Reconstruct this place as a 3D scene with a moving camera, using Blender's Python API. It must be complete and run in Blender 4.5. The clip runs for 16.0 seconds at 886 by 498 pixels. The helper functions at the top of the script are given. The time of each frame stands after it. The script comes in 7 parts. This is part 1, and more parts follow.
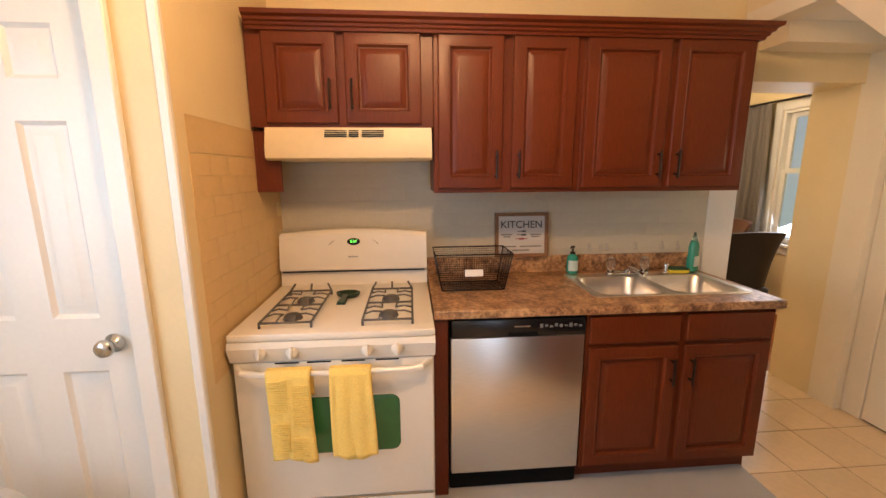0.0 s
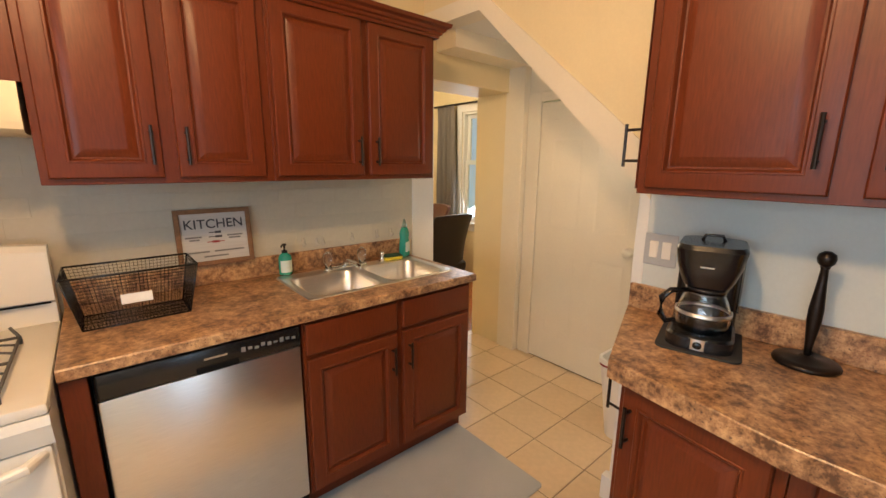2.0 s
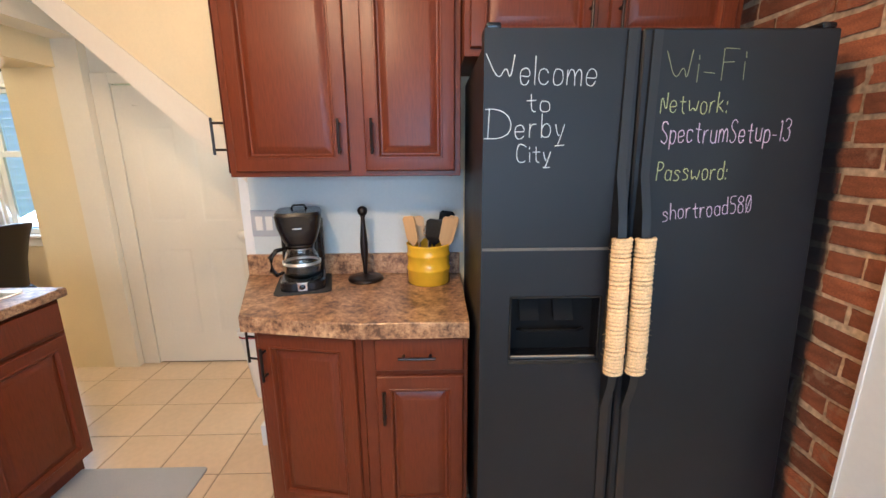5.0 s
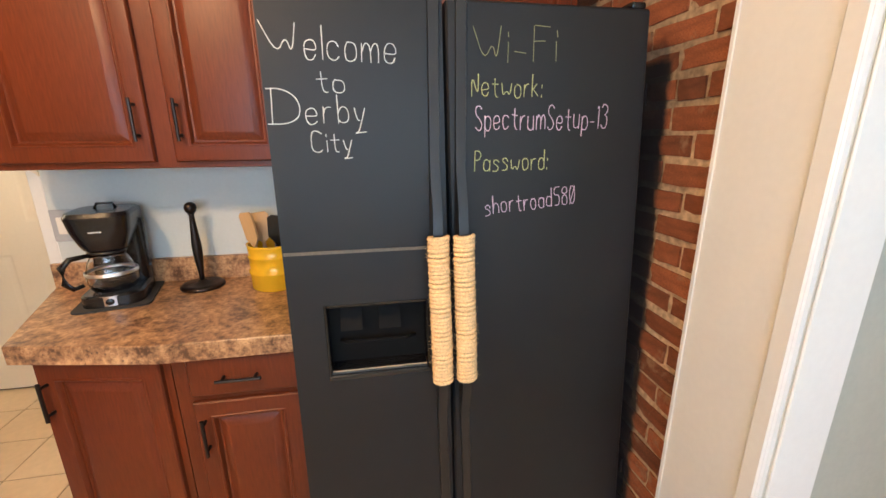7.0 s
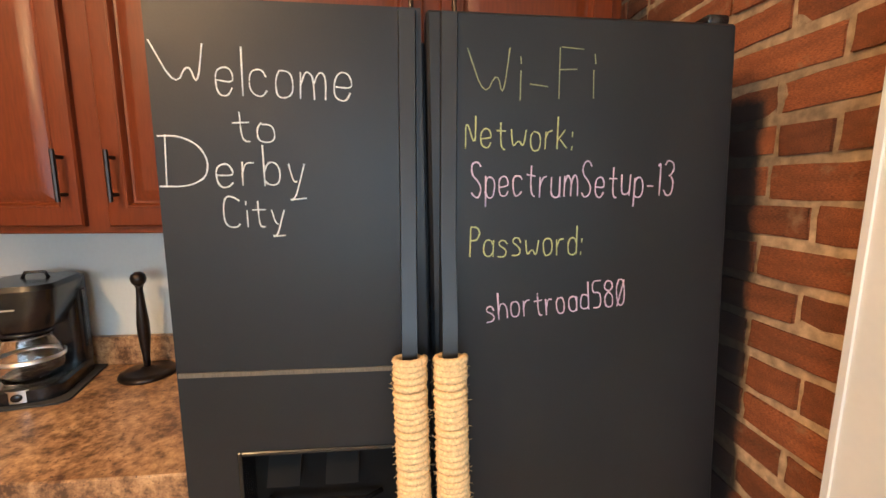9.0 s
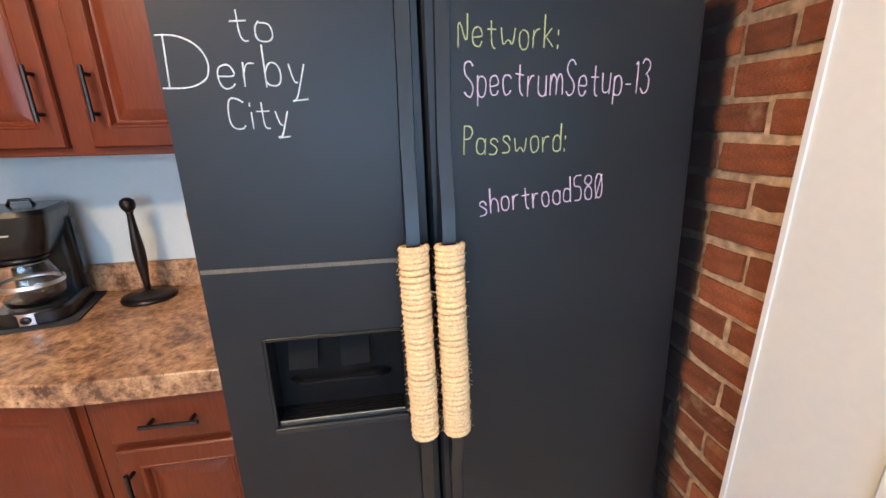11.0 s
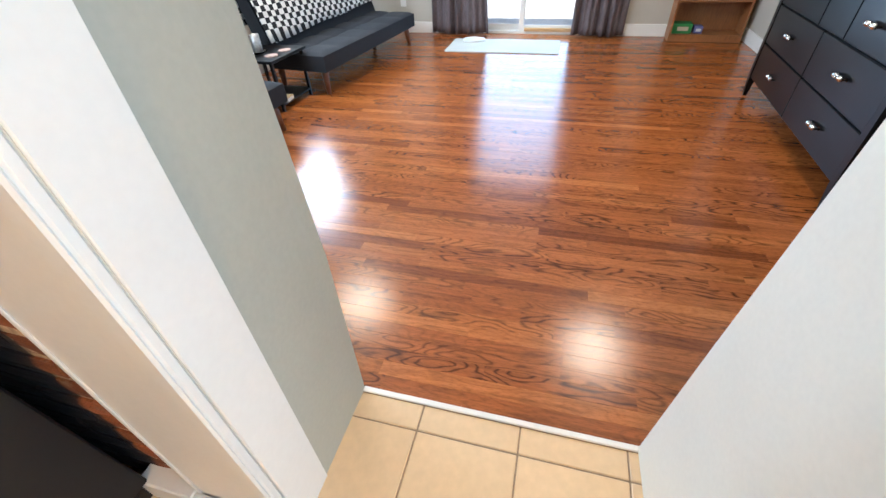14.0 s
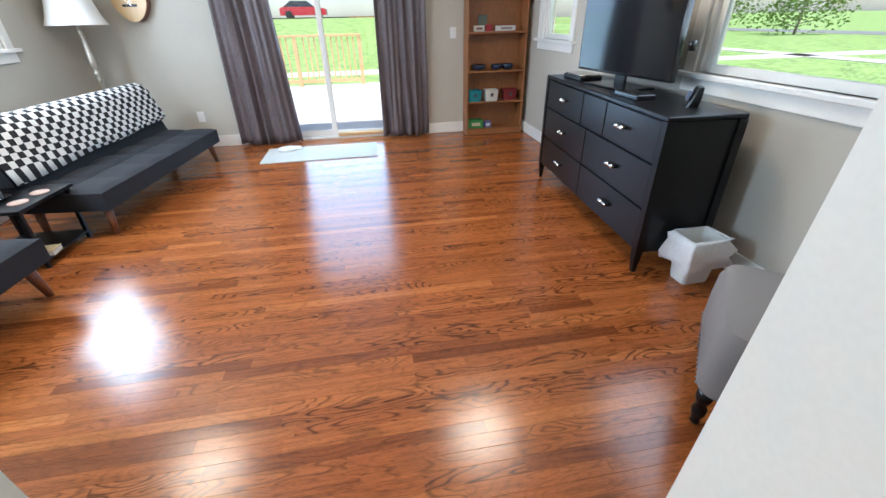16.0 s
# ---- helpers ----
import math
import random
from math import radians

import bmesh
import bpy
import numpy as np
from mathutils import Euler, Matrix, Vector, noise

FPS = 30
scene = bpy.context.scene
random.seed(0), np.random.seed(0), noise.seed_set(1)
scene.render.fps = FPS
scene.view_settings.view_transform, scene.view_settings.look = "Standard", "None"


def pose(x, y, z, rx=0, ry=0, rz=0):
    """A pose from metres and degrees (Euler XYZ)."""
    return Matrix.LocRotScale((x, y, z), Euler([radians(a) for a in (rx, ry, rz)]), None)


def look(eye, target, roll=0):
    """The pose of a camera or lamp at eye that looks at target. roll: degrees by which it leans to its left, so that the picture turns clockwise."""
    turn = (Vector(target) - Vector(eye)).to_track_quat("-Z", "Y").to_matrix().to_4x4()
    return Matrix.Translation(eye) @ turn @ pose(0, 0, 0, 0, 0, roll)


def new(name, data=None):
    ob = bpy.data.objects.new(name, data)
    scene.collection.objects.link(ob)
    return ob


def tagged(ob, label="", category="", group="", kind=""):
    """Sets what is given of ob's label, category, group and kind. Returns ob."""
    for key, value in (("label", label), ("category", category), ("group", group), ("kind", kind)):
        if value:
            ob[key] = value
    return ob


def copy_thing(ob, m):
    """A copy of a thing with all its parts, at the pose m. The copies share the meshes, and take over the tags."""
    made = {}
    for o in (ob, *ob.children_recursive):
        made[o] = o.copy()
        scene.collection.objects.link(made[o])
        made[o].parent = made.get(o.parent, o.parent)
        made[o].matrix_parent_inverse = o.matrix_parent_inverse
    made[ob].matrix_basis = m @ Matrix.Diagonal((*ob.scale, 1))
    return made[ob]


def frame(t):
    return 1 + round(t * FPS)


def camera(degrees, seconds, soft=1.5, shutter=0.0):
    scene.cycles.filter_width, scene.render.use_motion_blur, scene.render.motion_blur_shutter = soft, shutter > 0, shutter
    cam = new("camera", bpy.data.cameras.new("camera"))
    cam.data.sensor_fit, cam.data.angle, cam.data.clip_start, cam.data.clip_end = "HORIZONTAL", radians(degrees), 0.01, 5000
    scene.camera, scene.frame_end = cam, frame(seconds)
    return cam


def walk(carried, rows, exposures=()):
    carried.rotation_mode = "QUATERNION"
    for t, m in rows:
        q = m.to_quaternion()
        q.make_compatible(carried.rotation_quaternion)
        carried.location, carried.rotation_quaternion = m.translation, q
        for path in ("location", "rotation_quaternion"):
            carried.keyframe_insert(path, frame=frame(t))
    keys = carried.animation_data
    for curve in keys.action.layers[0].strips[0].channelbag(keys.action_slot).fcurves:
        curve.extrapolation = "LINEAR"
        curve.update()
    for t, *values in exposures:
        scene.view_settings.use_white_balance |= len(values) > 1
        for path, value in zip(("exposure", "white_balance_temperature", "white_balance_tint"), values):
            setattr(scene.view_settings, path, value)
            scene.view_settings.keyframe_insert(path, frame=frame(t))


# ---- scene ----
cam = camera(94.9, 16.0)
PATH = [
    (0, (0.061, 0.114, 1.506), (0.217, 2.072, 1.131), -0.3),
    (0.5, (0.105, 0.195, 1.513), (0.506, 2.117, 1.13), -0.2),
    (1, (0.191, 0.256, 1.51), (0.841, 2.106, 1.117), -0.0),
    (1.5, (0.286, 0.27, 1.494), (1.248, 1.977, 1.091), 0.3),
    (2, (0.298, 0.307, 1.486), (1.568, 1.795, 1.072), 0.6),
    (2.5, (0.254, 0.385, 1.499), (1.775, 1.615, 1.081), 0.7),
    (3, (0.192, 0.448, 1.503), (1.931, 1.345, 1.088), 0.7),
    (3.5, (0.191, 0.394, 1.498), (2.048, 1.014, 1.092), 0.5),
    (4, (0.168, 0.289, 1.496), (2.088, 0.678, 1.093), 0.1),
    (4.5, (0.108, 0.187, 1.496), (2.056, 0.346, 1.068), -0.3),
    (5, (0.036, 0.129, 1.484), (1.981, 0.095, 1.022), -0.4),
    (7.3, (0.214, -0.272, 1.489), (2.114, -0.644, 0.986), 0.0),
    (7.5, (0.288, -0.302, 1.49), (2.206, -0.659, 1.049), 0.2),
    (8, (0.454, -0.335, 1.52), (2.398, -0.633, 1.156), 0.1),
    (8.2, (0.488, -0.34, 1.525), (2.441, -0.606, 1.19), 0.2),
    (10.3, (0.5, -0.413, 1.501), (2.467, -0.519, 1.157), -0.1),
    (10.5, (0.483, -0.381, 1.503), (2.429, -0.52, 1.062), -0.6),
    (11, (0.422, -0.324, 1.456), (2.312, -0.622, 0.875), -1.0),
    (11.5, (0.387, -0.311, 1.395), (2.173, -0.827, 0.658), -1.5),
    (12, (0.371, -0.345, 1.356), (1.919, -1.162, 0.388), -1.4),
    (12.5, (0.323, -0.404, 1.3), (1.623, -1.46, 0.206), -3.0),
    (13, (0.276, -0.504, 1.25), (1.314, -1.736, 0.065), -4.3),
    (13.5, (0.265, -0.663, 1.23), (0.966, -2.048, -0.03), -3.7),
    (14, (0.245, -0.80, 1.247), (0.677, -2.272, -0.031), -2.9),
    (14.5, (0.238, -0.873, 1.263), (0.465, -2.412, 0.019), -2.2),
    (15, (0.285, -0.978, 1.276), (0.326, -2.584, 0.109), -1.8),
    (15.5, (0.338, -1.038, 1.31), (0.21, -2.701, 0.242), -1.6),
    (16, (0.314, -1.106, 1.339), (0.029, -2.804, 0.36), -1.2),
]
walk(cam, [(t, look(eye, target, roll)) for t, eye, target, roll in PATH],
     [(0, -0.03, 6800, 18), (1, 0.0, 7200, 16), (2, 0.14, 6400, 10), (3, 0.34, 5700, 8), (4.5, 0.5, 5200, 8), (5, 0.52, 5050, 8), (7.5, 0.52, 6300, 10), (8, 0.5, 6700, 13), (10.5, 0.65, 5150, 7), (11, 0.7, 5000, 8), (12.2, 0.72, 4450, 4), (13.0, 0.62, 4700, 3), (13.5, 0.6, 5300, 6), (14.5, 0.53, 5850, 8), (16, 0.48, 5700, 8)])

# ---- world, lights ----
world = bpy.data.worlds.new("sky")
scene.world = world
world.use_nodes = True
_n = world.node_tree.nodes
_sky = _n.new("ShaderNodeTexSky")
_sky.sky_type, _sky.sun_disc = "NISHITA", False
_sky.sun_elevation, _sky.sun_rotation = radians(63), radians(0)
world.node_tree.links.new(_sky.outputs[0], _n["Background"].inputs[0])
_n["Background"].inputs[1].default_value = 0.15


def lamp(name, kind, energy, colour, m, **more):
    data = bpy.data.lights.new(name, kind)
    data.energy, data.color = energy, colour
    if kind == "AREA":
        data.shape, data.size, data.size_y = "RECTANGLE", more["size"], more["size_y"]
    elif kind == "SUN":
        data.angle = radians(more["angle"])
    else:
        data.shadow_soft_size = more["radius"]
    ob = new(name, data)
    ob.matrix_world = m
    return ob


WARM = (1.0, 0.80, 0.55)
DAY = (0.80, 0.90, 1.0)
lamp("sun", "SUN", 5.0, (1.0, 0.97, 0.92), look((0, 0, 0), (0.03, -0.5, -1.0)), angle=2)
lamp("kitchen_bulb", "POINT", 66, (1.0, 0.60, 0.28), pose(0.12, 0.72, 2.47), radius=0.09)
lamp("dining_bulb", "POINT", 34, WARM, pose(2.6, 3.9, 2.3), radius=0.12)
# Added fill that lifts the dim hall; no fixture belongs to it.
lamp("hall_fill", "POINT", 2.2, WARM, pose(2.35, 1.75, 1.5), radius=0.06)
lamp("kitchen_daylight", "AREA", 31, (0.60, 0.80, 1.0), look((-1.64, 0.0, 1.5), (0.5, 0.0, 1.3)), size=1.8, size_y=0.95)
lamp("dining_daylight", "AREA", 12, DAY, look((3.84, 3.8, 1.45), (2.0, 3.6, 1.0)), size=0.7, size_y=1.3)
lamp("slider_daylight", "AREA", 26, (0.52, 0.74, 1.0), look((0.72, -6.50, 1.05), (0.72, -3.0, 0.7)), size=1.1, size_y=1.9)
lamp("west_daylight", "AREA", 8, DAY, look((-1.60, -2.96, 1.60), (0.5, -2.96, 1.3)), size=0.9, size_y=0.8)
lamp("east_daylight", "AREA", 38, DAY, look((3.12, -4.97, 1.63), (0.5, -4.97, 1.1)), size=0.92, size_y=0.85)
lamp("east_daylight_near", "AREA", 46, (0.70, 0.86, 1.0), look((3.12, -2.52, 1.63), (0.5, -2.52, 1.1)), size=0.92, size_y=0.88)
for lx, ly in ((2.2, -3.85), (-0.5, -3.76)):
    lamp("living_bulb", "POINT", 5, (1.0, 0.85, 0.66), pose(lx, ly, 2.30), radius=0.14)


# ---- materials ----
def nodes(name):
    m = bpy.data.materials.new(name)
    m.use_nodes = True
    return m, m.node_tree.nodes, m.node_tree.links, m.node_tree.nodes["Principled BSDF"]


def surface(name, colour, rough=0.5, metal=0.0, grain=0.0, scale=60, bump=0.0, stain=0.0, rough_var=0.0, stretch=(1, 1, 1), spec=0.5, coat=0.0, per_piece=0.0):
    """A surface with variation at two scales: fine grain and broad stains."""
    m, n, l, b = nodes(name)
    b.inputs["Base Color"].default_value = (*colour, 1)
    b.inputs["Roughness"].default_value = rough
    b.inputs["Metallic"].default_value = metal
    b.inputs["Specular IOR Level"].default_value = spec
    b.inputs["Coat Weight"].default_value = coat
    co = n.new("ShaderNodeTexCoord")
    mp = n.new("ShaderNodeMapping")
    mp.inputs["Scale"].default_value = stretch
    l.new(co.outputs["Object"], mp.inputs["Vector"])
    fine = n.new("ShaderNodeTexNoise")
    fine.inputs["Scale"].default_value, fine.inputs["Detail"].default_value = scale, 5
    l.new(mp.outputs[0], fine.inputs["Vector"])
    broad = n.new("ShaderNodeTexNoise")
    broad.inputs["Scale"].default_value, broad.inputs["Detail"].default_value = 2.3, 4
    l.new(co.outputs["Object"], broad.inputs["Vector"])
    last = None
    for tex, amount in ((fine, grain), (broad, stain)):
        if amount:
            ramp = n.new("ShaderNodeMapRange")
            ramp.inputs["From Min"].default_value, ramp.inputs["From Max"].default_value = 0.3, 0.7
            ramp.inputs["To Min"].default_value, ramp.inputs["To Max"].default_value = 1 - amount, 1 + amount
            l.new(tex.outputs["Fac"], ramp.inputs["Value"])
            mul = n.new("ShaderNodeVectorMath")
            mul.operation = "MULTIPLY"
            if last is None:
                mul.inputs[0].default_value = colour
            else:
                l.new(last, mul.inputs[0])
            l.new(ramp.outputs[0], mul.inputs[1])
            last = mul.outputs[0]
    if per_piece:
        info = n.new("ShaderNodeObjectInfo")
        ramp = n.new("ShaderNodeMapRange")
        ramp.inputs["To Min"].default_value, ramp.inputs["To Max"].default_value = 1 - per_piece, 1 + per_piece
        l.new(info.outputs["Random"], ramp.inputs["Value"])
        mul = n.new("ShaderNodeVectorMath")
        mul.operation = "MULTIPLY"
        if last is None:
            mul.inputs[0].default_value = colour
        else:
            l.new(last, mul.inputs[0])
        l.new(ramp.outputs[0], mul.inputs[1])
        last = mul.outputs[0]
    if last is not None:
        l.new(last, b.inputs["Base Color"])
    if rough_var:
        r = n.new("ShaderNodeMapRange")
        r.inputs["From Min"].default_value, r.inputs["From Max"].default_value = 0.3, 0.7
        r.inputs["To Min"].default_value, r.inputs["To Max"].default_value = max(0.02, rough - rough_var), min(1, rough + rough_var)
        l.new(broad.outputs["Fac"], r.inputs["Value"])
        l.new(r.outputs[0], b.inputs["Roughness"])
    if bump:
        bp = n.new("ShaderNodeBump")
        bp.inputs["Strength"].default_value, bp.inputs["Distance"].default_value = bump, 0.002
        l.new(fine.outputs["Fac"], bp.inputs["Height"])
        l.new(bp.outputs[0], b.inputs["Normal"])
    return m


def glow(name, colour, strength):
    m, n, l, b = nodes(name)
    b.inputs["Base Color"].default_value = (*colour, 1)
    b.inputs["Emission Color"].default_value = (*colour, 1)
    b.inputs["Emission Strength"].default_value = strength
    return m


def clear(name, colour=(1, 1, 1), rough=0.0, ior=1.45):
    m, n, l, b = nodes(name)
    b.inputs["Base Color"].default_value = (*colour, 1)
    b.inputs["Transmission Weight"].default_value = 1
    b.inputs["Roughness"].default_value, b.inputs["IOR"].default_value = rough, ior
    return m


CREAM = surface("cream_paint", (0.76, 0.63, 0.38), 0.55, grain=0.02, scale=90, bump=0.12, stain=0.05)
PALE = surface("pale_wall_paint", (0.74, 0.73, 0.67), 0.5, grain=0.02, scale=90, bump=0.1, stain=0.03)
GREIGE = surface("greige_paint", (0.47, 0.445, 0.385), 0.6, grain=0.02, scale=90, bump=0.1, stain=0.03)
WHITE = surface("white_trim_paint", (0.78, 0.77, 0.73), 0.35, grain=0.015, scale=60, bump=0.06, stain=0.03)
# Cream of the hall walls; also white woodwork with warm lamplight mixed in.
IVORY_WARM_LIT = surface("ivory_gloss_paint", (0.78, 0.70, 0.55), 0.4, grain=0.015, scale=60, bump=0.06, stain=0.04)
CEIL = surface("ceiling_paint", (0.78, 0.75, 0.68), 0.7, grain=0.02, scale=80, bump=0.15, stain=0.03)
CHERRY = surface("cherry_stained_wood", (0.124, 0.0244, 0.0064), 0.38, grain=0.16, scale=26, bump=0.08, stain=0.1, stretch=(6, 6, 0.7), rough_var=0.05, spec=0.32)
STEEL = surface("brushed_steel", (0.80, 0.78, 0.75), 0.30, metal=1.0, grain=0.06, scale=40, stretch=(0.4, 0.4, 14))
BLACK = surface("black_chalkboard_paint", (0.0070, 0.0080, 0.0098), 0.48, grain=0.1, scale=300, bump=0.10, stain=0.25, spec=0.38, rough_var=0.05)
WHITE_ENAMEL = surface("white_enamel", (0.78, 0.74, 0.66), 0.28, grain=0.01, scale=30, stain=0.02)
TILE = surface("beige_floor_tile", (0.66, 0.49, 0.30), 0.3, grain=0.05, scale=30, stain=0.05, bump=0.03, per_piece=0.04)
GROUT = surface("dark_grout", (0.28, 0.20, 0.13), 0.9, grain=0.2, scale=120, bump=0.3)
def blacken_edge(m):
    """Near-black past the fridge, up to z = 1.7: a soft uneven edge that runs down the brick."""
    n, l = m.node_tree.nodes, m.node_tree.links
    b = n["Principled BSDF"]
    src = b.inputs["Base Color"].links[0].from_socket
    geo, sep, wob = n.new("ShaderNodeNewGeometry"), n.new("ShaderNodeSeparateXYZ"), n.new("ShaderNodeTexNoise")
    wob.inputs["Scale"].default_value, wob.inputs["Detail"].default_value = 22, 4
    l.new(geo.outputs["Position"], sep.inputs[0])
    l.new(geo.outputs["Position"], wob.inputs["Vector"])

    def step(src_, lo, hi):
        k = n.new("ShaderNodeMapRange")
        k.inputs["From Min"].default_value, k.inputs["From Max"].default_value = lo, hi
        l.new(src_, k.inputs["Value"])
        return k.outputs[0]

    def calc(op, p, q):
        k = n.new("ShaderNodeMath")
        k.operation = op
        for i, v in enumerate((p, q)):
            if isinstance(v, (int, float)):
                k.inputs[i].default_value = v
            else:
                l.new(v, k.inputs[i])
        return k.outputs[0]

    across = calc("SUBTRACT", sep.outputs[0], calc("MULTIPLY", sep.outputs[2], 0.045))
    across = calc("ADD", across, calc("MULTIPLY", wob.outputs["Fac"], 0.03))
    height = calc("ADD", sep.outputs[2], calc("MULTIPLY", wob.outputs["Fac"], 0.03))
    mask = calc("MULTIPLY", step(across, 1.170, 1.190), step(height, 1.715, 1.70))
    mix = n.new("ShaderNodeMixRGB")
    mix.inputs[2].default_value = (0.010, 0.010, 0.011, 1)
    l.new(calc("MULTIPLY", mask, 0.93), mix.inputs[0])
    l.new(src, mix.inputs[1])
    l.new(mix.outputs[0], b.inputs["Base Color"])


def smear(m):
    """Lime mortar dragged over parts of the brick faces."""
    n, l = m.node_tree.nodes, m.node_tree.links
    b = n["Principled BSDF"]
    src = b.inputs["Base Color"].links[0].from_socket
    geo, blot, k, mix = n.new("ShaderNodeNewGeometry"), n.new("ShaderNodeTexNoise"), n.new("ShaderNodeMapRange"), n.new("ShaderNodeMixRGB")
    for key, v in (("Scale", 13), ("Detail", 6), ("Roughness", 0.65)):
        blot.inputs[key].default_value = v
    l.new(geo.outputs["Position"], blot.inputs["Vector"])
    for key, v in (("From Min", 0.56), ("From Max", 0.68), ("To Max", 0.75)):
        k.inputs[key].default_value = v
    l.new(blot.outputs["Fac"], k.inputs["Value"])
    l.new(k.outputs[0], mix.inputs[0])
    l.new(src, mix.inputs[1])
    mix.inputs[2].default_value = (0.30, 0.18, 0.10, 1)
    l.new(mix.outputs[0], b.inputs["Base Color"])


BRICK = surface("red_brick", (0.235, 0.072, 0.026), 0.9, grain=0.4, scale=38, bump=0.9, stain=0.3, per_piece=0.38)
MORTAR = surface("lime_mortar", (0.44, 0.31, 0.19), 0.95, grain=0.35, scale=60, bump=0.9, stain=0.35)
smear(BRICK)
blacken_edge(BRICK)
blacken_edge(MORTAR)


# ---- building helpers ----
def box(bm, x0, x1, y0, y1, z0, z1, bevel=0.0, segments=2):
    made = bmesh.ops.create_cube(bm, size=1, matrix=Matrix.LocRotScale(((x0 + x1) / 2, (y0 + y1) / 2, (z0 + z1) / 2), None, (abs(x1 - x0), abs(y1 - y0), abs(z1 - z0))))
    if bevel:
        edges = {e for v in made["verts"] for e in v.link_edges}
        bmesh.ops.bevel(bm, geom=list(edges), offset=bevel, segments=2 if bevel > 0.005 else 1, affect="EDGES", profile=0.5, clamp_overlap=True)
    return bm


def boxes(*all_of, bevel=0.0):
    bm = bmesh.new()
    for b in all_of:
        box(bm, *b, bevel=bevel)
    return bm


def finish(bm, name, material, smooth=True):
    me = bpy.data.meshes.new(name)
    if smooth:
        for f in bm.faces:
            f.smooth = True
        for e in bm.edges:
            if len(e.link_faces) == 2 and e.calc_face_angle(0) > radians(29):
                e.smooth = False
    bm.to_mesh(me)
    bm.free()
    for m in (material if isinstance(material, (list, tuple)) else [material]):
        me.materials.append(m)
    return me


def part(name, bm, material, parent=None, label=""):
    """Links a bmesh as one mesh object, under parent if one is given (in parent's own space)."""
    ob = new(name, finish(bm, name, material))
    if parent:
        ob.parent = parent
    return tagged(ob, label)


def thing(name, label, category, m=None, group=""):
    ob = new(name)
    ob.empty_display_size = 0.1
    if m is not None:
        ob.matrix_world = m
    return tagged(ob, label, category, group)


def structure(name, bm, material, label):
    return tagged(part(name, bm, material), label, "", "", "structure")


def laminate():
    """Brown and tan mottled laminate: broad blotches with dark and pale flecks."""
    m, n, l, b = nodes("mottled_laminate")
    co = n.new("ShaderNodeTexCoord")
    fac = []
    for scale, detail in ((11, 7), (48, 5), (120, 3)):
        t = n.new("ShaderNodeTexNoise")
        t.inputs["Scale"].default_value, t.inputs["Detail"].default_value, t.inputs["Roughness"].default_value = scale, detail, 0.7
        l.new(co.outputs["Object"], t.inputs["Vector"])
        fac.append(t.outputs["Fac"])
    r = n.new("ShaderNodeValToRGB")
    r.color_ramp.elements[0].position, r.color_ramp.elements[0].color = 0.40, (0.10, 0.045, 0.022, 1)
    r.color_ramp.elements[1].position, r.color_ramp.elements[1].color = 0.60, (0.62, 0.39, 0.20, 1)
    e = r.color_ramp.elements.new(0.5)
    e.color = (0.36, 0.195, 0.095, 1)
    mix = n.new("ShaderNodeMath")
    mix.operation = "MULTIPLY_ADD"
    mix.inputs[1].default_value = 0.5
    half = n.new("ShaderNodeMath")
    half.operation, half.inputs[1].default_value = "MULTIPLY", 0.5
    l.new(fac[0], half.inputs[0])
    l.new(fac[1], mix.inputs[0])
    l.new(half.outputs[0], mix.inputs[2])
    l.new(mix.outputs[0], r.inputs["Fac"])
    fleck = n.new("ShaderNodeMapRange")
    fleck.inputs["From Min"].default_value, fleck.inputs["From Max"].default_value = 0.60, 0.68
    l.new(fac[2], fleck.inputs["Value"])
    dark = n.new("ShaderNodeMixRGB")
    dark.inputs[2].default_value = (0.07, 0.04, 0.03, 1)
    l.new(fleck.outputs[0], dark.inputs[0])
    l.new(r.outputs[0], dark.inputs[1])
    l.new(dark.outputs[0], b.inputs["Base Color"])
    b.inputs["Roughness"].default_value = 0.33
    return m


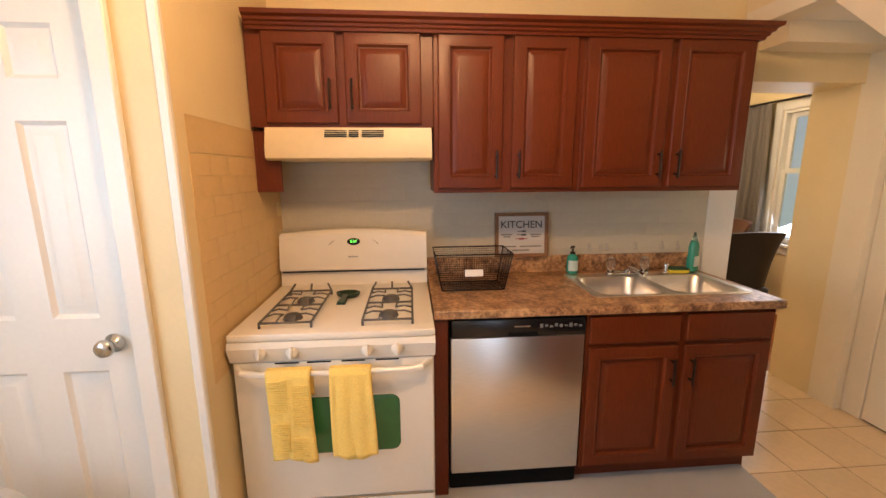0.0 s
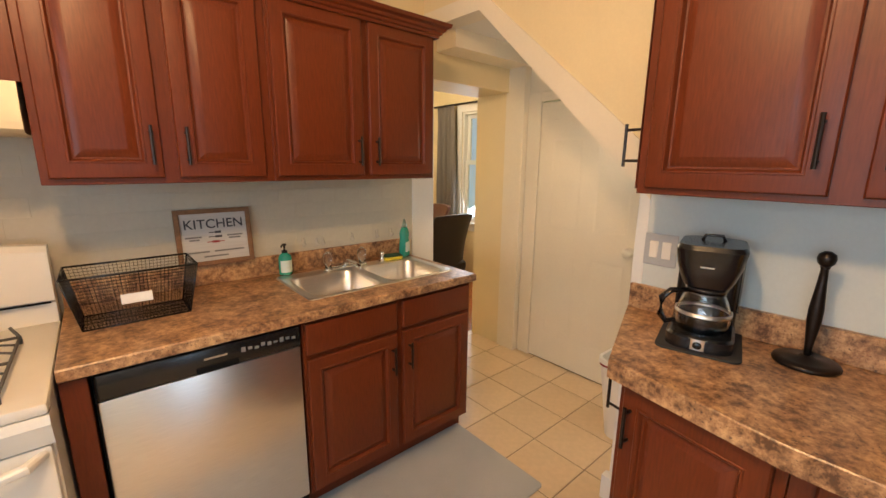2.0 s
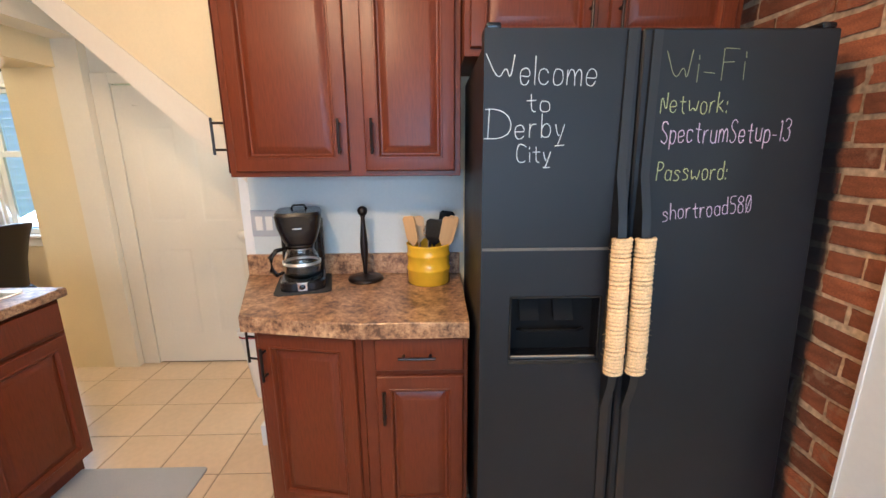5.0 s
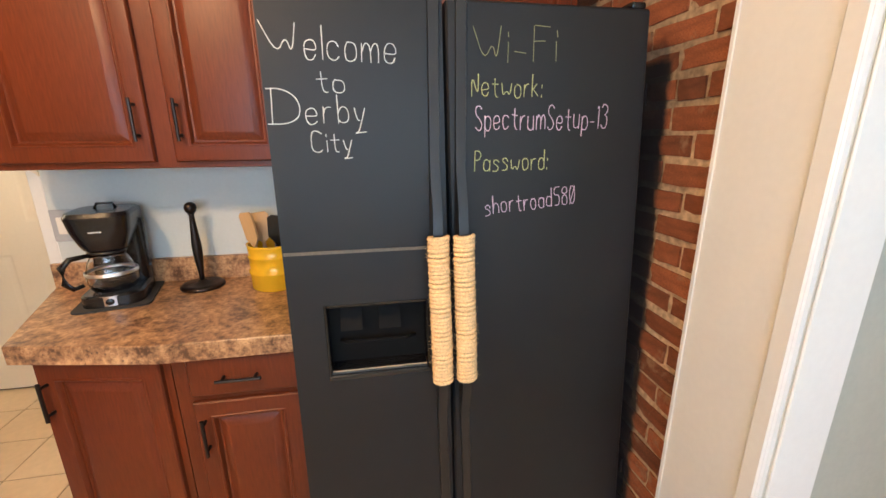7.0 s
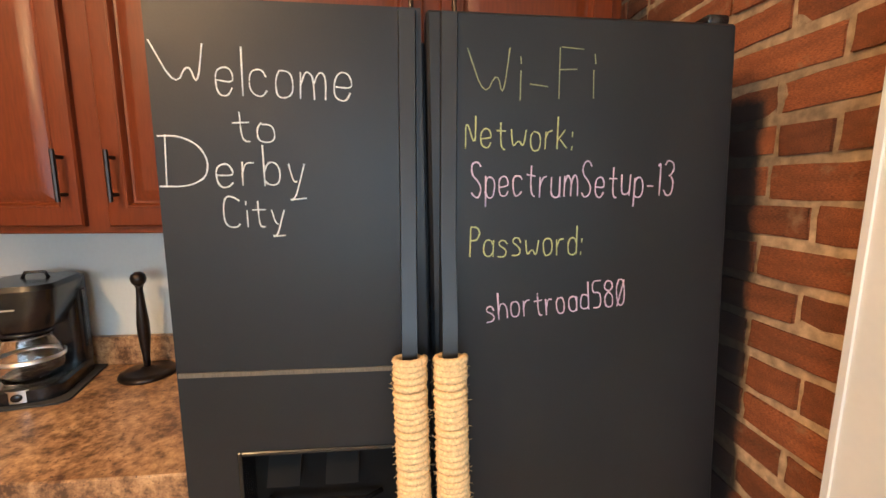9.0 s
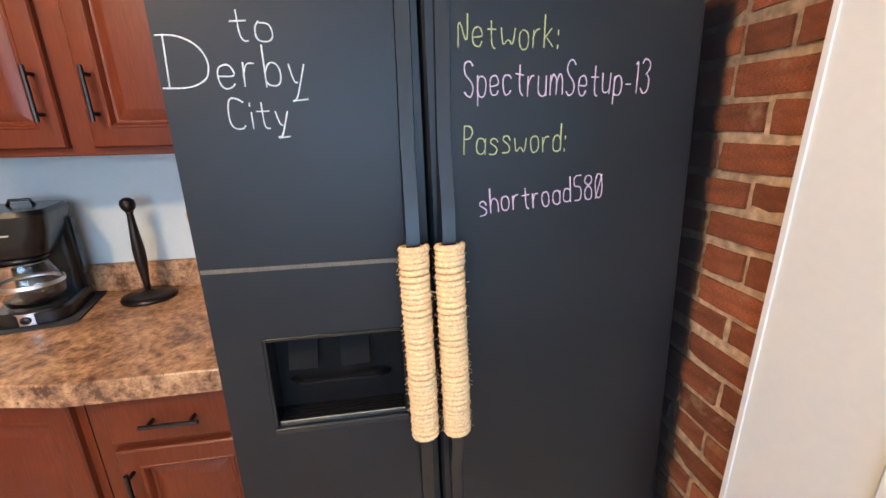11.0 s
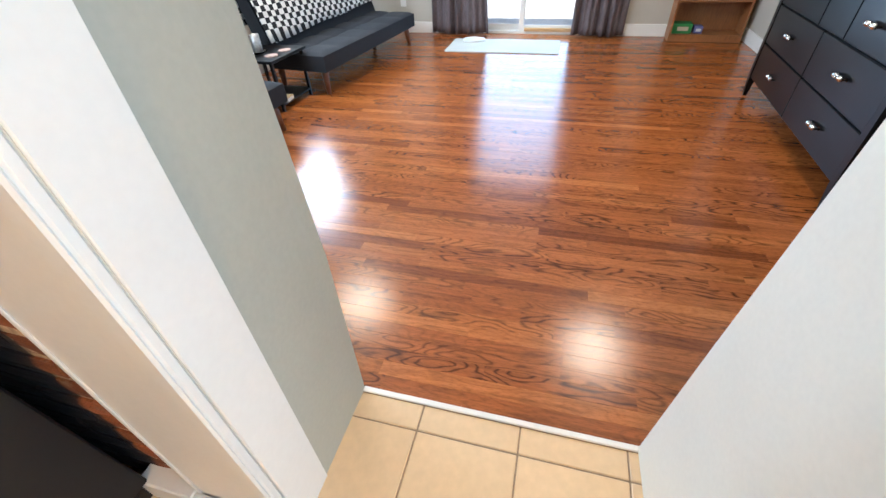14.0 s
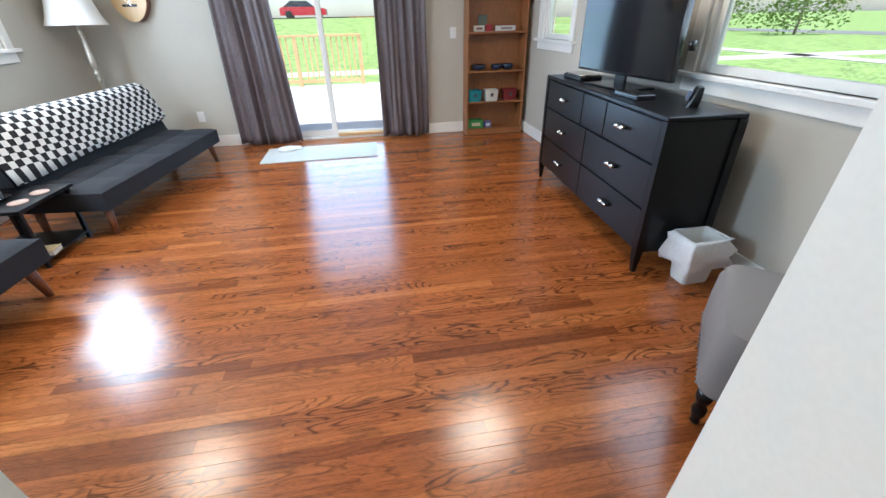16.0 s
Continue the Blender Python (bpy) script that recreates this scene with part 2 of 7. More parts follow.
def oak_floor():
    """Stained red oak strips: tone by piece, flame grain along the strip, satin polyurethane."""
    m, n, l, b = nodes("stained_red_oak")
    info, geo = n.new("ShaderNodeObjectInfo"), n.new("ShaderNodeNewGeometry")

    def math_(op, a, c=None):
        k = n.new("ShaderNodeMath")
        k.operation = op
        for i, v in enumerate((a, c)):
            if v is None:
                continue
            if isinstance(v, (int, float)):
                k.inputs[i].default_value = v
            else:
                l.new(v, k.inputs[i])
        return k.outputs[0]

    rnd = math_("FRACT", math_("ADD", info.outputs["Random"], geo.outputs["Random Per Island"]))
    rnd2 = math_("FRACT", math_("MULTIPLY", rnd, 7.31))
    shift = n.new("ShaderNodeVectorMath")
    shift.operation = "MULTIPLY_ADD"
    l.new(rnd, shift.inputs[0])
    shift.inputs[1].default_value = (31.0, 3.0, 5.0)
    l.new(geo.outputs["Position"], shift.inputs[2])

    def noise_(scale, stretch, detail=4, rough=0.55, dist=0.0):
        mp = n.new("ShaderNodeMapping")
        mp.inputs["Scale"].default_value = stretch
        l.new(shift.outputs[0], mp.inputs["Vector"])
        t = n.new("ShaderNodeTexNoise")
        for key, v in (("Scale", scale), ("Detail", detail), ("Roughness", rough), ("Distortion", dist)):
            t.inputs[key].default_value = v
        l.new(mp.outputs[0], t.inputs["Vector"])
        return t.outputs["Fac"]

    # flame grain: contour lines of a smooth, stretched field
    field = noise_(1.0, (3.0, 13.0, 1.0), 1.5, 0.35)
    fine = noise_(1.0, (14.0, 130.0, 1.0), 4, 0.6)
    lines = math_("PINGPONG", math_("ADD", math_("MULTIPLY", field, 24.0), math_("MULTIPLY", fine, 0.6)), 1.0)
    streak = noise_(1.0, (3.0, 70.0, 1.0), 5, 0.6)
    pores = noise_(1.0, (45.0, 420.0, 1.0), 2, 0.5)
    blotch = noise_(1.0, (4.0, 22.0, 1.0), 3, 0.5)
    tone = n.new("ShaderNodeValToRGB")
    els = tone.color_ramp.elements
    els[0].position, els[0].color = 0.0, (0.170, 0.044, 0.011, 1)
    els[1].position, els[1].color = 1.0, (0.44, 0.146, 0.036, 1)
    for at_, c in ((0.10, (0.290, 0.083, 0.020, 1)), (0.55, (0.330, 0.098, 0.024, 1)), (0.90, (0.37, 0.116, 0.028, 1))):
        els.new(at_).color = c
    l.new(rnd, tone.inputs["Fac"])
    last = tone.outputs[0]

    def darker(src, lo, hi, a, z):
        nonlocal last
        r = n.new("ShaderNodeMapRange")
        for key, v in (("From Min", lo), ("From Max", hi), ("To Max", z)):
            r.inputs[key].default_value = v
        if isinstance(a, (int, float)):
            r.inputs["To Min"].default_value = a
        else:
            l.new(a, r.inputs["To Min"])
        l.new(src, r.inputs["Value"])
        mul = n.new("ShaderNodeVectorMath")
        mul.operation = "MULTIPLY"
        l.new(last, mul.inputs[0])
        l.new(r.outputs[0], mul.inputs[1])
        last = mul.outputs[0]

    strength = n.new("ShaderNodeMapRange")
    for key, v in (("From Min", 0.25), ("From Max", 0.9), ("To Min", 0.82), ("To Max", 0.28)):
        strength.inputs[key].default_value = v
    l.new(rnd2, strength.inputs["Value"])
    darker(lines, 0.05, 0.46, strength.outputs[0], 1.0)
    darker(streak, 0.34, 0.62, 0.76, 1.10)
    darker(pores, 0.36, 0.50, 0.74, 1.03)
    darker(blotch, 0.27, 0.42, 0.62, 1.03)
    l.new(last, b.inputs["Base Color"])
    r = n.new("ShaderNodeMapRange")
    for key, v in (("From Min", 0.3), ("From Max", 0.7), ("To Min", 0.165), ("To Max", 0.225)):
        r.inputs[key].default_value = v
    l.new(streak, r.inputs["Value"])
    l.new(r.outputs[0], b.inputs["Roughness"])
    b.inputs["Specular IOR Level"].default_value = 0.5
    bp = n.new("ShaderNodeBump")
    bp.inputs["Strength"].default_value, bp.inputs["Distance"].default_value = 0.10, 0.001
    l.new(math_("ADD", pores, math_("MULTIPLY", lines, 0.8)), bp.inputs["Height"])
    l.new(bp.outputs[0], b.inputs["Normal"])
    return m


def chequer_cloth():
    """Soft black and white lozenge check."""
    m, n, l, b = nodes("black_white_check_fleece")
    co = n.new("ShaderNodeTexCoord")
    mp = n.new("ShaderNodeMapping")
    mp.inputs["Rotation"].default_value = (0, 0, radians(4))
    mp.inputs["Scale"].default_value = (20, 22, 1)
    l.new(co.outputs["UV"], mp.inputs["Vector"])
    wob = n.new("ShaderNodeTexNoise")
    wob.inputs["Scale"].default_value = 9
    l.new(co.outputs["UV"], wob.inputs["Vector"])
    addv = n.new("ShaderNodeVectorMath")
    addv.operation = "MULTIPLY_ADD"
    l.new(wob.outputs["Color"], addv.inputs[0])
    addv.inputs[1].default_value = (0.5, 0.5, 0)
    l.new(mp.outputs[0], addv.inputs[2])
    ch = n.new("ShaderNodeTexChecker")
    ch.inputs["Scale"].default_value = 1.0
    ch.inputs["Color1"].default_value, ch.inputs["Color2"].default_value = (0.72, 0.71, 0.69, 1), (0.012, 0.012, 0.014, 1)
    l.new(addv.outputs[0], ch.inputs["Vector"])
    l.new(ch.outputs["Color"], b.inputs["Base Color"])
    b.inputs["Roughness"].default_value = 0.95
    return m


COUNTER = laminate()
OAK = oak_floor()
CHECK = chequer_cloth()
BRONZE = surface("dark_bronze", (0.035, 0.026, 0.022), 0.35, metal=0.8, grain=0.1, scale=80)
CHROME = surface("chrome", (0.75, 0.74, 0.72), 0.12, metal=1.0, grain=0.03, scale=60)
NICKEL = surface("satin_nickel", (0.6, 0.57, 0.52), 0.25, metal=1.0, grain=0.05, scale=60)
BLACK_PLASTIC = surface("black_plastic", (0.009, 0.009, 0.010), 0.22, grain=0.1, scale=150)
DARK_GAP = surface("dark_gap", (0.004, 0.004, 0.004), 0.7, grain=0.1, scale=50, spec=0.15)
IRON = surface("grey_cast_iron", (0.10, 0.095, 0.09), 0.55, grain=0.2, scale=120, bump=0.3)
YELLOW_CLOTH = surface("yellow_cotton", (0.86, 0.62, 0.17), 0.95, grain=0.12, scale=260, bump=0.5, stain=0.08)
GREEN_GLASS = surface("dark_green_oven_glass", (0.03, 0.16, 0.055), 0.12, grain=0.05, scale=20, stain=0.2)
GREEN_GLAZE = surface("dark_green_glaze", (0.012, 0.035, 0.018), 0.25, grain=0.1, scale=60, stain=0.1)
YELLOW_GLAZE = surface("yellow_glaze", (0.80, 0.46, 0.012), 0.2, grain=0.04, scale=30, stain=0.06)
BEECH = surface("pale_beech", (0.60, 0.38, 0.17), 0.5, grain=0.15, scale=20, stretch=(1, 1, 0.1), stain=0.08)
ROPE = surface("sisal_rope", (0.76, 0.52, 0.26), 0.9, grain=0.25, scale=220, bump=0.8, stain=0.1)
CHALK_WHITE = surface("white_chalk", (0.60, 0.62, 0.63), 0.95, grain=0.3, scale=400)
CHALK_YELLOW = surface("yellow_chalk", (0.42, 0.44, 0.20), 0.95, grain=0.3, scale=400)
CHALK_FAINT = surface("faint_yellow_chalk", (0.26, 0.27, 0.15), 0.95, grain=0.3, scale=400)
CHALK_PINK = surface("pink_chalk", (0.58, 0.44, 0.56), 0.95, grain=0.3, scale=400)
RUG = surface("grey_mat", (0.40, 0.40, 0.40), 0.95, grain=0.15, scale=300, bump=0.6, stain=0.1)
PALE_RUG = surface("pale_mat", (0.55, 0.55, 0.50), 0.95, grain=0.1, scale=200, bump=0.6, stain=0.08)
PAPER = surface("white_paper", (0.80, 0.79, 0.75), 0.8, grain=0.03, scale=100)
SIGN_BOARD = surface("whitewashed_board", (0.54, 0.53, 0.51), 0.7, grain=0.08, scale=20, stretch=(0.3, 1, 6))
SIGN_FRAME = surface("rustic_brown_frame", (0.22, 0.11, 0.05), 0.6, grain=0.2, scale=30, stretch=(3, 1, 3))
INK = surface("dark_ink", (0.05, 0.05, 0.06), 0.8, grain=0.1, scale=100)
RED_INK = surface("dark_red_ink", (0.28, 0.03, 0.03), 0.8, grain=0.1, scale=100)
TEAL = surface("teal_liquid_bottle", (0.03, 0.30, 0.22), 0.15, grain=0.03, scale=30)
LABEL_BLUE = surface("pale_label", (0.55, 0.66, 0.62), 0.5, grain=0.05, scale=60)
SPONGE_Y = surface("yellow_sponge", (0.75, 0.62, 0.05), 0.95, grain=0.2, scale=200, bump=0.8)
SPONGE_G = surface("green_scourer", (0.03, 0.07, 0.03), 0.95, grain=0.3, scale=300, bump=0.8)
GLASS = clear("clear_glass")
ACRYLIC = clear("clear_acrylic", (0.95, 0.95, 0.93), 0.03, 1.49)
CLEAR_HOOK = surface("milky_clear_plastic", (0.52, 0.49, 0.42), 0.12, grain=0.05, scale=60)
LED = glow("green_led", (0.1, 1.0, 0.1), 2.5)
SPLASH = surface("painted_grey_tile", (0.54, 0.50, 0.40), 0.35, grain=0.03, scale=50, bump=0.05, stain=0.07)
CREAM_TILE = surface("painted_cream_tile", (0.66, 0.47, 0.23), 0.45, grain=0.03, scale=50, bump=0.05, stain=0.06)
# Bluish daylight in the bulb's shade, mixed into the wall colour.
BLUISH_LIT_WALL = surface("pale_blue_grey_paint", (0.60, 0.64, 0.62), 0.5, grain=0.02, scale=90, bump=0.1, stain=0.03)
LEATHER = surface("dark_brown_leather", (0.014, 0.008, 0.006), 0.4, grain=0.15, scale=120, bump=0.2, stain=0.1)
CURTAIN_TAUPE = surface("taupe_curtain", (0.17, 0.15, 0.13), 0.8, grain=0.1, scale=200, bump=0.3)
SIDING = surface("pale_blue_siding", (0.62, 0.67, 0.86), 0.6, grain=0.05, scale=40, stain=0.05)


def text_mesh(name, words, size, material, parent, m, thin=0.0, wobble=0.0, align="LEFT", slant=0.0, depth=0.0006):
    """Letters of the built-in font as one flat-backed mesh, in parent's space at m (words along x, up along y)."""
    cu = bpy.data.curves.new(name, "FONT")
    cu.body, cu.size, cu.align_x, cu.offset, cu.shear, cu.extrude = words, size, align, thin, slant, depth
    tmp = new(name, cu)
    bpy.context.view_layer.update()
    me = bpy.data.meshes.new_from_object(tmp.evaluated_get(bpy.context.evaluated_depsgraph_get()))
    bpy.data.objects.remove(tmp)
    bpy.data.curves.remove(cu)
    if wobble:
        for v in me.vertices:
            d = noise.noise_vector(Vector((v.co.x * 14, v.co.y * 14, len(words))))
            v.co.x += d.x * wobble
            v.co.y += d.y * wobble
    me.materials.clear()
    me.materials.append(material)
    ob = new(name, me)
    ob.parent = parent
    ob.matrix_local = m
    return ob


GLYPHS = {
    "W": "09 32 56 62 79", "e": "14 54 55 46 26 15 13 22 42 53", "l": "19 12", "c": "55 46 26 15 13 22 42 53", "o": "26 15 13 22 42 53 55 46 26",
    "m": "16 12/14 26 36 45 42/44 56 66 75 72", "t": "38 33 42 52/16 56", "D": "19 12/09 39 68 76 74 63 42 02", "r": "16 12/14 26 46", "b": "19 12/14 26 46 55 53 42 22 13",
    "y": "16 23 33/56 31 20 10/10 50", "C": "68 49 29 17 14 22 52 63", "i": "16 12/17 18", "-": "14 44", "F": "19 12/19 59/16 46", "N": "12 19 52 59", "w": "16 22 44 62 76",
    "k": "19 12/14 46/24 52", ":": "15 16/12 13", "S": "58 49 29 18 17 26 45 54 53 42 22 13", "p": "16 10/15 26 46 55 53 42 22 13", "u": "16 13 22 42 53/56 52",
    "1": "18 29 22", "3": "18 29 49 58 57 46 36/46 55 53 42 22 13", "P": "19 12/19 49 58 57 46 16", "a": "55 46 26 15 13 22 42 53/56 52", "s": "55 46 26 15 44 53 42 12",
    "d": "55 46 26 15 13 22 42 53/59 52", "h": "19 12/14 26 46 55 52", "5": "59 19 16 46 55 53 42 12", "8": "36 17 18 29 49 58 57 36 15 13 22 42 53 55 36", "0": "29 17 14 22 42 54 57 49 29/12 59"}


def chalk(words, x, z, width, cap, material, parent, turn, thick):
    """Handwriting in single chalk strokes on a front (x right, z up), its baseline from (x, z), a mesh for each letter."""
    rr = random.Random(len(words) * 7 + int(z * 100))
    letters, at = [], 0.0
    for ch_ in words:
        top, dz_, strokes = 0, rr.uniform(-0.3, 0.3), []
        for st_ in GLYPHS[ch_].split("/"):
            pts = [Vector((at + int(p[0]) + rr.uniform(-0.2, 0.2), 0, int(p[1]) - 2 + dz_ + rr.uniform(-0.2, 0.2))) for p in st_.split()]
            top = max(top, max(int(p[0]) for p in st_.split()))
            for _ in range(2):
                if len(pts) > 2:
                    cut = [pts[0]]
                    for a, b in zip(pts, pts[1:]):
                        cut += [a * 0.75 + b * 0.25, a * 0.25 + b * 0.75]
                    pts = cut + [pts[-1]]
            strokes.append(pts)
        letters.append(strokes)
        at += top + (1.1 if top > 1 else 0.8)
    kx, kz = width / at, cap / 7
    for strokes in letters:
        bm = bmesh.new()
        for pts in strokes:
            tube([(p.x * kx, 0.0006 * noise.noise(p), p.z * kz) for p in pts], [thick * (0.7 + 0.6 * abs(noise.noise(p * 0.9))) for p in pts], 5, bm)
        for v in bm.verts:
            v.co.y *= 0.25
        part("chalk_letter", bm, material, parent).matrix_local = pose(x, -0.0008, z, 0, -turn, 0)


def loft(bm, rings, cap_first=False, cap_last=True, closed=True):
    """Skins a list of rings, each a list of the same number of points."""
    vs = [[bm.verts.new(p) for p in r] for r in rings]
    k = len(vs[0])
    for a, b in zip(vs, vs[1:]):
        for i in range(k if closed else k - 1):
            bm.faces.new((a[i], a[(i + 1) % k], b[(i + 1) % k], b[i]))
    if cap_first:
        bm.faces.new(vs[0][::-1])
    if cap_last:
        bm.faces.new(vs[-1])
    return bm


def lathe(profile, steps=24, centre=(0, 0, 0), bm=None, cap=True):
    """Turns a profile of (radius, height) round the vertical through centre."""
    bm = bm or bmesh.new()
    rings = [[(centre[0] + r * math.cos(2 * math.pi * i / steps), centre[1] + r * math.sin(2 * math.pi * i / steps), centre[2] + z) for i in range(steps)] for r, z in profile]
    return loft(bm, rings, cap, cap)


def tube(points, radius, steps=8, bm=None):
    """A round bar along points; radius may be a list."""
    bm = bm or bmesh.new()
    pts = [Vector(p) for p in points]
    rings = []
    for i, p in enumerate(pts):
        d = (pts[min(i + 1, len(pts) - 1)] - pts[max(i - 1, 0)]).normalized()
        side = d.cross(Vector((0, 0, 1)))
        side = side.normalized() if side.length > 0.05 else Vector((1, 0, 0))
        up = side.cross(d)
        r = radius[i] if isinstance(radius, (list, tuple)) else radius
        rings.append([p + side * r * math.cos(2 * math.pi * k / steps) + up * r * math.sin(2 * math.pi * k / steps) for k in range(steps)])
    return loft(bm, rings, True, True)


def rounded(w, d, r, n=5, cx=0.0, cy=0.0, z=0.0):
    """A rounded rectangle's outline, counter-clockwise."""
    pts = []
    for sx, sy, a0 in ((1, 1, 0), (-1, 1, 90), (-1, -1, 180), (1, -1, 270)):
        for k in range(n + 1):
            a = radians(a0 + 90 * k / n)
            pts.append((cx + sx * (w / 2 - r) + r * math.cos(a), cy + sy * (d / 2 - r) + r * math.sin(a), z))
    return pts


def recess(bm):
    bmesh.ops.recalc_face_normals(bm, faces=bm.faces)
    return bm


def panel_front(w, h, t=0.02, stile=0.055, raised=True):
    """A cabinet front with a moulded edge and, if raised, a raised field in a grooved frame. Spans x 0..w, z 0..h; the face is at y = -t."""
    def ring(i, y):
        return [(i, y, i), (w - i, y, i), (w - i, y, h - i), (i, y, h - i)]
    rings = [ring(0, 0), ring(0, -t + 0.006), ring(0.004, -t + 0.001), ring(0.009, -t)]
    if raised:
        s = stile
        rings += [ring(s - 0.007, -t), ring(s - 0.005, -t - 0.002), ring(s, -t - 0.002), ring(s + 0.004, -t + 0.003), ring(s + 0.007, -t + 0.012), ring(s + 0.013, -t + 0.013), ring(s + 0.038, -t + 0.002), ring(s + 0.042, -t + 0.0015)]
    return recess(loft(bmesh.new(), rings, True, True))


def bar_pull(length=0.13, stand=0.028, r=0.0055):
    """A straight bar pull on two posts; it stands along z about the origin, out towards -y."""
    bm = tube([(0, -stand, -length / 2), (0, -stand, length / 2)], r, 8)
    for z in (-length * 0.36, length * 0.36):
        tube([(0, 0, z), (0, -stand, z)], r * 0.9, 8, bm)
    return recess(bm)


PULL = finish(bar_pull(), "handle", BRONZE)
PULL_LONG = finish(bar_pull(0.14, 0.062), "handle", BRONZE)


def pull(parent, x, z, turned=False, y=-0.02):
    ob = new("handle", PULL)
    ob.parent = parent
    ob.matrix_local = pose(x, y, z, 0, 90 if turned else 0, 0)
    return ob


def cabinet(name, label, m, w, h, d, fronts, z0=0.0, toe=0.0, well=0.0):
    """A face-frame cabinet, front in the plane y = 0, with fronts (name, x, z, w, h, handle_x, handle_z, handle_turned)."""
    root = thing(name, label, "cabinet", m)
    bm = bmesh.new()
    if toe:
        box(bm, 0, w, 0.03 if well else 0, d, z0 + toe, z0 + h - well, 0.002)
        if well:
            box(bm, 0, w, 0, 0.02, z0 + toe, z0 + h)
            box(bm, 0, 0.018, 0.02, d, z0 + h - well, z0 + h)
            box(bm, w - 0.018, w, 0.02, d, z0 + h - well, z0 + h)
        box(bm, 0.0, w, 0.06, d, z0, z0 + toe)
    else:
        box(bm, 0, w, 0, d, z0, z0 + h, 0.002)
    part("body", bm, CHERRY, root)
    for kind, x, z, fw, fh, hx, hz, turned in fronts:
        f = part(kind, panel_front(fw, fh, raised=fh > 0.2), CHERRY, root)
        f.location = (x, 0, z)
        if hx is not None:
            pull(f, hx, hz, turned)
    return root


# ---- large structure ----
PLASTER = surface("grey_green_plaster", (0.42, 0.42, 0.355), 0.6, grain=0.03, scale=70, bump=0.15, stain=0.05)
H_K, H_L = 2.62, 2.5
N_Y, E_X, S_Y, L_Y = 2.42, 1.93, -1.05, -1.455        # kitchen north, east, south faces; living room's north face
LW, LE, LS = -1.70, 3.25, -6.56                       # living room's west, east, south faces

structure("wall_north", boxes((-1.75, 1.83, N_Y, N_Y + 0.12, 0, H_K), (1.83, 2.78, N_Y, N_Y + 0.33, 2.0, H_K), (1.84, 2.0, N_Y + 0.002, N_Y + 0.30, 0, 2.0)), CREAM, "cream painted kitchen wall behind stove and sink")
structure("post", boxes((1.83, 2.005, N_Y - 0.012, N_Y + 0.0015, 0, 2.0), bevel=0.003), WHITE, "white painted board at the dining room opening")
structure("backsplash", boxes((0.17, 1.83, N_Y - 0.008, N_Y, 1.0, 1.42), (-0.645, 0.17, N_Y - 0.008, N_Y, 0.5, 1.72)), SPLASH, "grey painted tiled splashback")
structure("wall_stove_side", boxes((-0.78, -0.645, 1.44, N_Y, 0, H_K)), CREAM, "cream painted wall beside the stove")
structure("wall_pantry", boxes((-1.75, -1.475, 1.44, 1.56, 0, H_K), (-0.84, -0.78, 1.44, 1.56, 0, H_K), (-1.475, -0.84, 1.44, 1.56, 2.05, H_K)), PALE, "pale wall round the pantry door")
structure("wall_pantry_back", boxes((-1.75, -0.78, 1.75, 1.80, 0, H_K)), PALE, "pale wall behind the pantry door")
structure("wall_west", boxes((-1.85, -1.75, S_Y, -0.95, 0, H_K), (-1.85, -1.75, 0.95, N_Y + 0.12, 0, H_K), (-1.85, -1.75, -0.95, 0.95, 0, 1.0), (-1.85, -1.75, -0.95, 0.95, 2.05, H_K)), CREAM, "cream painted kitchen wall")


def plate(points, x0, x1):
    """A wall plate in the y-z plane, from its outline, between x0 and x1."""
    bm = bmesh.new()
    return recess(loft(bm, [[(x, y, z) for y, z in points] for x in (x0, x1)], True, True))


SLOPE_B = (1.94, 2.262)
structure("wall_east", plate([(0.99, 0), (0.99, 1.36), SLOPE_B, (N_Y, 2.262), (N_Y, H_K), (S_Y, H_K), (S_Y, 0)], E_X, E_X + 0.1), CREAM, "cream kitchen wall cut away under the stairs")
# A white board; its cream tone holds the warm light.
structure("stair_trim", plate([(0.985, 1.358), (1.94, 2.256), (2.40, 2.262), (2.40, 2.345), (1.93, 2.34), (0.985, 1.525)], E_X - 0.012, E_X + 0.112), IVORY_WARM_LIT, "ivory painted board along the stair slope")
structure("wall_end_trim", boxes((E_X - 0.004, E_X + 0.11, 0.985, 1.03, 0.0, 1.39), bevel=0.003), WHITE, "white painted wall end")
structure("baseboard_end", boxes((E_X - 0.05, E_X - 0.004, 0.985, 1.045, 0, 0.12), bevel=0.006), WHITE, "white painted baseboard block")
structure("stair_underside", plate([(0.9, 1.32), (1.94, 2.30), (1.94, 2.36), (0.9, 1.38)], E_X + 0.112, 2.80), CEIL, "pale sloping underside of the stairs")
structure("hall_ceiling", boxes((E_X + 0.114, 2.9, 1.942, N_Y + 0.33, 2.264, 2.36)), CEIL, "pale hall ceiling")
structure("hall_beam", boxes((E_X + 0.1, 2.78, 2.24, N_Y - 0.001, 2.16, 2.263)), IVORY_WARM_LIT, "ivory boxed beam over the hall")
structure("wall_hall_east", boxes((2.79, 2.9, -0.3, 1.33, 0, H_K), (2.79, 2.9, 1.33, 2.15, 1.915, H_K), (2.79, 2.9, 2.15, 2.27, 0, H_K), (2.725, 2.9, 2.27, 2.44, 0, H_K)), IVORY_WARM_LIT, "ivory painted hall wall")
structure("wall_dining_reveal", boxes((2.732, 2.9, 2.441, 2.75, 0, H_K)), CREAM, "cream painted reveal of the dining room opening")
structure("wall_hall_south", boxes((E_X + 0.1, 2.9, 0.2, 0.3, 0, H_K)), PALE, "pale painted hall wall")
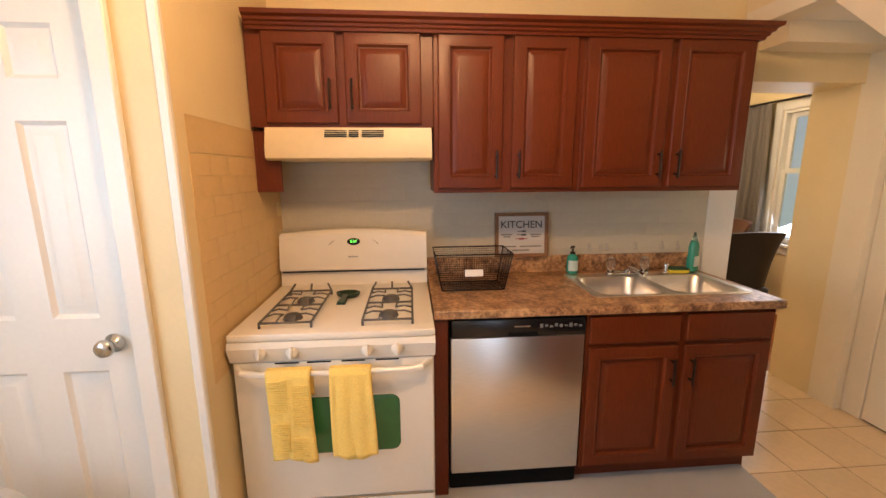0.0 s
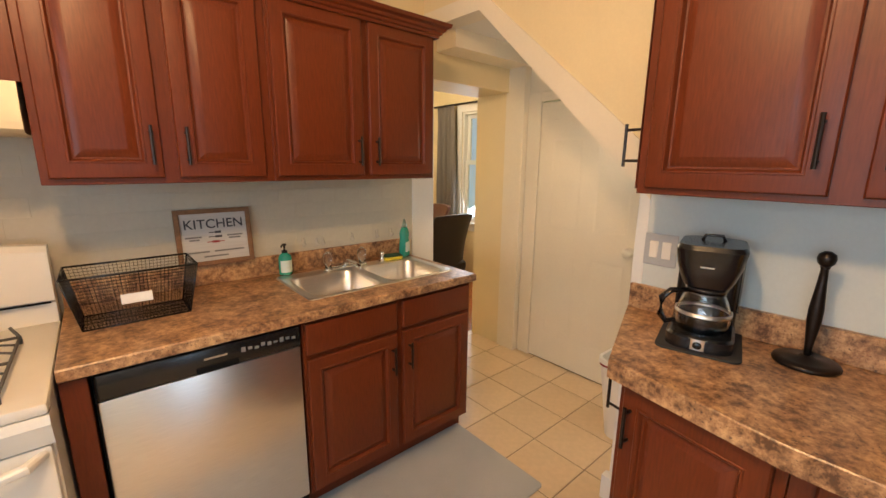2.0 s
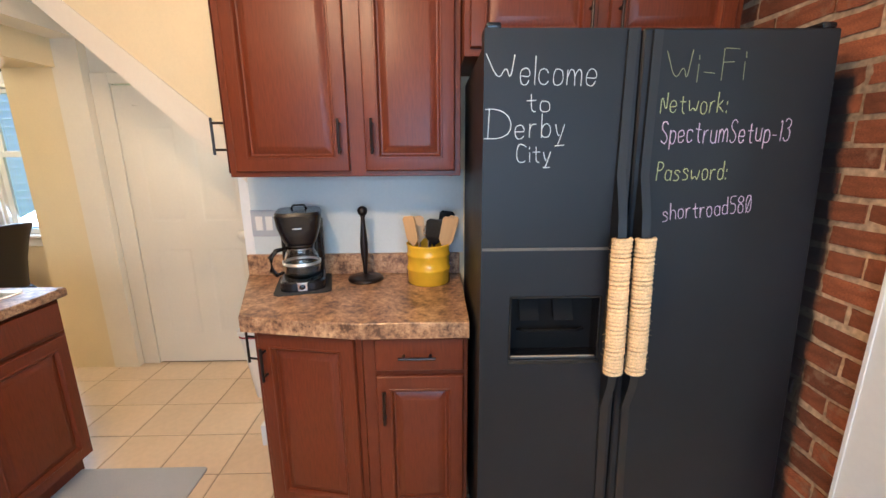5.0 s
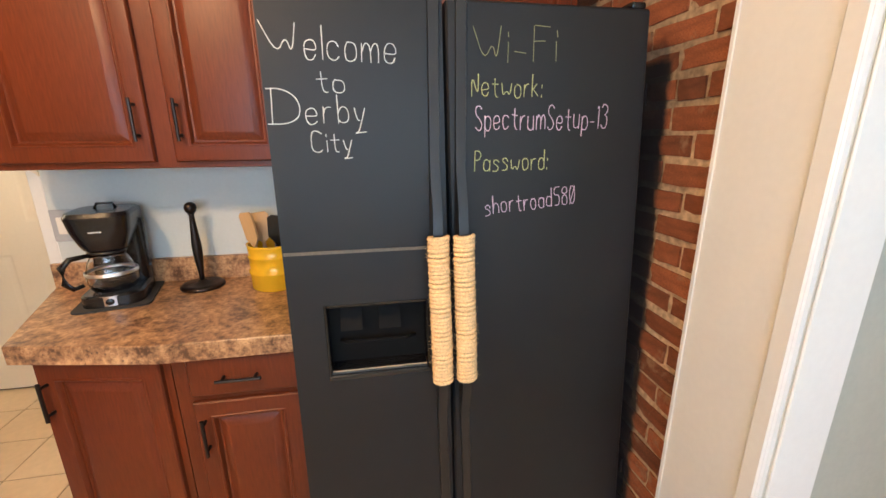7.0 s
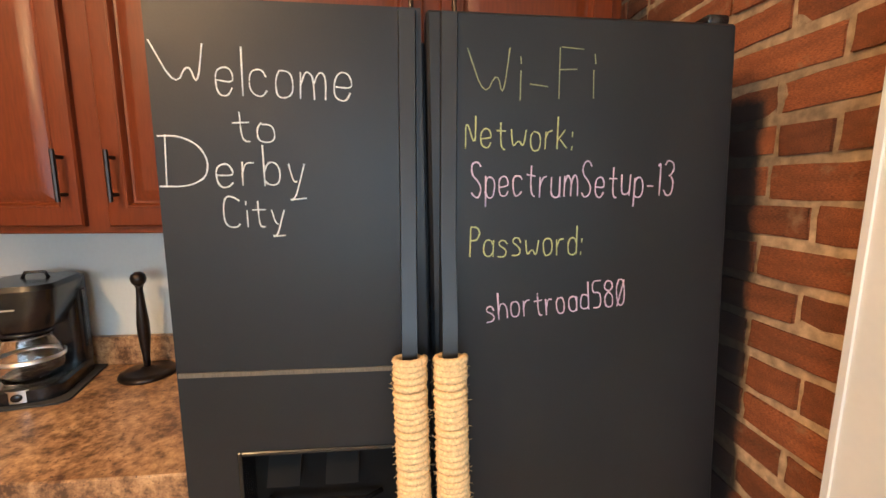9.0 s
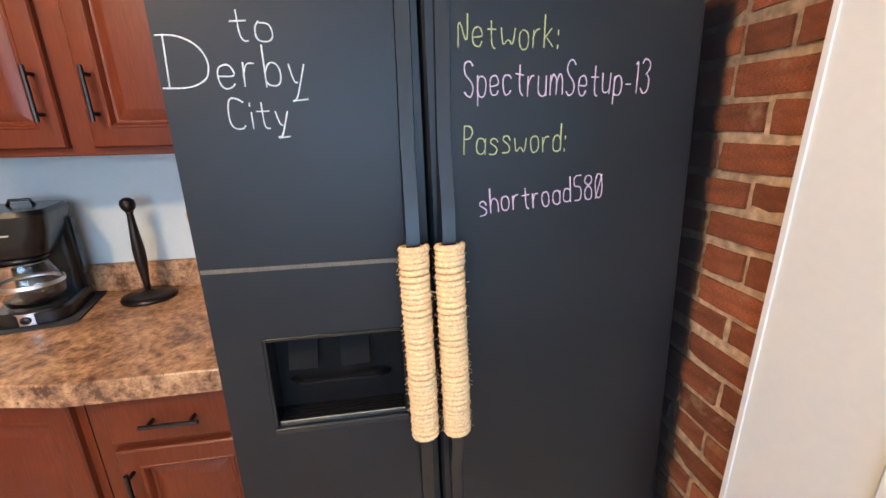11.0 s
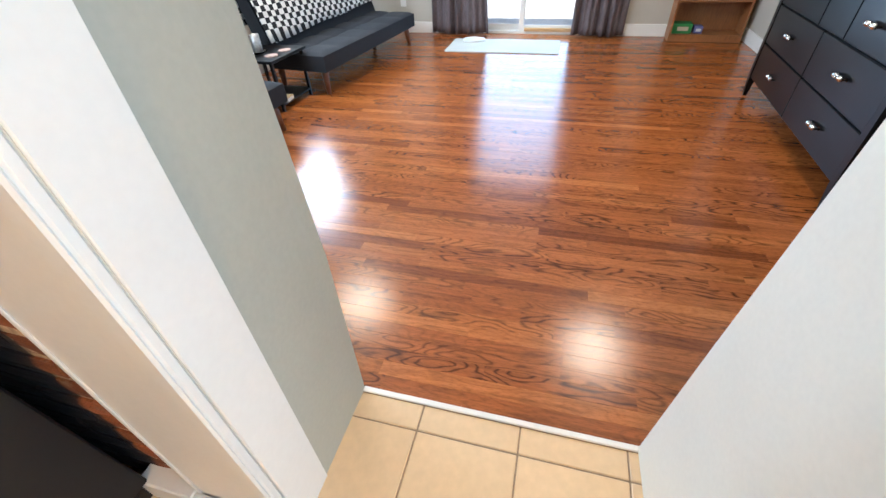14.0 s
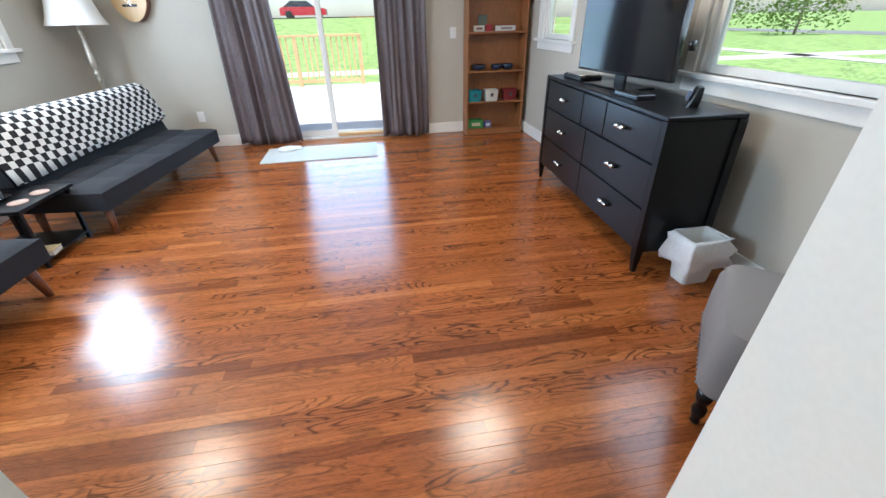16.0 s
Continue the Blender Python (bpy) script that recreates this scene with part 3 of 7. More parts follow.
# White casing coloured the way the warm light makes it look.
structure("trim_hall", boxes((2.772, 2.79, 2.155, 2.267, 0, 1.98), (2.772, 2.79, 1.25, 2.155, 1.915, 1.98), bevel=0.003), IVORY_WARM_LIT, "ivory painted door casing")
structure("ceiling_kitchen", boxes((-1.85, 2.03, S_Y, N_Y + 0.12, H_K, H_K + 0.1)), CEIL, "off-white kitchen ceiling")
structure("wall_south", boxes((-1.85, -0.255, L_Y, S_Y, 0, H_K), (0.745, 1.0, L_Y, S_Y, 2.06, H_K), (1.0, LE + 0.12, L_Y, S_Y - 0.035, 0, H_K), (-0.255, 0.745, L_Y, S_Y, 2.06, H_K)), PALE, "thick pale wall between kitchen and living room")
structure("doorway_reveal", recess(loft(bmesh.new(), [[(-0.2555, L_Y - 0.006, z), (x, L_Y - 0.006, z), (x - 0.005, S_Y - 0.001, z), (-0.2555, S_Y - 0.001, z)] for x, z in ((-0.130, 0), (-0.157, 0.5), (-0.188, 1.0), (-0.218, 1.5), (-0.243, 2.06))], True, True)), PALE, "pale plaster reveal that leans back")
structure("trim_doorway", boxes((0.745, 1.02, S_Y, S_Y + 0.02, 0, 2.14), (-0.36, 1.02, S_Y, S_Y + 0.02, 2.06, 2.30), (-0.36, -0.235, S_Y, S_Y + 0.02, 0, 2.06), (0.745, 0.787, S_Y + 0.02, S_Y + 0.029, 0, 2.06), (1.006, 1.02, S_Y + 0.02, S_Y + 0.024, 0, 2.14), bevel=0.004), WHITE, "wide white painted door casing")
LEAN = ((0.0, 0.745), (0.6, 0.745), (1.15, 0.775), (2.0595, 0.825))      # the far corner of the doorway leans out with height
structure("wall_doorway_pier", recess(loft(bmesh.new(), [[(x, L_Y, z), (0.9995, L_Y, z), (0.9995, S_Y, z), (0.745, S_Y, z)] for z, x in LEAN], True, True)), PALE, "thick pale pier beside the doorway")
structure("trim_jamb", boxes((0.738, 0.7445, S_Y - 0.125, S_Y + 0.0, 0, 2.055), bevel=0.002), WHITE, "white painted jamb board")
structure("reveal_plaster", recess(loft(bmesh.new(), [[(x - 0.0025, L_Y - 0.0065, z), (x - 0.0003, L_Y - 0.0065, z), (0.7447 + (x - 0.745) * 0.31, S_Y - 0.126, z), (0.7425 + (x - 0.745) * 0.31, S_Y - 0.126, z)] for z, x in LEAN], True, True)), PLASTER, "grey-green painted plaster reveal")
structure("threshold", boxes((-0.17, 0.745, L_Y - 0.012, L_Y + 0.008, 0, 0.008), bevel=0.003), WHITE, "white painted threshold strip")
structure("baseboard_brick", boxes((1.021, 1.2, S_Y - 0.03, S_Y + 0.044, 0, 0.10), (0.87, 1.0205, S_Y + 0.0245, S_Y + 0.044, 0, 0.10), bevel=0.005), WHITE, "white painted baseboard under the brick")

# doors
def six_panel_door(name, label, m, w, h, knob_x=None, knob_mat=NICKEL, relief=1.0, paint=WHITE):
    root = thing(name, label, "door", m)
    root["kind"] = "structure"
    bm = bmesh.new()
    xs = [0, 0.105, w / 2 - 0.056, w / 2 + 0.056, w - 0.105, w]
    zs = [0, 0.22, 0.846, 1.03, 1.65, 1.77, h - 0.11, h]
    for i in range(5):
        for j in range(7):
            x0, x1, z0, z1 = xs[i], xs[i + 1], zs[j], zs[j + 1]
            if i in (1, 3) and j in (1, 3, 5):
                rings = [[(x0 + k, y * relief, z0 + k), (x1 - k, y * relief, z0 + k), (x1 - k, y * relief, z1 - k), (x0 + k, y * relief, z1 - k)] for k, y in ((0, 0), (0.004, 0.005), (0.012, 0.0125), (0.020, 0.0125), (0.042, 0.002), (0.046, 0.0015))]
                loft(bm, rings, False, True)
            else:
                bm.faces.new([bm.verts.new(p) for p in ((x0, 0, z0), (x1, 0, z0), (x1, 0, z1), (x0, 0, z1))])
    box(bm, 0, w, 0.013, 0.038, 0, h)
    box(bm, 0, 0.004, 0.0005, 0.03, 0, h)
    box(bm, w - 0.004, w, 0.0005, 0.03, 0, h)
    bmesh.ops.remove_doubles(bm, verts=bm.verts, dist=0.0002)
    part("leaf", recess(bm), paint, root)
    if knob_x is not None:
        k = part("door_knob", lathe([(0.03, 0), (0.032, 0.006), (0.012, 0.012), (0.011, 0.03), (0.024, 0.038), (0.030, 0.052), (0.026, 0.064), (0.010, 0.069)], 20), knob_mat, root, "round door knob")
        k.matrix_local = pose(knob_x, 0, 0.945, 90, 0, 0)
        part("latch_plate", boxes((w - 0.001, w + 0.004, 0.005, 0.03, 0.90, 0.99)), NICKEL, root)
    return root


six_panel_door("door_1", "white six-panel pantry door, closed, with a nickel knob", pose(-1.463, 1.465, 0.01), 0.61, 2.03, 0.541)
# The hall door is white; the cream tint stands for warm lamplight.
six_panel_door("door_2", "white panelled hall door tinted as under warm light, closed", pose(2.782, 2.15, 0.01, 0, 0, -90), 0.80, 1.895, 0.72, IVORY_WARM_LIT, 0.35, IVORY_WARM_LIT)
structure("trim_pantry", boxes((-0.84, -0.778, 1.415, 1.44, 0, 2.12), (-1.54, -1.475, 1.415, 1.44, 0, 2.12), (-1.475, -0.84, 1.415, 1.44, 2.05, 2.12), (-0.85, -0.838, 1.44, 1.47, 0, 2.05), bevel=0.004), WHITE, "white painted door casing")
structure("trim_corner", boxes((-0.672, -0.640, 1.428, 1.452, 0, H_K), bevel=0.005), WHITE, "white painted corner bead")

# living room shell
structure("living_wall_west", boxes((LW - 0.14, LW, LS - 0.14, -3.52, 0, 1.06), (LW - 0.14, LW, -3.52, -2.40, 0, 1.02), (LW - 0.14, LW, -2.40, L_Y, 0, 1.06), (LW - 0.14, LW, -6.02, -5.30, 1.06, 1.12), (LW - 0.14, LW, LS - 0.14, L_Y, 2.08, H_L), (LW - 0.14, LW, LS - 0.14, -6.02, 1.06, 2.08), (LW - 0.14, LW, -5.30, -3.52, 1.06, 2.08), (LW - 0.14, LW, -2.40, L_Y, 1.06, 2.08)), GREIGE, "greige living room wall with two windows")
structure("living_wall_east", boxes((LE, LE + 0.14, LS - 0.14, L_Y, 0, 1.18), (LE, LE + 0.14, LS - 0.14, L_Y, 2.08, H_L), (LE, LE + 0.14, LS - 0.14, -5.45, 1.18, 2.08), (LE, LE + 0.14, -4.5, -3.0, 1.18, 2.08), (LE, LE + 0.14, -2.05, L_Y, 1.18, 2.08)), GREIGE, "greige living room wall with windows")
structure("living_wall_south", boxes((LW - 0.14, -0.12, LS - 0.14, LS, 0, H_L), (1.70, LE + 0.14, LS - 0.14, LS, 0, H_L), (-0.12, 1.70, LS - 0.14, LS, 2.04, H_L)), GREIGE, "greige living room wall with a sliding door")
structure("living_wall_north", boxes((LW - 0.14, -0.256, L_Y - 0.006, L_Y - 0.001, 0, H_L), (0.8265, LE + 0.14, L_Y - 0.006, L_Y - 0.001, 0, H_L), (-0.256, 0.8265, L_Y - 0.006, L_Y - 0.001, 2.061, H_L)), GREIGE, "greige living room wall round the doorway")
structure("living_wall_corner", recess(loft(bmesh.new(), [[(x, L_Y - 0.006, z), (0.826, L_Y - 0.006, z), (0.826, L_Y - 0.001, z), (x, L_Y - 0.001, z)] for z, x in LEAN], True, True)), GREIGE, "greige plaster corner of the doorway")
structure("living_ceiling", boxes((LW - 0.14, LE + 0.14, LS - 0.14, L_Y, H_L, H_L + 0.1)), CEIL, "white living room ceiling")
structure("living_baseboard", boxes((LW, -0.2, LS, LS + 0.016, 0, 0.13), (1.8, LE, LS, LS + 0.016, 0, 0.13), (LW, LW + 0.016, LS + 0.016, L_Y - 0.006, 0, 0.13), (LE - 0.016, LE, LS + 0.016, L_Y - 0.006, 0, 0.13), bevel=0.004), WHITE, "white painted baseboard")
# dining room shell
structure("dining_wall_north", boxes((1.4, 4.02, 5.3, 5.42, 0, H_K)), CREAM, "cream dining room wall")
structure("dining_wall_east", boxes((3.9, 4.02, 2.75, 3.42, 0, H_K), (3.9, 4.02, 4.17, 5.3, 0, H_K), (3.9, 4.02, 3.42, 4.17, 0, 0.75), (3.9, 4.02, 3.42, 4.17, 2.10, H_K)), CREAM, "cream dining room wall with a window")
structure("dining_wall_west", boxes((1.3, 1.4, N_Y + 0.12, 5.42, 0, H_K)), CREAM, "cream dining room wall")
structure("dining_wall_south", boxes((2.9, 4.02, 2.65, 2.75, 0, H_K)), CREAM, "cream dining room wall")
structure("dining_ceiling", boxes((1.3, 4.02, N_Y + 0.34, 5.42, H_K, H_K + 0.1)), CEIL, "white dining room ceiling")


def sash_window(name, label, m, w, h, rail=0.5):
    """A two-sash window in its frame; x along the wall, room side towards -y, sill at z = 0."""
    root = thing(name, label, "window", m)
    root["kind"] = "structure"
    part("window_frame", boxes((-0.09, 0, -0.02, 0.0, -0.02, h + 0.09), (w, w + 0.09, -0.02, 0.0, -0.02, h + 0.09), (0, w, -0.02, 0.0, h, h + 0.09), (0, 0.03, 0, 0.1, 0, h), (w - 0.03, w, 0, 0.1, 0, h), (0.03, w - 0.03, 0, 0.1, h - 0.03, h), bevel=0.003), WHITE, root)
    part("window_sill", boxes((-0.13, w + 0.13, -0.05, 0.1, -0.03, 0.0), (-0.09, w + 0.09, -0.018, 0.0, -0.11, -0.03), bevel=0.004), WHITE, root)
    for k, (z0, z1, y) in enumerate(((0.0, h * rail + 0.02, 0.045), (h * rail - 0.02, h - 0.03, 0.075))):
        sash = part("sash", boxes((0.03, 0.08, y - 0.015, y + 0.015, z0, z1), (w - 0.08, w - 0.03, y - 0.015, y + 0.015, z0, z1), (0.08, w - 0.08, y - 0.015, y + 0.015, z0, z0 + 0.05), (0.08, w - 0.08, y - 0.015, y + 0.015, z1 - 0.045, z1), bevel=0.002), WHITE, root)
        pane = part("pane", boxes((0.08, w - 0.08, y - 0.002, y + 0.002, z0 + 0.05, z1 - 0.045)), GLASS, sash)
        pane.visible_shadow = False
    return root


sash_window("window_1", "white painted sash window over the dresser", pose(LW, -3.52, 1.02, 0, 0, 90), 1.12, 1.06)
sash_window("window_2", "white painted sash window beside the bookcase", pose(LW, -6.02, 1.12, 0, 0, 90), 0.72, 0.96)
sash_window("window_3", "white painted sash window over the futon", pose(LE, -4.5, 1.18, 0, 0, -90), 0.95, 0.90)
sash_window("window_4", "white painted sash window", pose(LE, -2.05, 1.18, 0, 0, -90), 0.95, 0.90)
sash_window("window_5", "white dining room sash window", pose(3.9, 4.17, 0.75, 0, 0, -90), 0.75, 1.35, 0.55)
sash_window("window_6", "wide white kitchen sash window", pose(-1.75, -0.95, 1.0, 0, 0, 90), 1.9, 1.05)

# ---- kitchen: north run ----
D = "door"
FRONT_U, FRONT_B = 2.06, 1.79
cabinet("range_hood_cabinet", "cherry-stained two-door wall cabinet over the range hood", pose(-0.64, FRONT_U, 0), 0.815, 0.437, N_Y - FRONT_U - 0.002,
        [(D, 0.075, 1.72, 0.315, 0.385, 0.285, 0.12, False), (D, 0.425, 1.72, 0.335, 0.385, 0.03, 0.12, False)], z0=1.703)
cabinet("wall_cabinet", "tall cherry-stained two-door wall cabinet", pose(0.176, FRONT_U, 0), 0.70, 0.735, N_Y - FRONT_U - 0.002,
        [(D, 0.02, 1.425, 0.30, 0.68, 0.27, 0.11, False), (D, 0.365, 1.425, 0.30, 0.68, 0.03, 0.11, False)], z0=1.405)
cabinet("wall_cabinet", "tall cherry-stained two-door wall cabinet above the sink", pose(0.877, FRONT_U, 0), 0.84, 0.735, N_Y - FRONT_U - 0.002,
        [(D, 0.012, 1.425, 0.40, 0.68, 0.37, 0.11, False), (D, 0.445, 1.425, 0.375, 0.68, 0.03, 0.11, False)], z0=1.405)
part("filler_strip", boxes((-0.643, -0.53, FRONT_U + 0.02, FRONT_U + 0.04, 1.415, 1.689), bevel=0.002), CHERRY)
tagged(bpy.data.objects["filler_strip"], "cherry-stained filler panel hanging beside the range hood", "filler panel")
crown = bmesh.new()
prof = [(0.0, 2.100), (-0.010, 2.100), (-0.013, 2.112), (-0.022, 2.116), (-0.025, 2.126), (-0.036, 2.131), (-0.039, 2.142), (-0.056, 2.150), (-0.060, 2.166), (0.0, 2.166)]
rings = []
for x, out in ((-0.618, 0), (1.715, 1)):
    rings.append([(x + (-dy if out else 0), FRONT_U - 0.021 + dy, z) for dy, z in prof])
rings.append([(1.717 - dy, N_Y - 0.003, z) for dy, z in prof])
loft(crown, rings, True, True)
tagged(part("crown_moulding", recess(crown), CHERRY), "dark cherry crown moulding along the wall cabinets", "moulding")
part_hood = thing("range_hood", "almond enamelled range hood with vent slots", "range hood", pose(-0.577, 0, 0.0135) @ Matrix.Diagonal((0.97, 1, 1, 1)))
hb = loft(bmesh.new(), [[(0, N_Y - 0.003, z0), (0.765, N_Y - 0.003, z0), (0.765, y, z), (0, y, z)] for y, z, z0 in ((2.04, 1.545, 1.545), (2.02, 1.555, 1.56), (2.02, 1.60, 1.60), (2.045, 1.689, 1.689))], True, True)
part("shell", recess(hb), surface("almond_enamel", (0.74, 0.62, 0.40), 0.38, grain=0.02, scale=30, stain=0.05), part_hood)
for k, x in enumerate((0.27, 0.38, 0.44)):
    for j in range(4):
        part("vent_slot", boxes((x, x + (0.10 if k != 1 else 0.045), 2.024 + j * 0.0045, 2.034 + j * 0.0045, 1.648 + j * 0.0085, 1.6515 + j * 0.0085)), DARK_GAP, part_hood)
part("trim_strip", boxes((0.01, 0.755, 2.018, 2.021, 1.572, 1.574)), bpy.data.materials["almond_enamel"], part_hood)

# base run
cabinet("sink_cabinet", "cherry-stained two-door sink base cabinet with false drawer fronts", pose(0.842, FRONT_B, 0), 0.906, 0.88, N_Y - FRONT_B - 0.003,
        [("drawer_front", 0.012, 0.735, 0.425, 0.13, None, 0, False), ("drawer_front", 0.47, 0.735, 0.42, 0.13, None, 0, False),
         (D, 0.012, 0.115, 0.425, 0.60, 0.395, 0.48, False), (D, 0.47, 0.115, 0.42, 0.60, 0.03, 0.48, False)], toe=0.10, well=0.15)
tagged(part("filler_board", boxes((0.152, 0.214, 1.775, N_Y - 0.003, 0.0, 0.879), bevel=0.002), CHERRY), "dark cherry filler panel between stove and dishwasher", "filler panel")

dw = thing("dishwasher", "stainless steel dishwasher with a black control strip", "dishwasher", pose(0.22, 1.776, 0))
part("body", boxes((0.0, 0.615, 0.03, 0.62, 0.02, 0.875)), DARK_GAP, dw)
bmd = box(bmesh.new(), 0.006, 0.610, 0.0, 0.03, 0.115, 0.785, 0.006, 3)
part("door", bmd, STEEL, dw, "brushed stainless steel door")
panel = part("control_panel", box(bmesh.new(), 0.006, 0.610, -0.008, 0.03, 0.788, 0.872, 0.008, 3), BLACK_PLASTIC, dw, "glossy black control strip")
part("pocket_handle", boxes((0.26, 0.39, -0.011, -0.008, 0.79, 0.812), bevel=0.003), DARK_GAP, panel)
part("badge", boxes((0.285, 0.355, -0.0105, -0.008, 0.834, 0.841)), NICKEL, panel)
for k in range(9):
    part("button_mark", boxes((0.40 + k * 0.022, 0.414 + k * 0.022, -0.0095, -0.008, 0.828 + (k % 2) * 0.004, 0.846 - (k % 3) * 0.004)), surface("button_grey", (0.17, 0.17, 0.17), 0.5) if k == 0 else bpy.data.materials["button_grey"], panel)
part("kick_plate", boxes((0.006, 0.610, 0.04, 0.06, 0.0, 0.11)), BLACK_PLASTIC, dw)

SX0, SX1, SY0, SY1 = 0.92, 1.72, 1.88, 2.315
def rect(x0, x1, y0, y1, z):
    return [(x0, y0, z), (x1, y0, z), (x1, y1, z), (x0, y1, z)]


hole = (SX0 + 0.012, SX1 - 0.012, SY0 + 0.012, SY1 - 0.012)
ctr = loft(bmesh.new(), [rect(*hole, 0.8805), rect(0.152, 1.762, 1.763, N_Y - 0.003, 0.8805), rect(0.152, 1.767, 1.757, N_Y - 0.003, 0.885), rect(0.152, 1.767, 1.757, N_Y - 0.003, 0.916), rect(0.152, 1.763, 1.761, N_Y - 0.003, 0.9205), rect(*hole, 0.9205), rect(*hole, 0.8806)], False, False)
recess(ctr)
wt = thing("worktop", "brown mottled laminate worktop with a matching upstand", "worktop")
part("top", ctr, COUNTER, wt)
part("upstand", box(bmesh.new(), 0.152, 1.765, N_Y - 0.028, N_Y - 0.009, 0.9205, 1.018, 0.003, 2), COUNTER, wt)

# sink
sink = thing("sink", "double-bowl stainless steel drop-in sink", "sink")
bm = bmesh.new()
mx, my = (SX0 + SX1) / 2, (SY0 + SY1) / 2
w, d = SX1 - SX0, SY1 - SY0
holes = ((mx - 0.192, 0.348), (mx + 0.192, 0.348))
by, bd = my - 0.030, 0.345
x_edges = [mx - w / 2 + 0.012, holes[0][0] - 0.174, holes[0][0] + 0.174, holes[1][0] - 0.174, holes[1][0] + 0.174, mx + w / 2 - 0.012]
y_edges = [my - d / 2 + 0.012, by - bd / 2, by + bd / 2, my + d / 2 - 0.012]
for i in range(5):
    for j in range(3):
        if not (j == 1 and i in (1, 3)):
            bm.faces.new([bm.verts.new((x, y, 0.9255)) for x, y in ((x_edges[i], y_edges[j]), (x_edges[i + 1], y_edges[j]), (x_edges[i + 1], y_edges[j + 1]), (x_edges[i], y_edges[j + 1]))])
loft(bm, [rounded(w - 0.024, d - 0.024, 0.0005, 5, mx, my, 0.9255), rounded(w - 0.01, d - 0.01, 0.02, 5, mx, my, 0.9275), rounded(w, d, 0.025, 5, mx, my, 0.9205)], False, False)
part("rim", bm, STEEL, sink)
for hx, hw in holes:
    bm = loft(bmesh.new(), [rounded(hw, bd, 0.0005, 6, hx, by, 0.9255), rounded(hw - 0.004, bd - 0.004, 0.06, 6, hx, by, 0.9255), rounded(hw - 0.016, bd - 0.016, 0.062, 6, hx, by, 0.918),
                            rounded(hw - 0.03, bd - 0.03, 0.062, 6, hx, by, 0.80), rounded(hw - 0.05, bd - 0.05, 0.06, 6, hx, by, 0.765), rounded(hw - 0.10, bd - 0.10, 0.05, 6, hx, by, 0.752), rounded(0.09, 0.09, 0.044, 6, hx, by, 0.750)], False, True)
    bowl = part("bowl", bm, STEEL, sink)
    dr = part("drain", lathe([(0.043, 0), (0.041, 0.003), (0.03, 0.0005), (0.012, 0.0005)], 20), CHROME, bowl)
    dr.location = (hx, by, 0.7505)
fy = SY1 - 0.04
tap = thing("faucet", "chrome two-handle faucet with clear acrylic knobs", "faucet", pose(1.285, fy, 0.9265))
part("base_plate", loft(bmesh.new(), [rounded(0.25, 0.05, 0.024, 6, 0, 0, 0), rounded(0.25, 0.05, 0.024, 6, 0, 0, 0.008), rounded(0.235, 0.036, 0.017, 6, 0, 0, 0.016)], True, True), CHROME, tap)
part("spout", tube([(0, 0, 0.014), (0, -0.005, 0.03), (0, -0.03, 0.042), (0, -0.10, 0.044), (0, -0.165, 0.034), (0, -0.17, 0.024)], [0.016, 0.015, 0.013, 0.011, 0.010, 0.010], 12), CHROME, tap)
for x in (-0.1, 0.1):
    kn = part("tap_knob", lathe([(0.016, 0.014), (0.016, 0.03), (0.021, 0.034), (0.024, 0.05), (0.025, 0.070), (0.022, 0.088), (0.010, 0.093)], 16), ACRYLIC, tap, "clear acrylic tap knob")
    kn.location = (x, 0, 0)
    part("tap_cap", lathe([(0.010, 0.0935), (0.011, 0.098), (0.004, 0.101)], 12), CHROME, kn)
sp = thing("sink_sprayer", "chrome pull-out side sprayer", "sprayer", pose(1.515, fy, 0.9265))
part("sprayer_head", lathe([(0.02, 0), (0.019, 0.006), (0.012, 0.01), (0.011, 0.03), (0.014, 0.05), (0.010, 0.056)], 14), CHROME, sp)

soap = thing("soap_dispenser", "hand soap bottle with teal liquid and a black pump", "soap bottle", pose(0.985, 2.335, 0.9275))
part("bottle", lathe([(0.030, 0), (0.032, 0.004), (0.032, 0.085), (0.026, 0.10), (0.014, 0.108), (0.013, 0.112)], 18), TEAL, soap)
part("label", loft(bmesh.new(), [[(0.0327 * math.sin(radians(a)), -0.0327 * math.cos(radians(a)), z) for a in range(-60, 61, 10)] for z in (0.015, 0.075)], False, False, False), LABEL_BLUE, soap, "pale green label")
part("pump", lathe([(0.014, 0.110), (0.014, 0.122), (0.005, 0.124), (0.005, 0.145), (0.011, 0.147), (0.011, 0.156)], 14), BLACK_PLASTIC, soap)
part("pump_spout", tube([(0, 0, 0.152), (-0.02, -0.022, 0.152), (-0.024, -0.027, 0.146)], 0.0045, 8), BLACK_PLASTIC, soap)
dish = thing("dish_soap_bottle", "tall teal-green dish soap bottle", "soap bottle", pose(1.69, 2.30, 0.9285, 0, 0, 25))
part("bottle", loft(bmesh.new(), [rounded(w, d, d * 0.45, 5, 0, 0, z) for w, d, z in ((0.07, 0.042, 0), (0.078, 0.048, 0.008), (0.076, 0.046, 0.07), (0.066, 0.040, 0.11), (0.07, 0.042, 0.14), (0.05, 0.034, 0.168), (0.026, 0.026, 0.182))], True, True), TEAL, dish)
part("cap", lathe([(0.015, 0.18), (0.015, 0.198), (0.008, 0.204), (0.006, 0.225)], 14), clear("pale_cap", (0.75, 0.9, 0.8), 0.3), dish, "translucent pale cap")
part("label", boxes((-0.024, 0.024, -0.0245, -0.0225, 0.03, 0.09)), LABEL_BLUE, dish)
spg = thing("sponge", "yellow kitchen sponge with a dark green scouring side", "sponge", pose(1.59, 2.285, 0.9275, 0, 0, -8))
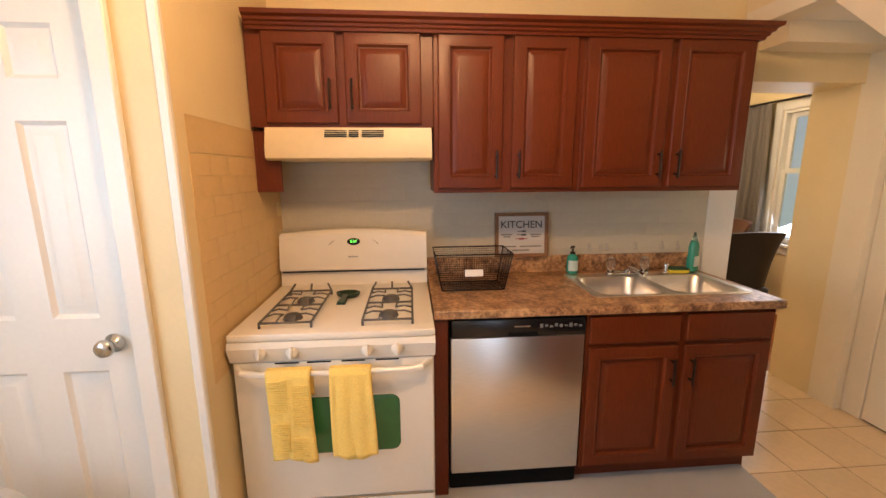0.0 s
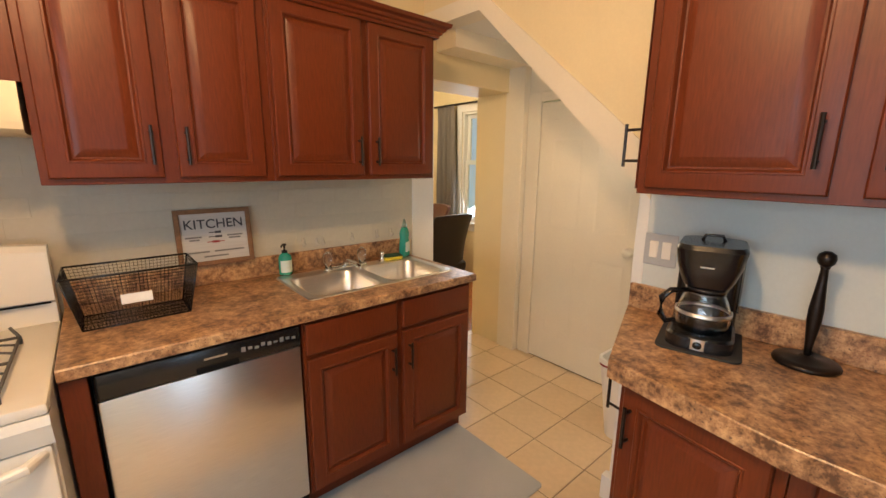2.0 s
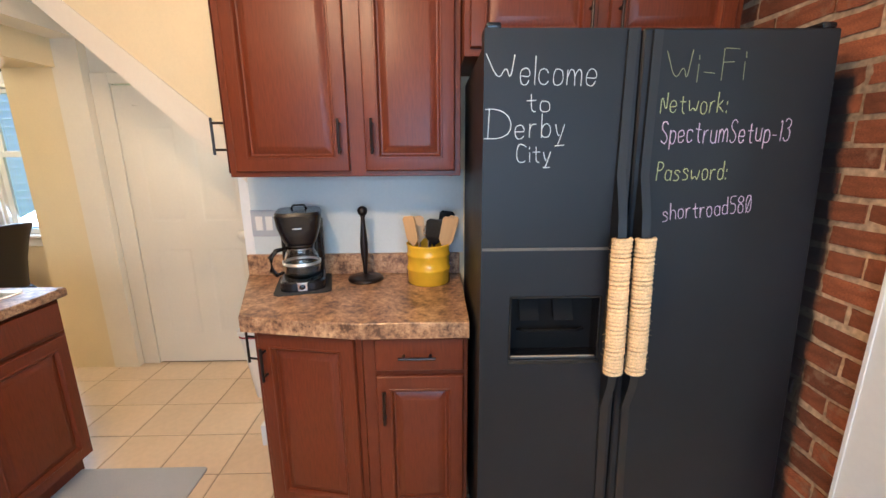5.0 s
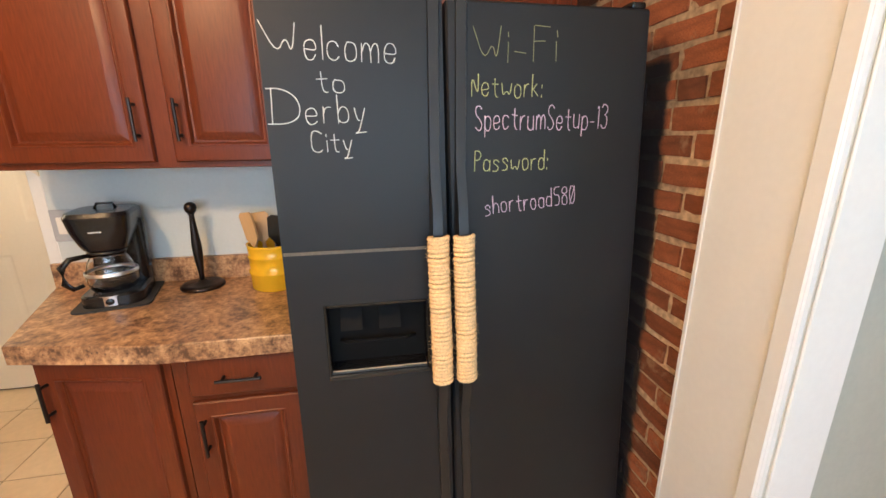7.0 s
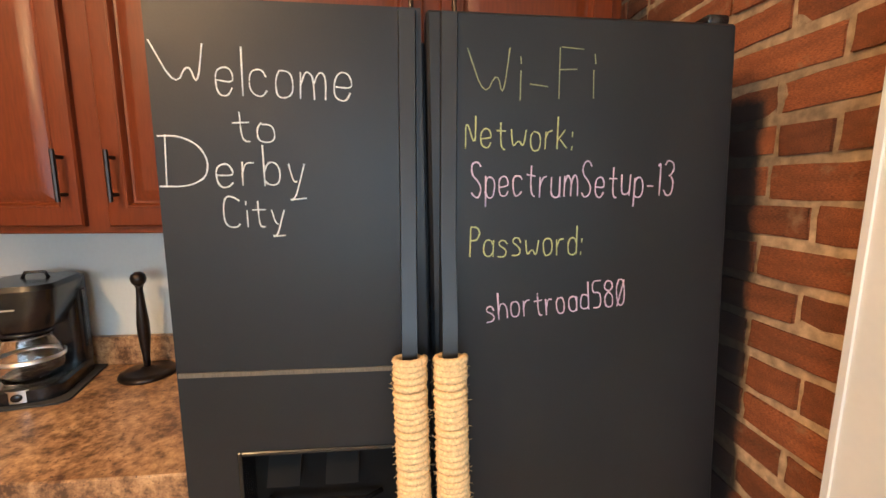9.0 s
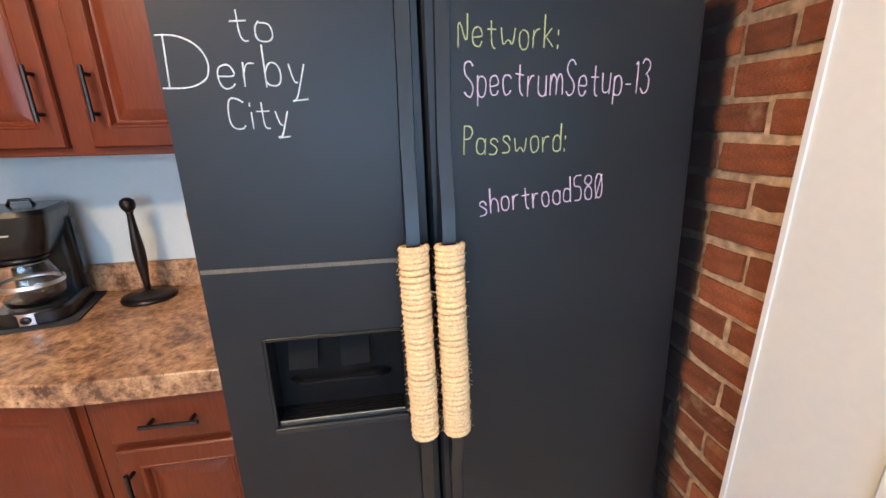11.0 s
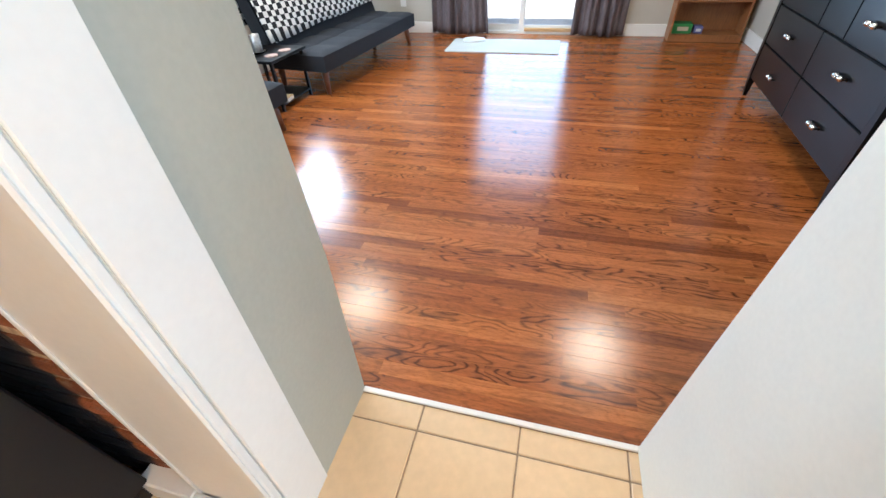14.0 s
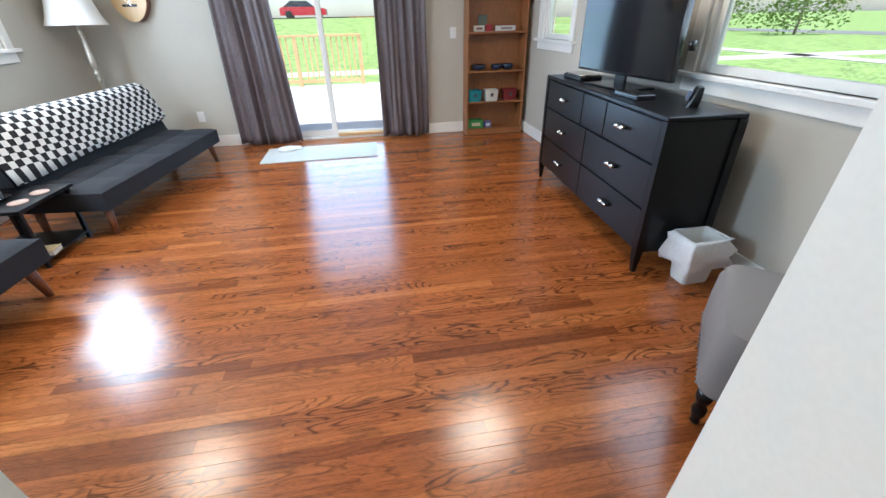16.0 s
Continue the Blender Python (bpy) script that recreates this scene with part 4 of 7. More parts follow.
part("foam", box(bmesh.new(), -0.055, 0.055, -0.035, 0.035, 0, 0.018, 0.004), SPONGE_Y, spg)
part("scourer", box(bmesh.new(), -0.055, 0.055, -0.035, 0.035, 0.0182, 0.027, 0.003), SPONGE_G, spg)

# clear hooks along the splashback
def clear_hook(x, h):
    root = thing("wall_hook", "small clear plastic hook stuck to the splashback", "hook", pose(x, N_Y - 0.0125, 1.035), "clear hooks over the sink")
    part("hook_plate", loft(bmesh.new(), [rounded(0.017, h, 0.006, 4, 0, 0, 0), rounded(0.017, h, 0.006, 4, 0, 0, 0.003), rounded(0.014, h - 0.004, 0.005, 4, 0, 0, 0.004)], True, True), CLEAR_HOOK, root).matrix_local = pose(0, 0.002, h / 2, 90, 0, 0)
    part("hook_wire", tube([(0, -0.003, h * 0.7), (0, -0.012, h * 0.45), (0, -0.018, h * 0.2), (0, -0.024, h * 0.25), (0, -0.026, h * 0.45)], 0.0026, 8), CLEAR_HOOK, root)


for x, h in ((1.115, 0.05), (1.185, 0.045), (1.222, 0.045), (1.40, 0.05), (1.565, 0.055), (1.665, 0.05)):
    clear_hook(x, h)

# framed sign leaning on the splashback
sg = thing("framed_sign", "wood-framed whitewashed sign that reads KITCHEN", "sign", pose(0.54, 2.368, 1.0185, -6, 0, 0))
part("frame", boxes((0, 0.31, -0.01, 0.012, 0, 0.02), (0, 0.31, -0.01, 0.012, 0.235, 0.255), (0, 0.02, -0.01, 0.012, 0.02, 0.235), (0.29, 0.31, -0.01, 0.012, 0.02, 0.235), bevel=0.002), SIGN_FRAME, sg)
bd_ = part("board", boxes((0.02, 0.29, 0.0, 0.008, 0.02, 0.235)), SIGN_BOARD, sg)
text_mesh("lettering", "KITCHEN", 0.058, INK, bd_, pose(0.155, -0.001, 0.168, 90, 0, 0), align="CENTER", thin=0.0005)
for k, (z, wd, mt) in enumerate(((0.148, 0.05, INK), (0.128, 0.055, INK), (0.105, 0.07, RED_INK))):
    part("utensil_mark", boxes((0.155 - wd / 2, 0.155 + wd / 2, -0.0012, 0, z - 0.002, z + 0.002), (0.155 - 0.015 * (k == 2), 0.155 + wd / 2 * (1 if k < 2 else 0.4), -0.0014, 0, z - 0.005, z + 0.005)), mt, bd_)
for x0, x1, z in ((0.035, 0.10, 0.13), (0.205, 0.27, 0.13), (0.05, 0.09, 0.118), (0.21, 0.26, 0.118), (0.04, 0.125, 0.062), (0.145, 0.27, 0.062), (0.10, 0.20, 0.04)):
    part("small_print", boxes((x0, x1, -0.001, 0, z - 0.004, z + 0.003)), bpy.data.materials["button_grey"], bd_)

# wire basket
bk = thing("wire_basket", "black wire basket with a blank white tag", "basket", pose(0.365, 2.13, 0.9215))


def basket_pt(u, v, h):
    """u along the width, v along the depth (-1..1), h from floor 0 to rim 1."""
    return ((0.155 + 0.035 * h) * u, (0.085 + 0.025 * h) * v, 0.003 + 0.185 * h)


bm = bmesh.new()
for hgt, r in ((1.0, 0.004), (0.0, 0.003)):
    c = [basket_pt(u, v, hgt) for u, v in ((-1, -1), (1, -1), (1, 1), (-1, 1), (-1, -1))]
    for a, b in zip(c, c[1:]):
        tube([a, b], r, 6, bm)
for u, v in ((-1, -1), (1, -1), (1, 1), (-1, 1)):
    tube([basket_pt(u, v, 0), basket_pt(u, v, 1)], 0.003, 6, bm)
part("frame_wire", bm, BLACK_PLASTIC, bk)
for side in range(4):
    bm = bmesh.new()
    f = [lambda s, h: basket_pt(s, -1, h), lambda s, h: basket_pt(s, 1, h), lambda s, h: basket_pt(-1, s, h), lambda s, h: basket_pt(1, s, h)][side]
    n = 30 if side < 2 else 18
    for k in range(1, n):
        tube([f(-1 + 2 * k / n, 0), f(-1 + 2 * k / n, 1)], 0.0008, 4, bm)
    for k in range(1, 16):
        tube([f(-1, k / 16), f(1, k / 16)], 0.0008, 4, bm)
    part("wire_mesh", bm, BLACK_PLASTIC, bk)
bm = bmesh.new()
for k in range(1, 30):
    tube([basket_pt(-1 + 2 * k / 30, -1, 0), basket_pt(-1 + 2 * k / 30, 1, 0)], 0.0008, 4, bm)
for k in range(1, 18):
    tube([basket_pt(-1, -1 + 2 * k / 18, 0), basket_pt(1, -1 + 2 * k / 18, 0)], 0.0008, 4, bm)
part("wire_mesh", bm, BLACK_PLASTIC, bk)
tg = part("tag", boxes((-0.045, 0.045, -0.002, 0.002, -0.017, 0.017), bevel=0.001), PAPER, bk, "blank white tag")
tg.matrix_local = pose(0.0, -0.103, 0.095, -8, 0, 0)

# stove
st = thing("gas_stove", "white enamelled gas range with grey grates and towels on its rail", "stove", pose(-0.625, 1.60, 0))
WST = 0.768
part("body", boxes((0, WST, 0.03, 0.74, 0.0, 0.884)), WHITE_ENAMEL, st)
part("cooktop", box(bmesh.new(), -0.004, WST + 0.004, -0.015, 0.66, 0.884, 0.914, 0.008, 3), WHITE_ENAMEL, st)
bg = bmesh.new()
nseg = 14
rings = []
for k in range(nseg + 1):
    x = WST * k / nseg
    top = 1.185 + 0.022 * math.sin(math.pi * k / nseg)
    rings.append([(x, 0.735, 0.90), (x, 0.655, 0.90), (x, 0.665, 0.985), (x, 0.650, 0.995), (x, 0.645, 1.02), (x, 0.668, top - 0.02), (x, 0.685, top), (x, 0.735, top)])
loft(bg, rings, True, True)
bgo = part("backguard", recess(bg), WHITE_ENAMEL, st)
part("trim_line", boxes((0.012, WST - 0.012, 0.646, 0.664, 0.986, 0.990)), DARK_GAP, bgo)
disp = part("clock_display", lathe([(0.034, 0), (0.030, 0.003)], 24), BLACK_PLASTIC, bgo, "dark oval clock with green digits")
disp.matrix_local = pose(WST * 0.5, 0.659, 1.145, 78, 0, 0) @ Matrix.Diagonal((1, 0.55, 1, 1))
text_mesh("digits", "8:57", 0.020, LED, disp, pose(0, -0.010, 0.0034) @ Matrix.Diagonal((1, 1.8, 1, 1)), align="CENTER")
arc = [(WST * 0.5 + 0.13 * math.cos(radians(a)), 0.6555 + 0.014 * math.sin(radians(a)) , 1.12 + 0.048 * math.sin(radians(a))) for a in range(12, 169, 12)]
part("arc_line", tube(arc, 0.0016, 6), NICKEL, bgo)
part("badge", boxes((WST * 0.5 - 0.03, WST * 0.5 + 0.02, 0.6475, 0.6535, 1.062, 1.068)), NICKEL, bgo)
cp = part("control_panel", recess(loft(bmesh.new(), [[(x, -0.015, 0.883), (x, -0.022, 0.86), (x, -0.002, 0.80), (x, 0.04, 0.80), (x, 0.04, 0.883)] for x in (-0.004, WST + 0.004)], True, True)), WHITE_ENAMEL, st)
for x in (0.115, 0.232, 0.512, 0.625):
    k = part("knob", lathe([(0.024, 0), (0.023, 0.012), (0.018, 0.016), (0.017, 0.018)], 20), WHITE_ENAMEL, cp, "white plastic gas knob")
    k.matrix_local = pose(x, -0.012, 0.838, 72, 0, 0)
    part("knob_grip", box(bmesh.new(), -0.006, 0.006, -0.022, 0.022, 0.0, 0.034, 0.003), WHITE_ENAMEL, k)
od = part("oven_door", box(bmesh.new(), 0.004, WST - 0.004, 0.0, 0.03, 0.19, 0.795, 0.008, 3), WHITE_ENAMEL, st)
ow = part("oven_window", loft(bmesh.new(), [[(p[0], -0.0005, p[1]) for p in rounded(0.50, 0.245, 0.035, 6, WST / 2 - 0.005, 0.52)], [(p[0], -0.003, p[1]) for p in rounded(0.49, 0.235, 0.032, 6, WST / 2 - 0.005, 0.52)]], True, True), GREEN_GLASS, od, "dark green oven window")
part("rail_handle", recess(tube([(0.02, 0.004, 0.775), (0.05, -0.035, 0.772), (0.11, -0.046, 0.768), (WST / 2, -0.05, 0.768), (WST - 0.11, -0.046, 0.768), (WST - 0.05, -0.035, 0.772), (WST - 0.02, 0.004, 0.775)], [0.012, 0.014, 0.011, 0.010, 0.011, 0.014, 0.012], 12)), WHITE_ENAMEL, od, "white rail handle")
for x in (0.16, 0.28, 0.41, 0.54):
    part("vent_slot", boxes((x, x + 0.09, -0.0015, 0.004, 0.788, 0.7925)), DARK_GAP, od)
part("drawer", box(bmesh.new(), 0.004, WST - 0.004, 0.0, 0.03, 0.03, 0.18, 0.008, 3), WHITE_ENAMEL, st)
part("bottom_trim", boxes((0.01, WST - 0.01, -0.002, 0.0, 0.181, 0.188)), NICKEL, st)
for gx in (0.195, 0.588):
    bm = bmesh.new()
    x0, x1, y0, y1, z = gx - 0.098, gx + 0.098, 0.045, 0.475, 0.936
    for a, b in (((x0, y0), (x1, y0)), ((x1, y0), (x1, y1)), ((x1, y1), (x0, y1)), ((x0, y1), (x0, y0)), ((x0, 0.26), (x1, 0.26))):
        tube([(*a, z), (*b, z)], 0.0046, 6, bm)
    for cy in (0.150, 0.368):
        for sx, sy in ((-1, -1), (-1, 1), (1, -1), (1, 1)):
            for ex, ey in ((0.098, 0.035), (0.035, 0.105)):
                a, b = (gx + sx * ex, cy + sy * ey), (gx + sx * 0.028, cy + sy * 0.026)
                tube([(*a, z), ((a[0] + b[0]) / 2, (a[1] + b[1]) / 2, z + 0.010), (*b, z + 0.006)], 0.0036, 6, bm)
    for x in (x0, gx, x1):
        tube([(x, y1, z), (x + (0.02 if x < gx else -0.02 if x > gx else 0), y1 + 0.02, z + 0.03)], 0.005, 6, bm)
    for cx_ in (x0, x1):
        for cy_ in (y0, y1):
            tube([(cx_, cy_, 0.914), (cx_, cy_, z)], 0.005, 6, bm)
    part("grate", bm, IRON, st, "grey cast-iron grate")
    for cy in (0.150, 0.368):
        b = part("burner", lathe([(0.040, 0.9145), (0.039, 0.917), (0.036, 0.919), (0.036, 0.925), (0.030, 0.927), (0.029, 0.932), (0.010, 0.934)], 22), IRON, st)
        b.location = (gx, cy, 0)
        part("burner_ring", lathe([(0.078, 0.9143), (0.072, 0.9170), (0.050, 0.9150)], 24, cap=False), WHITE_ENAMEL, b)


def towel(name, label, m, w, drop, back, seed):
    """A cloth folded over a bar along x; it hangs down in front (towards -y) by drop and behind by back."""
    bm = bmesh.new()
    nu, nv = 14, 34
    total = drop + back
    uvl = bm.loops.layers.uv.new("UVMap")
    grid = []
    for j in range(nv + 1):
        s = total * j / nv
        row = []
        for i in range(nu + 1):
            u = i / nu
            fold = 0.007 * math.sin(u * 9 + seed) * min(1, max(0, (s - back) / 0.1)) + 0.006 * noise.noise(Vector((u * 3, s * 7, seed)))
            if s < back - 0.02:
                y, z = 0.021 + 0.2 * fold, s - back
            elif s < back + 0.02:
                a = math.pi * (s - back + 0.02) / 0.04
                y, z = 0.021 * math.cos(a), 0.021 * math.sin(a) - 0.02
            else:
                y, z = -0.021 - abs(fold) - 0.012 * (s - back), back - s
            taper = 1 - 0.06 * math.sin(min(1, max(0, (s - back) / drop)) * 3 + seed)
            lean = 0.03 * (s - back) if s > back else 0
            row.append(bm.verts.new(((u - 0.5) * w * taper + lean, y, z + (0.010 * math.sin(u * 5 + seed) if j == nv else 0))))
        grid.append(row)
    for j in range(nv):
        for i in range(nu):
            bm.faces.new((grid[j][i], grid[j][i + 1], grid[j + 1][i + 1], grid[j + 1][i]))
    root = thing(name, label, "towel", m)
    ob = part("cloth", recess(bm), YELLOW_CLOTH, root)
    mod = ob.modifiers.new("thick", "SOLIDIFY")
    mod.thickness, mod.offset = 0.007, 0
    return root


t1 = towel("towel", "yellow ribbed cotton dish towel hung over the oven rail", pose(-0.400, 1.551, 0.791), 0.165, 0.362, 0.12, 0.3)
bm = bmesh.new()
for blk, (x0, x1, z0, z1) in enumerate(((-0.075, 0.0, -0.16, -0.03), (0.01, 0.078, -0.22, -0.05), (-0.066, 0.0, -0.32, -0.20), (0.0, 0.068, -0.345, -0.26))):
    z = z0
    while z < z1:
        box(bm, x0 + 0.004, x1 - 0.004, -0.0352 - 0.012 * -z, -0.031 - 0.012 * -z, z, z + 0.0040)
        z += 0.0095
part("ribs", bm, YELLOW_CLOTH, t1, "woven ribs")
towel("towel", "plain yellow cotton dish towel hung over the oven rail", pose(-0.175, 1.550, 0.791), 0.160, 0.358, 0.12, 2.1)
sr = thing("spoon_rest", "dark green ceramic spoon rest", "spoon rest", pose(-0.245, 2.03, 0.9145, 0, 0, -8))
part("dish", loft(bmesh.new(), [[(0.058 * s * math.cos(2 * math.pi * i / 24), 0.045 * s * math.sin(2 * math.pi * i / 24), z) for i in range(24)] for s, z in ((0.7, 0), (0.95, 0.012), (1.0, 0.022), (0.93, 0.021), (0.75, 0.010), (0.3, 0.007))], True, True), GREEN_GLAZE, sr)
part("rest_handle", recess(loft(bmesh.new(), [[(-w / 2, y, z), (w / 2, y, z), (w / 2 * 0.8, y, z + 0.012), (-w / 2 * 0.8, y, z + 0.012)] for w, y, z in ((0.035, -0.035, 0.010), (0.030, -0.06, 0.009), (0.042, -0.125, 0.0005))], True, True)), GREEN_GLAZE, sr)

# ---- kitchen: east run ----
FX = 1.66
cabinet("wall_cabinet", "cherry-stained two-door wall cabinet over the coffee counter", pose(FX, 0.925, 0, 0, 0, -90), 0.895, 0.735, E_X - FX - 0.003,
        [(D, 0.03, 1.415, 0.437, 0.69, 0.406, 0.13, False), (D, 0.528, 1.415, 0.345, 0.69, 0.031, 0.13, False)], z0=1.395)
ec = cabinet("end_cabinet", "narrow cherry-stained cabinet end with a bar pull", pose(E_X - 0.01, 0.931, 0, 0, 0, 180), 0.26, 0.72, 0.003, [], z0=1.41)
lp = new("handle", PULL_LONG)
lp.parent = ec
lp.matrix_local = pose(0.228, 0, 1.55)
cabinet("fridge_cabinet", "cherry-stained two-door cabinet over the fridge", pose(1.55, 0.026, 0, 0, 0, -90), 0.95, 0.335, E_X - 1.55 - 0.003,
        [(D, 0.02, 1.83, 0.43, 0.28, 0.40, 0.07, False), (D, 0.49, 1.83, 0.43, 0.28, 0.03, 0.07, False)], z0=1.805)

# corner base: a straight unit and an angled one under one worktop
cabinet("drawer_cabinet", "cherry-stained base cabinet with one drawer and one door", pose(1.365, 0.395, 0, 0, 0, -90), 0.375, 0.862, E_X - 1.365 - 0.003,
        [("drawer_front", 0.045, 0.727, 0.315, 0.125, 0.150, 0.062, True), (D, 0.045, 0.115, 0.315, 0.590, 0.03, 0.48, False)], toe=0.09)
ang = math.degrees(math.atan2(0.395 - 0.805, 1.365 - 1.44))
ac = thing("angled_cabinet", "cherry-stained base cabinet set at an angle, with one door", "cabinet", pose(1.44, 0.805, 0, 0, 0, ang))
part("body", recess(loft(bmesh.new(), [[(0, 0, z), (0.415, 0, z), (0.41, 0.03, z), (0.22, 0.46, z), (-0.215, 0.43, z)] for z in (0.09, 0.862)], True, True)), CHERRY, ac)
part("toe_kick", recess(loft(bmesh.new(), [[(0.0, 0.05, z), (0.39, 0.05, z), (0.22, 0.42, z), (-0.19, 0.40, z)] for z in (0.0, 0.09)], True, True)), DARK_GAP, ac)
adoor = part("door", panel_front(0.372, 0.735), CHERRY, ac)
adoor.location = (0.02, 0, 0.115)
pull(adoor, 0.03, 0.62)
lp = new("handle", PULL_LONG)
lp.parent = ac
lp.matrix_local = ac.matrix_world.inverted() @ pose(1.622, 0.872, 0.685, 0, 0, 168)
w2 = thing("worktop", "brown mottled laminate worktop with a clipped corner", "worktop")
outline = [(1.325, 0.018), (1.323, 0.41), (1.40, 0.835), (E_X - 0.003, 1.028), (E_X - 0.003, 0.018)]
part("top", recess(loft(bmesh.new(), [[(x, y, z) for x, y in outline] for z in (0.8625, 0.917)] + [[(x + (0.003 if x < 1.9 else 0), y, 0.9205) for x, y in outline]], True, True)), COUNTER, w2)
part("upstand", box(bmesh.new(), E_X - 0.024, E_X - 0.004, 0.018, 1.02, 0.921, 1.02, 0.003), COUNTER, w2)
# Thin plate over the cream wall that carries the cool daylight tint under the cabinet.
structure("splash_wall", boxes((E_X - 0.003, E_X - 0.0005, 0.0, 0.985, 1.02, 1.41)), BLUISH_LIT_WALL, "pale blue-grey painted wall over the coffee counter")

sw = thing("light_switch", "double rocker switch in a grey wall plate", "switch", pose(E_X - 0.003, 0.927, 1.168, 0, 0, -90))
part("plate", box(bmesh.new(), -0.06, 0.06, -0.006, 0, -0.062, 0.062, 0.002), surface("pale_grey_plate", (0.42, 0.43, 0.44), 0.45, grain=0.03, scale=60), sw, "pale grey plate")
for x in (-0.023, 0.023):
    part("rocker", box(bmesh.new(), x - 0.016, x + 0.016, -0.011, -0.006, -0.033, 0.033, 0.002), WHITE_ENAMEL, sw)

# coffee maker
cm = thing("coffee_maker", "black drip coffee maker with a glass carafe", "coffee maker", pose(1.765, 0.712, 0.9215, 0, 0, -76) @ Matrix.Diagonal((1.05, 1.0, 0.93, 1)))
part("mat", recess(loft(bmesh.new(), [rounded(0.22, 0.29, 0.03, 5, 0, 0.0, z) for z in (0, 0.006)], True, True)), surface("dark_rubber", (0.03, 0.03, 0.03), 0.8, grain=0.1, scale=100), cm, "dark rubber mat")
part("base", recess(loft(bmesh.new(), [rounded(0.175, 0.25, 0.05, 6, 0, 0.0, 0.0065), rounded(0.175, 0.25, 0.05, 6, 0, 0.0, 0.045), rounded(0.16, 0.235, 0.045, 6, 0, 0, 0.052)], True, True)), BLACK_PLASTIC, cm)
part("column", recess(loft(bmesh.new(), [rounded(0.17, 0.085, 0.03, 5, 0, 0.08, z) for z in (0.05, 0.345)], True, True)), BLACK_PLASTIC, cm)
part("brew_head", recess(loft(bmesh.new(), [rounded(w, d, 0.05, 6, 0, y, z) for w, d, y, z in ((0.120, 0.15, -0.02, 0.214), (0.136, 0.17, -0.018, 0.235), (0.164, 0.21, -0.006, 0.285), (0.178, 0.235, 0.0, 0.340), (0.165, 0.22, 0.0, 0.355))], True, True)), BLACK_PLASTIC, cm)
part("lid_handle", tube([(-0.03, 0.03, 0.352), (-0.022, 0.03, 0.372), (0.022, 0.03, 0.372), (0.03, 0.03, 0.352)], 0.005, 8), BLACK_PLASTIC, cm)
cf = part("control_front", recess(loft(bmesh.new(), [[(0.075 * math.sin(radians(a)), -0.03 - 0.098 * math.cos(radians(a)), z) for a in range(-55, 56, 10)] for z in (0.010, 0.048)], False, False, False)), STEEL, cm, "silver control strip")
sb = part("start_button", lathe([(0.012, 0), (0.012, 0.006), (0.009, 0.008)], 16), BLACK_PLASTIC, cf)
sb.matrix_local = pose(0.0, -0.126, 0.028, 90, 0, 0)
car = part("carafe", lathe([(0.052, 0.054), (0.062, 0.060), (0.072, 0.09), (0.073, 0.12), (0.062, 0.16), (0.052, 0.185), (0.054, 0.198), (0.051, 0.198), (0.049, 0.186), (0.059, 0.16), (0.070, 0.12), (0.069, 0.09), (0.059, 0.063), (0.02, 0.058)], 28, (0, -0.045, 0)), GLASS, cm, "clear glass carafe")
part("carafe_lid", lathe([(0.055, 0.199), (0.055, 0.208), (0.03, 0.213)], 24, (0, -0.045, 0)), BLACK_PLASTIC, car)
part("carafe_band", lathe([(0.0745, 0.118), (0.0745, 0.130), (0.0725, 0.130), (0.0725, 0.118)], 28, (0, -0.045, 0), cap=False), STEEL, car)
part("carafe_handle", tube([(-0.045, -0.075, 0.197), (-0.085, -0.105, 0.195), (-0.105, -0.118, 0.17), (-0.105, -0.118, 0.11), (-0.09, -0.108, 0.085), (-0.068, -0.09, 0.09)], [0.008, 0.010, 0.011, 0.010, 0.009, 0.007], 10), BLACK_PLASTIC, car)
part("brand_mark", boxes((-0.02, 0.015, -0.1135, -0.112, 0.285, 0.29)), NICKEL, cm)
part("water_gauge", boxes((0.084, 0.0895, 0.06, 0.085, 0.10, 0.30)), clear("gauge_grey", (0.5, 0.5, 0.5), 0.2), cm)

ph = thing("paper_towel_holder", "dark bronze paper towel holder with a turned post, empty", "towel holder", pose(1.823, 0.452, 0.9215))
part("base", lathe([(0.078, 0), (0.08, 0.006), (0.076, 0.013), (0.06, 0.017), (0.02, 0.022), (0.014, 0.028)], 30), BRONZE, ph)
part("post", lathe([(0.009, 0.028), (0.010, 0.06), (0.017, 0.13), (0.0175, 0.17), (0.011, 0.25), (0.009, 0.285), (0.012, 0.292)], 18), BRONZE, ph)
part("finial", lathe([(0.010, 0.292), (0.019, 0.302), (0.022, 0.315), (0.019, 0.328), (0.008, 0.336)], 18), BRONZE, ph)

crock = thing("utensil_crock", "bright yellow ceramic crock full of wooden and black utensils", "utensil crock", pose(1.785, 0.163, 0.9215) @ Matrix.Diagonal((1.11, 1.11, 1.07, 1)))
part("pot", lathe([(0.078, 0), (0.083, 0.004), (0.083, 0.055), (0.087, 0.060), (0.087, 0.068), (0.083, 0.073), (0.083, 0.115), (0.086, 0.119), (0.086, 0.125), (0.083, 0.129), (0.085, 0.158), (0.088, 0.165), (0.082, 0.166), (0.079, 0.16), (0.078, 0.01), (0.03, 0.008)], 34), YELLOW_GLAZE, crock)


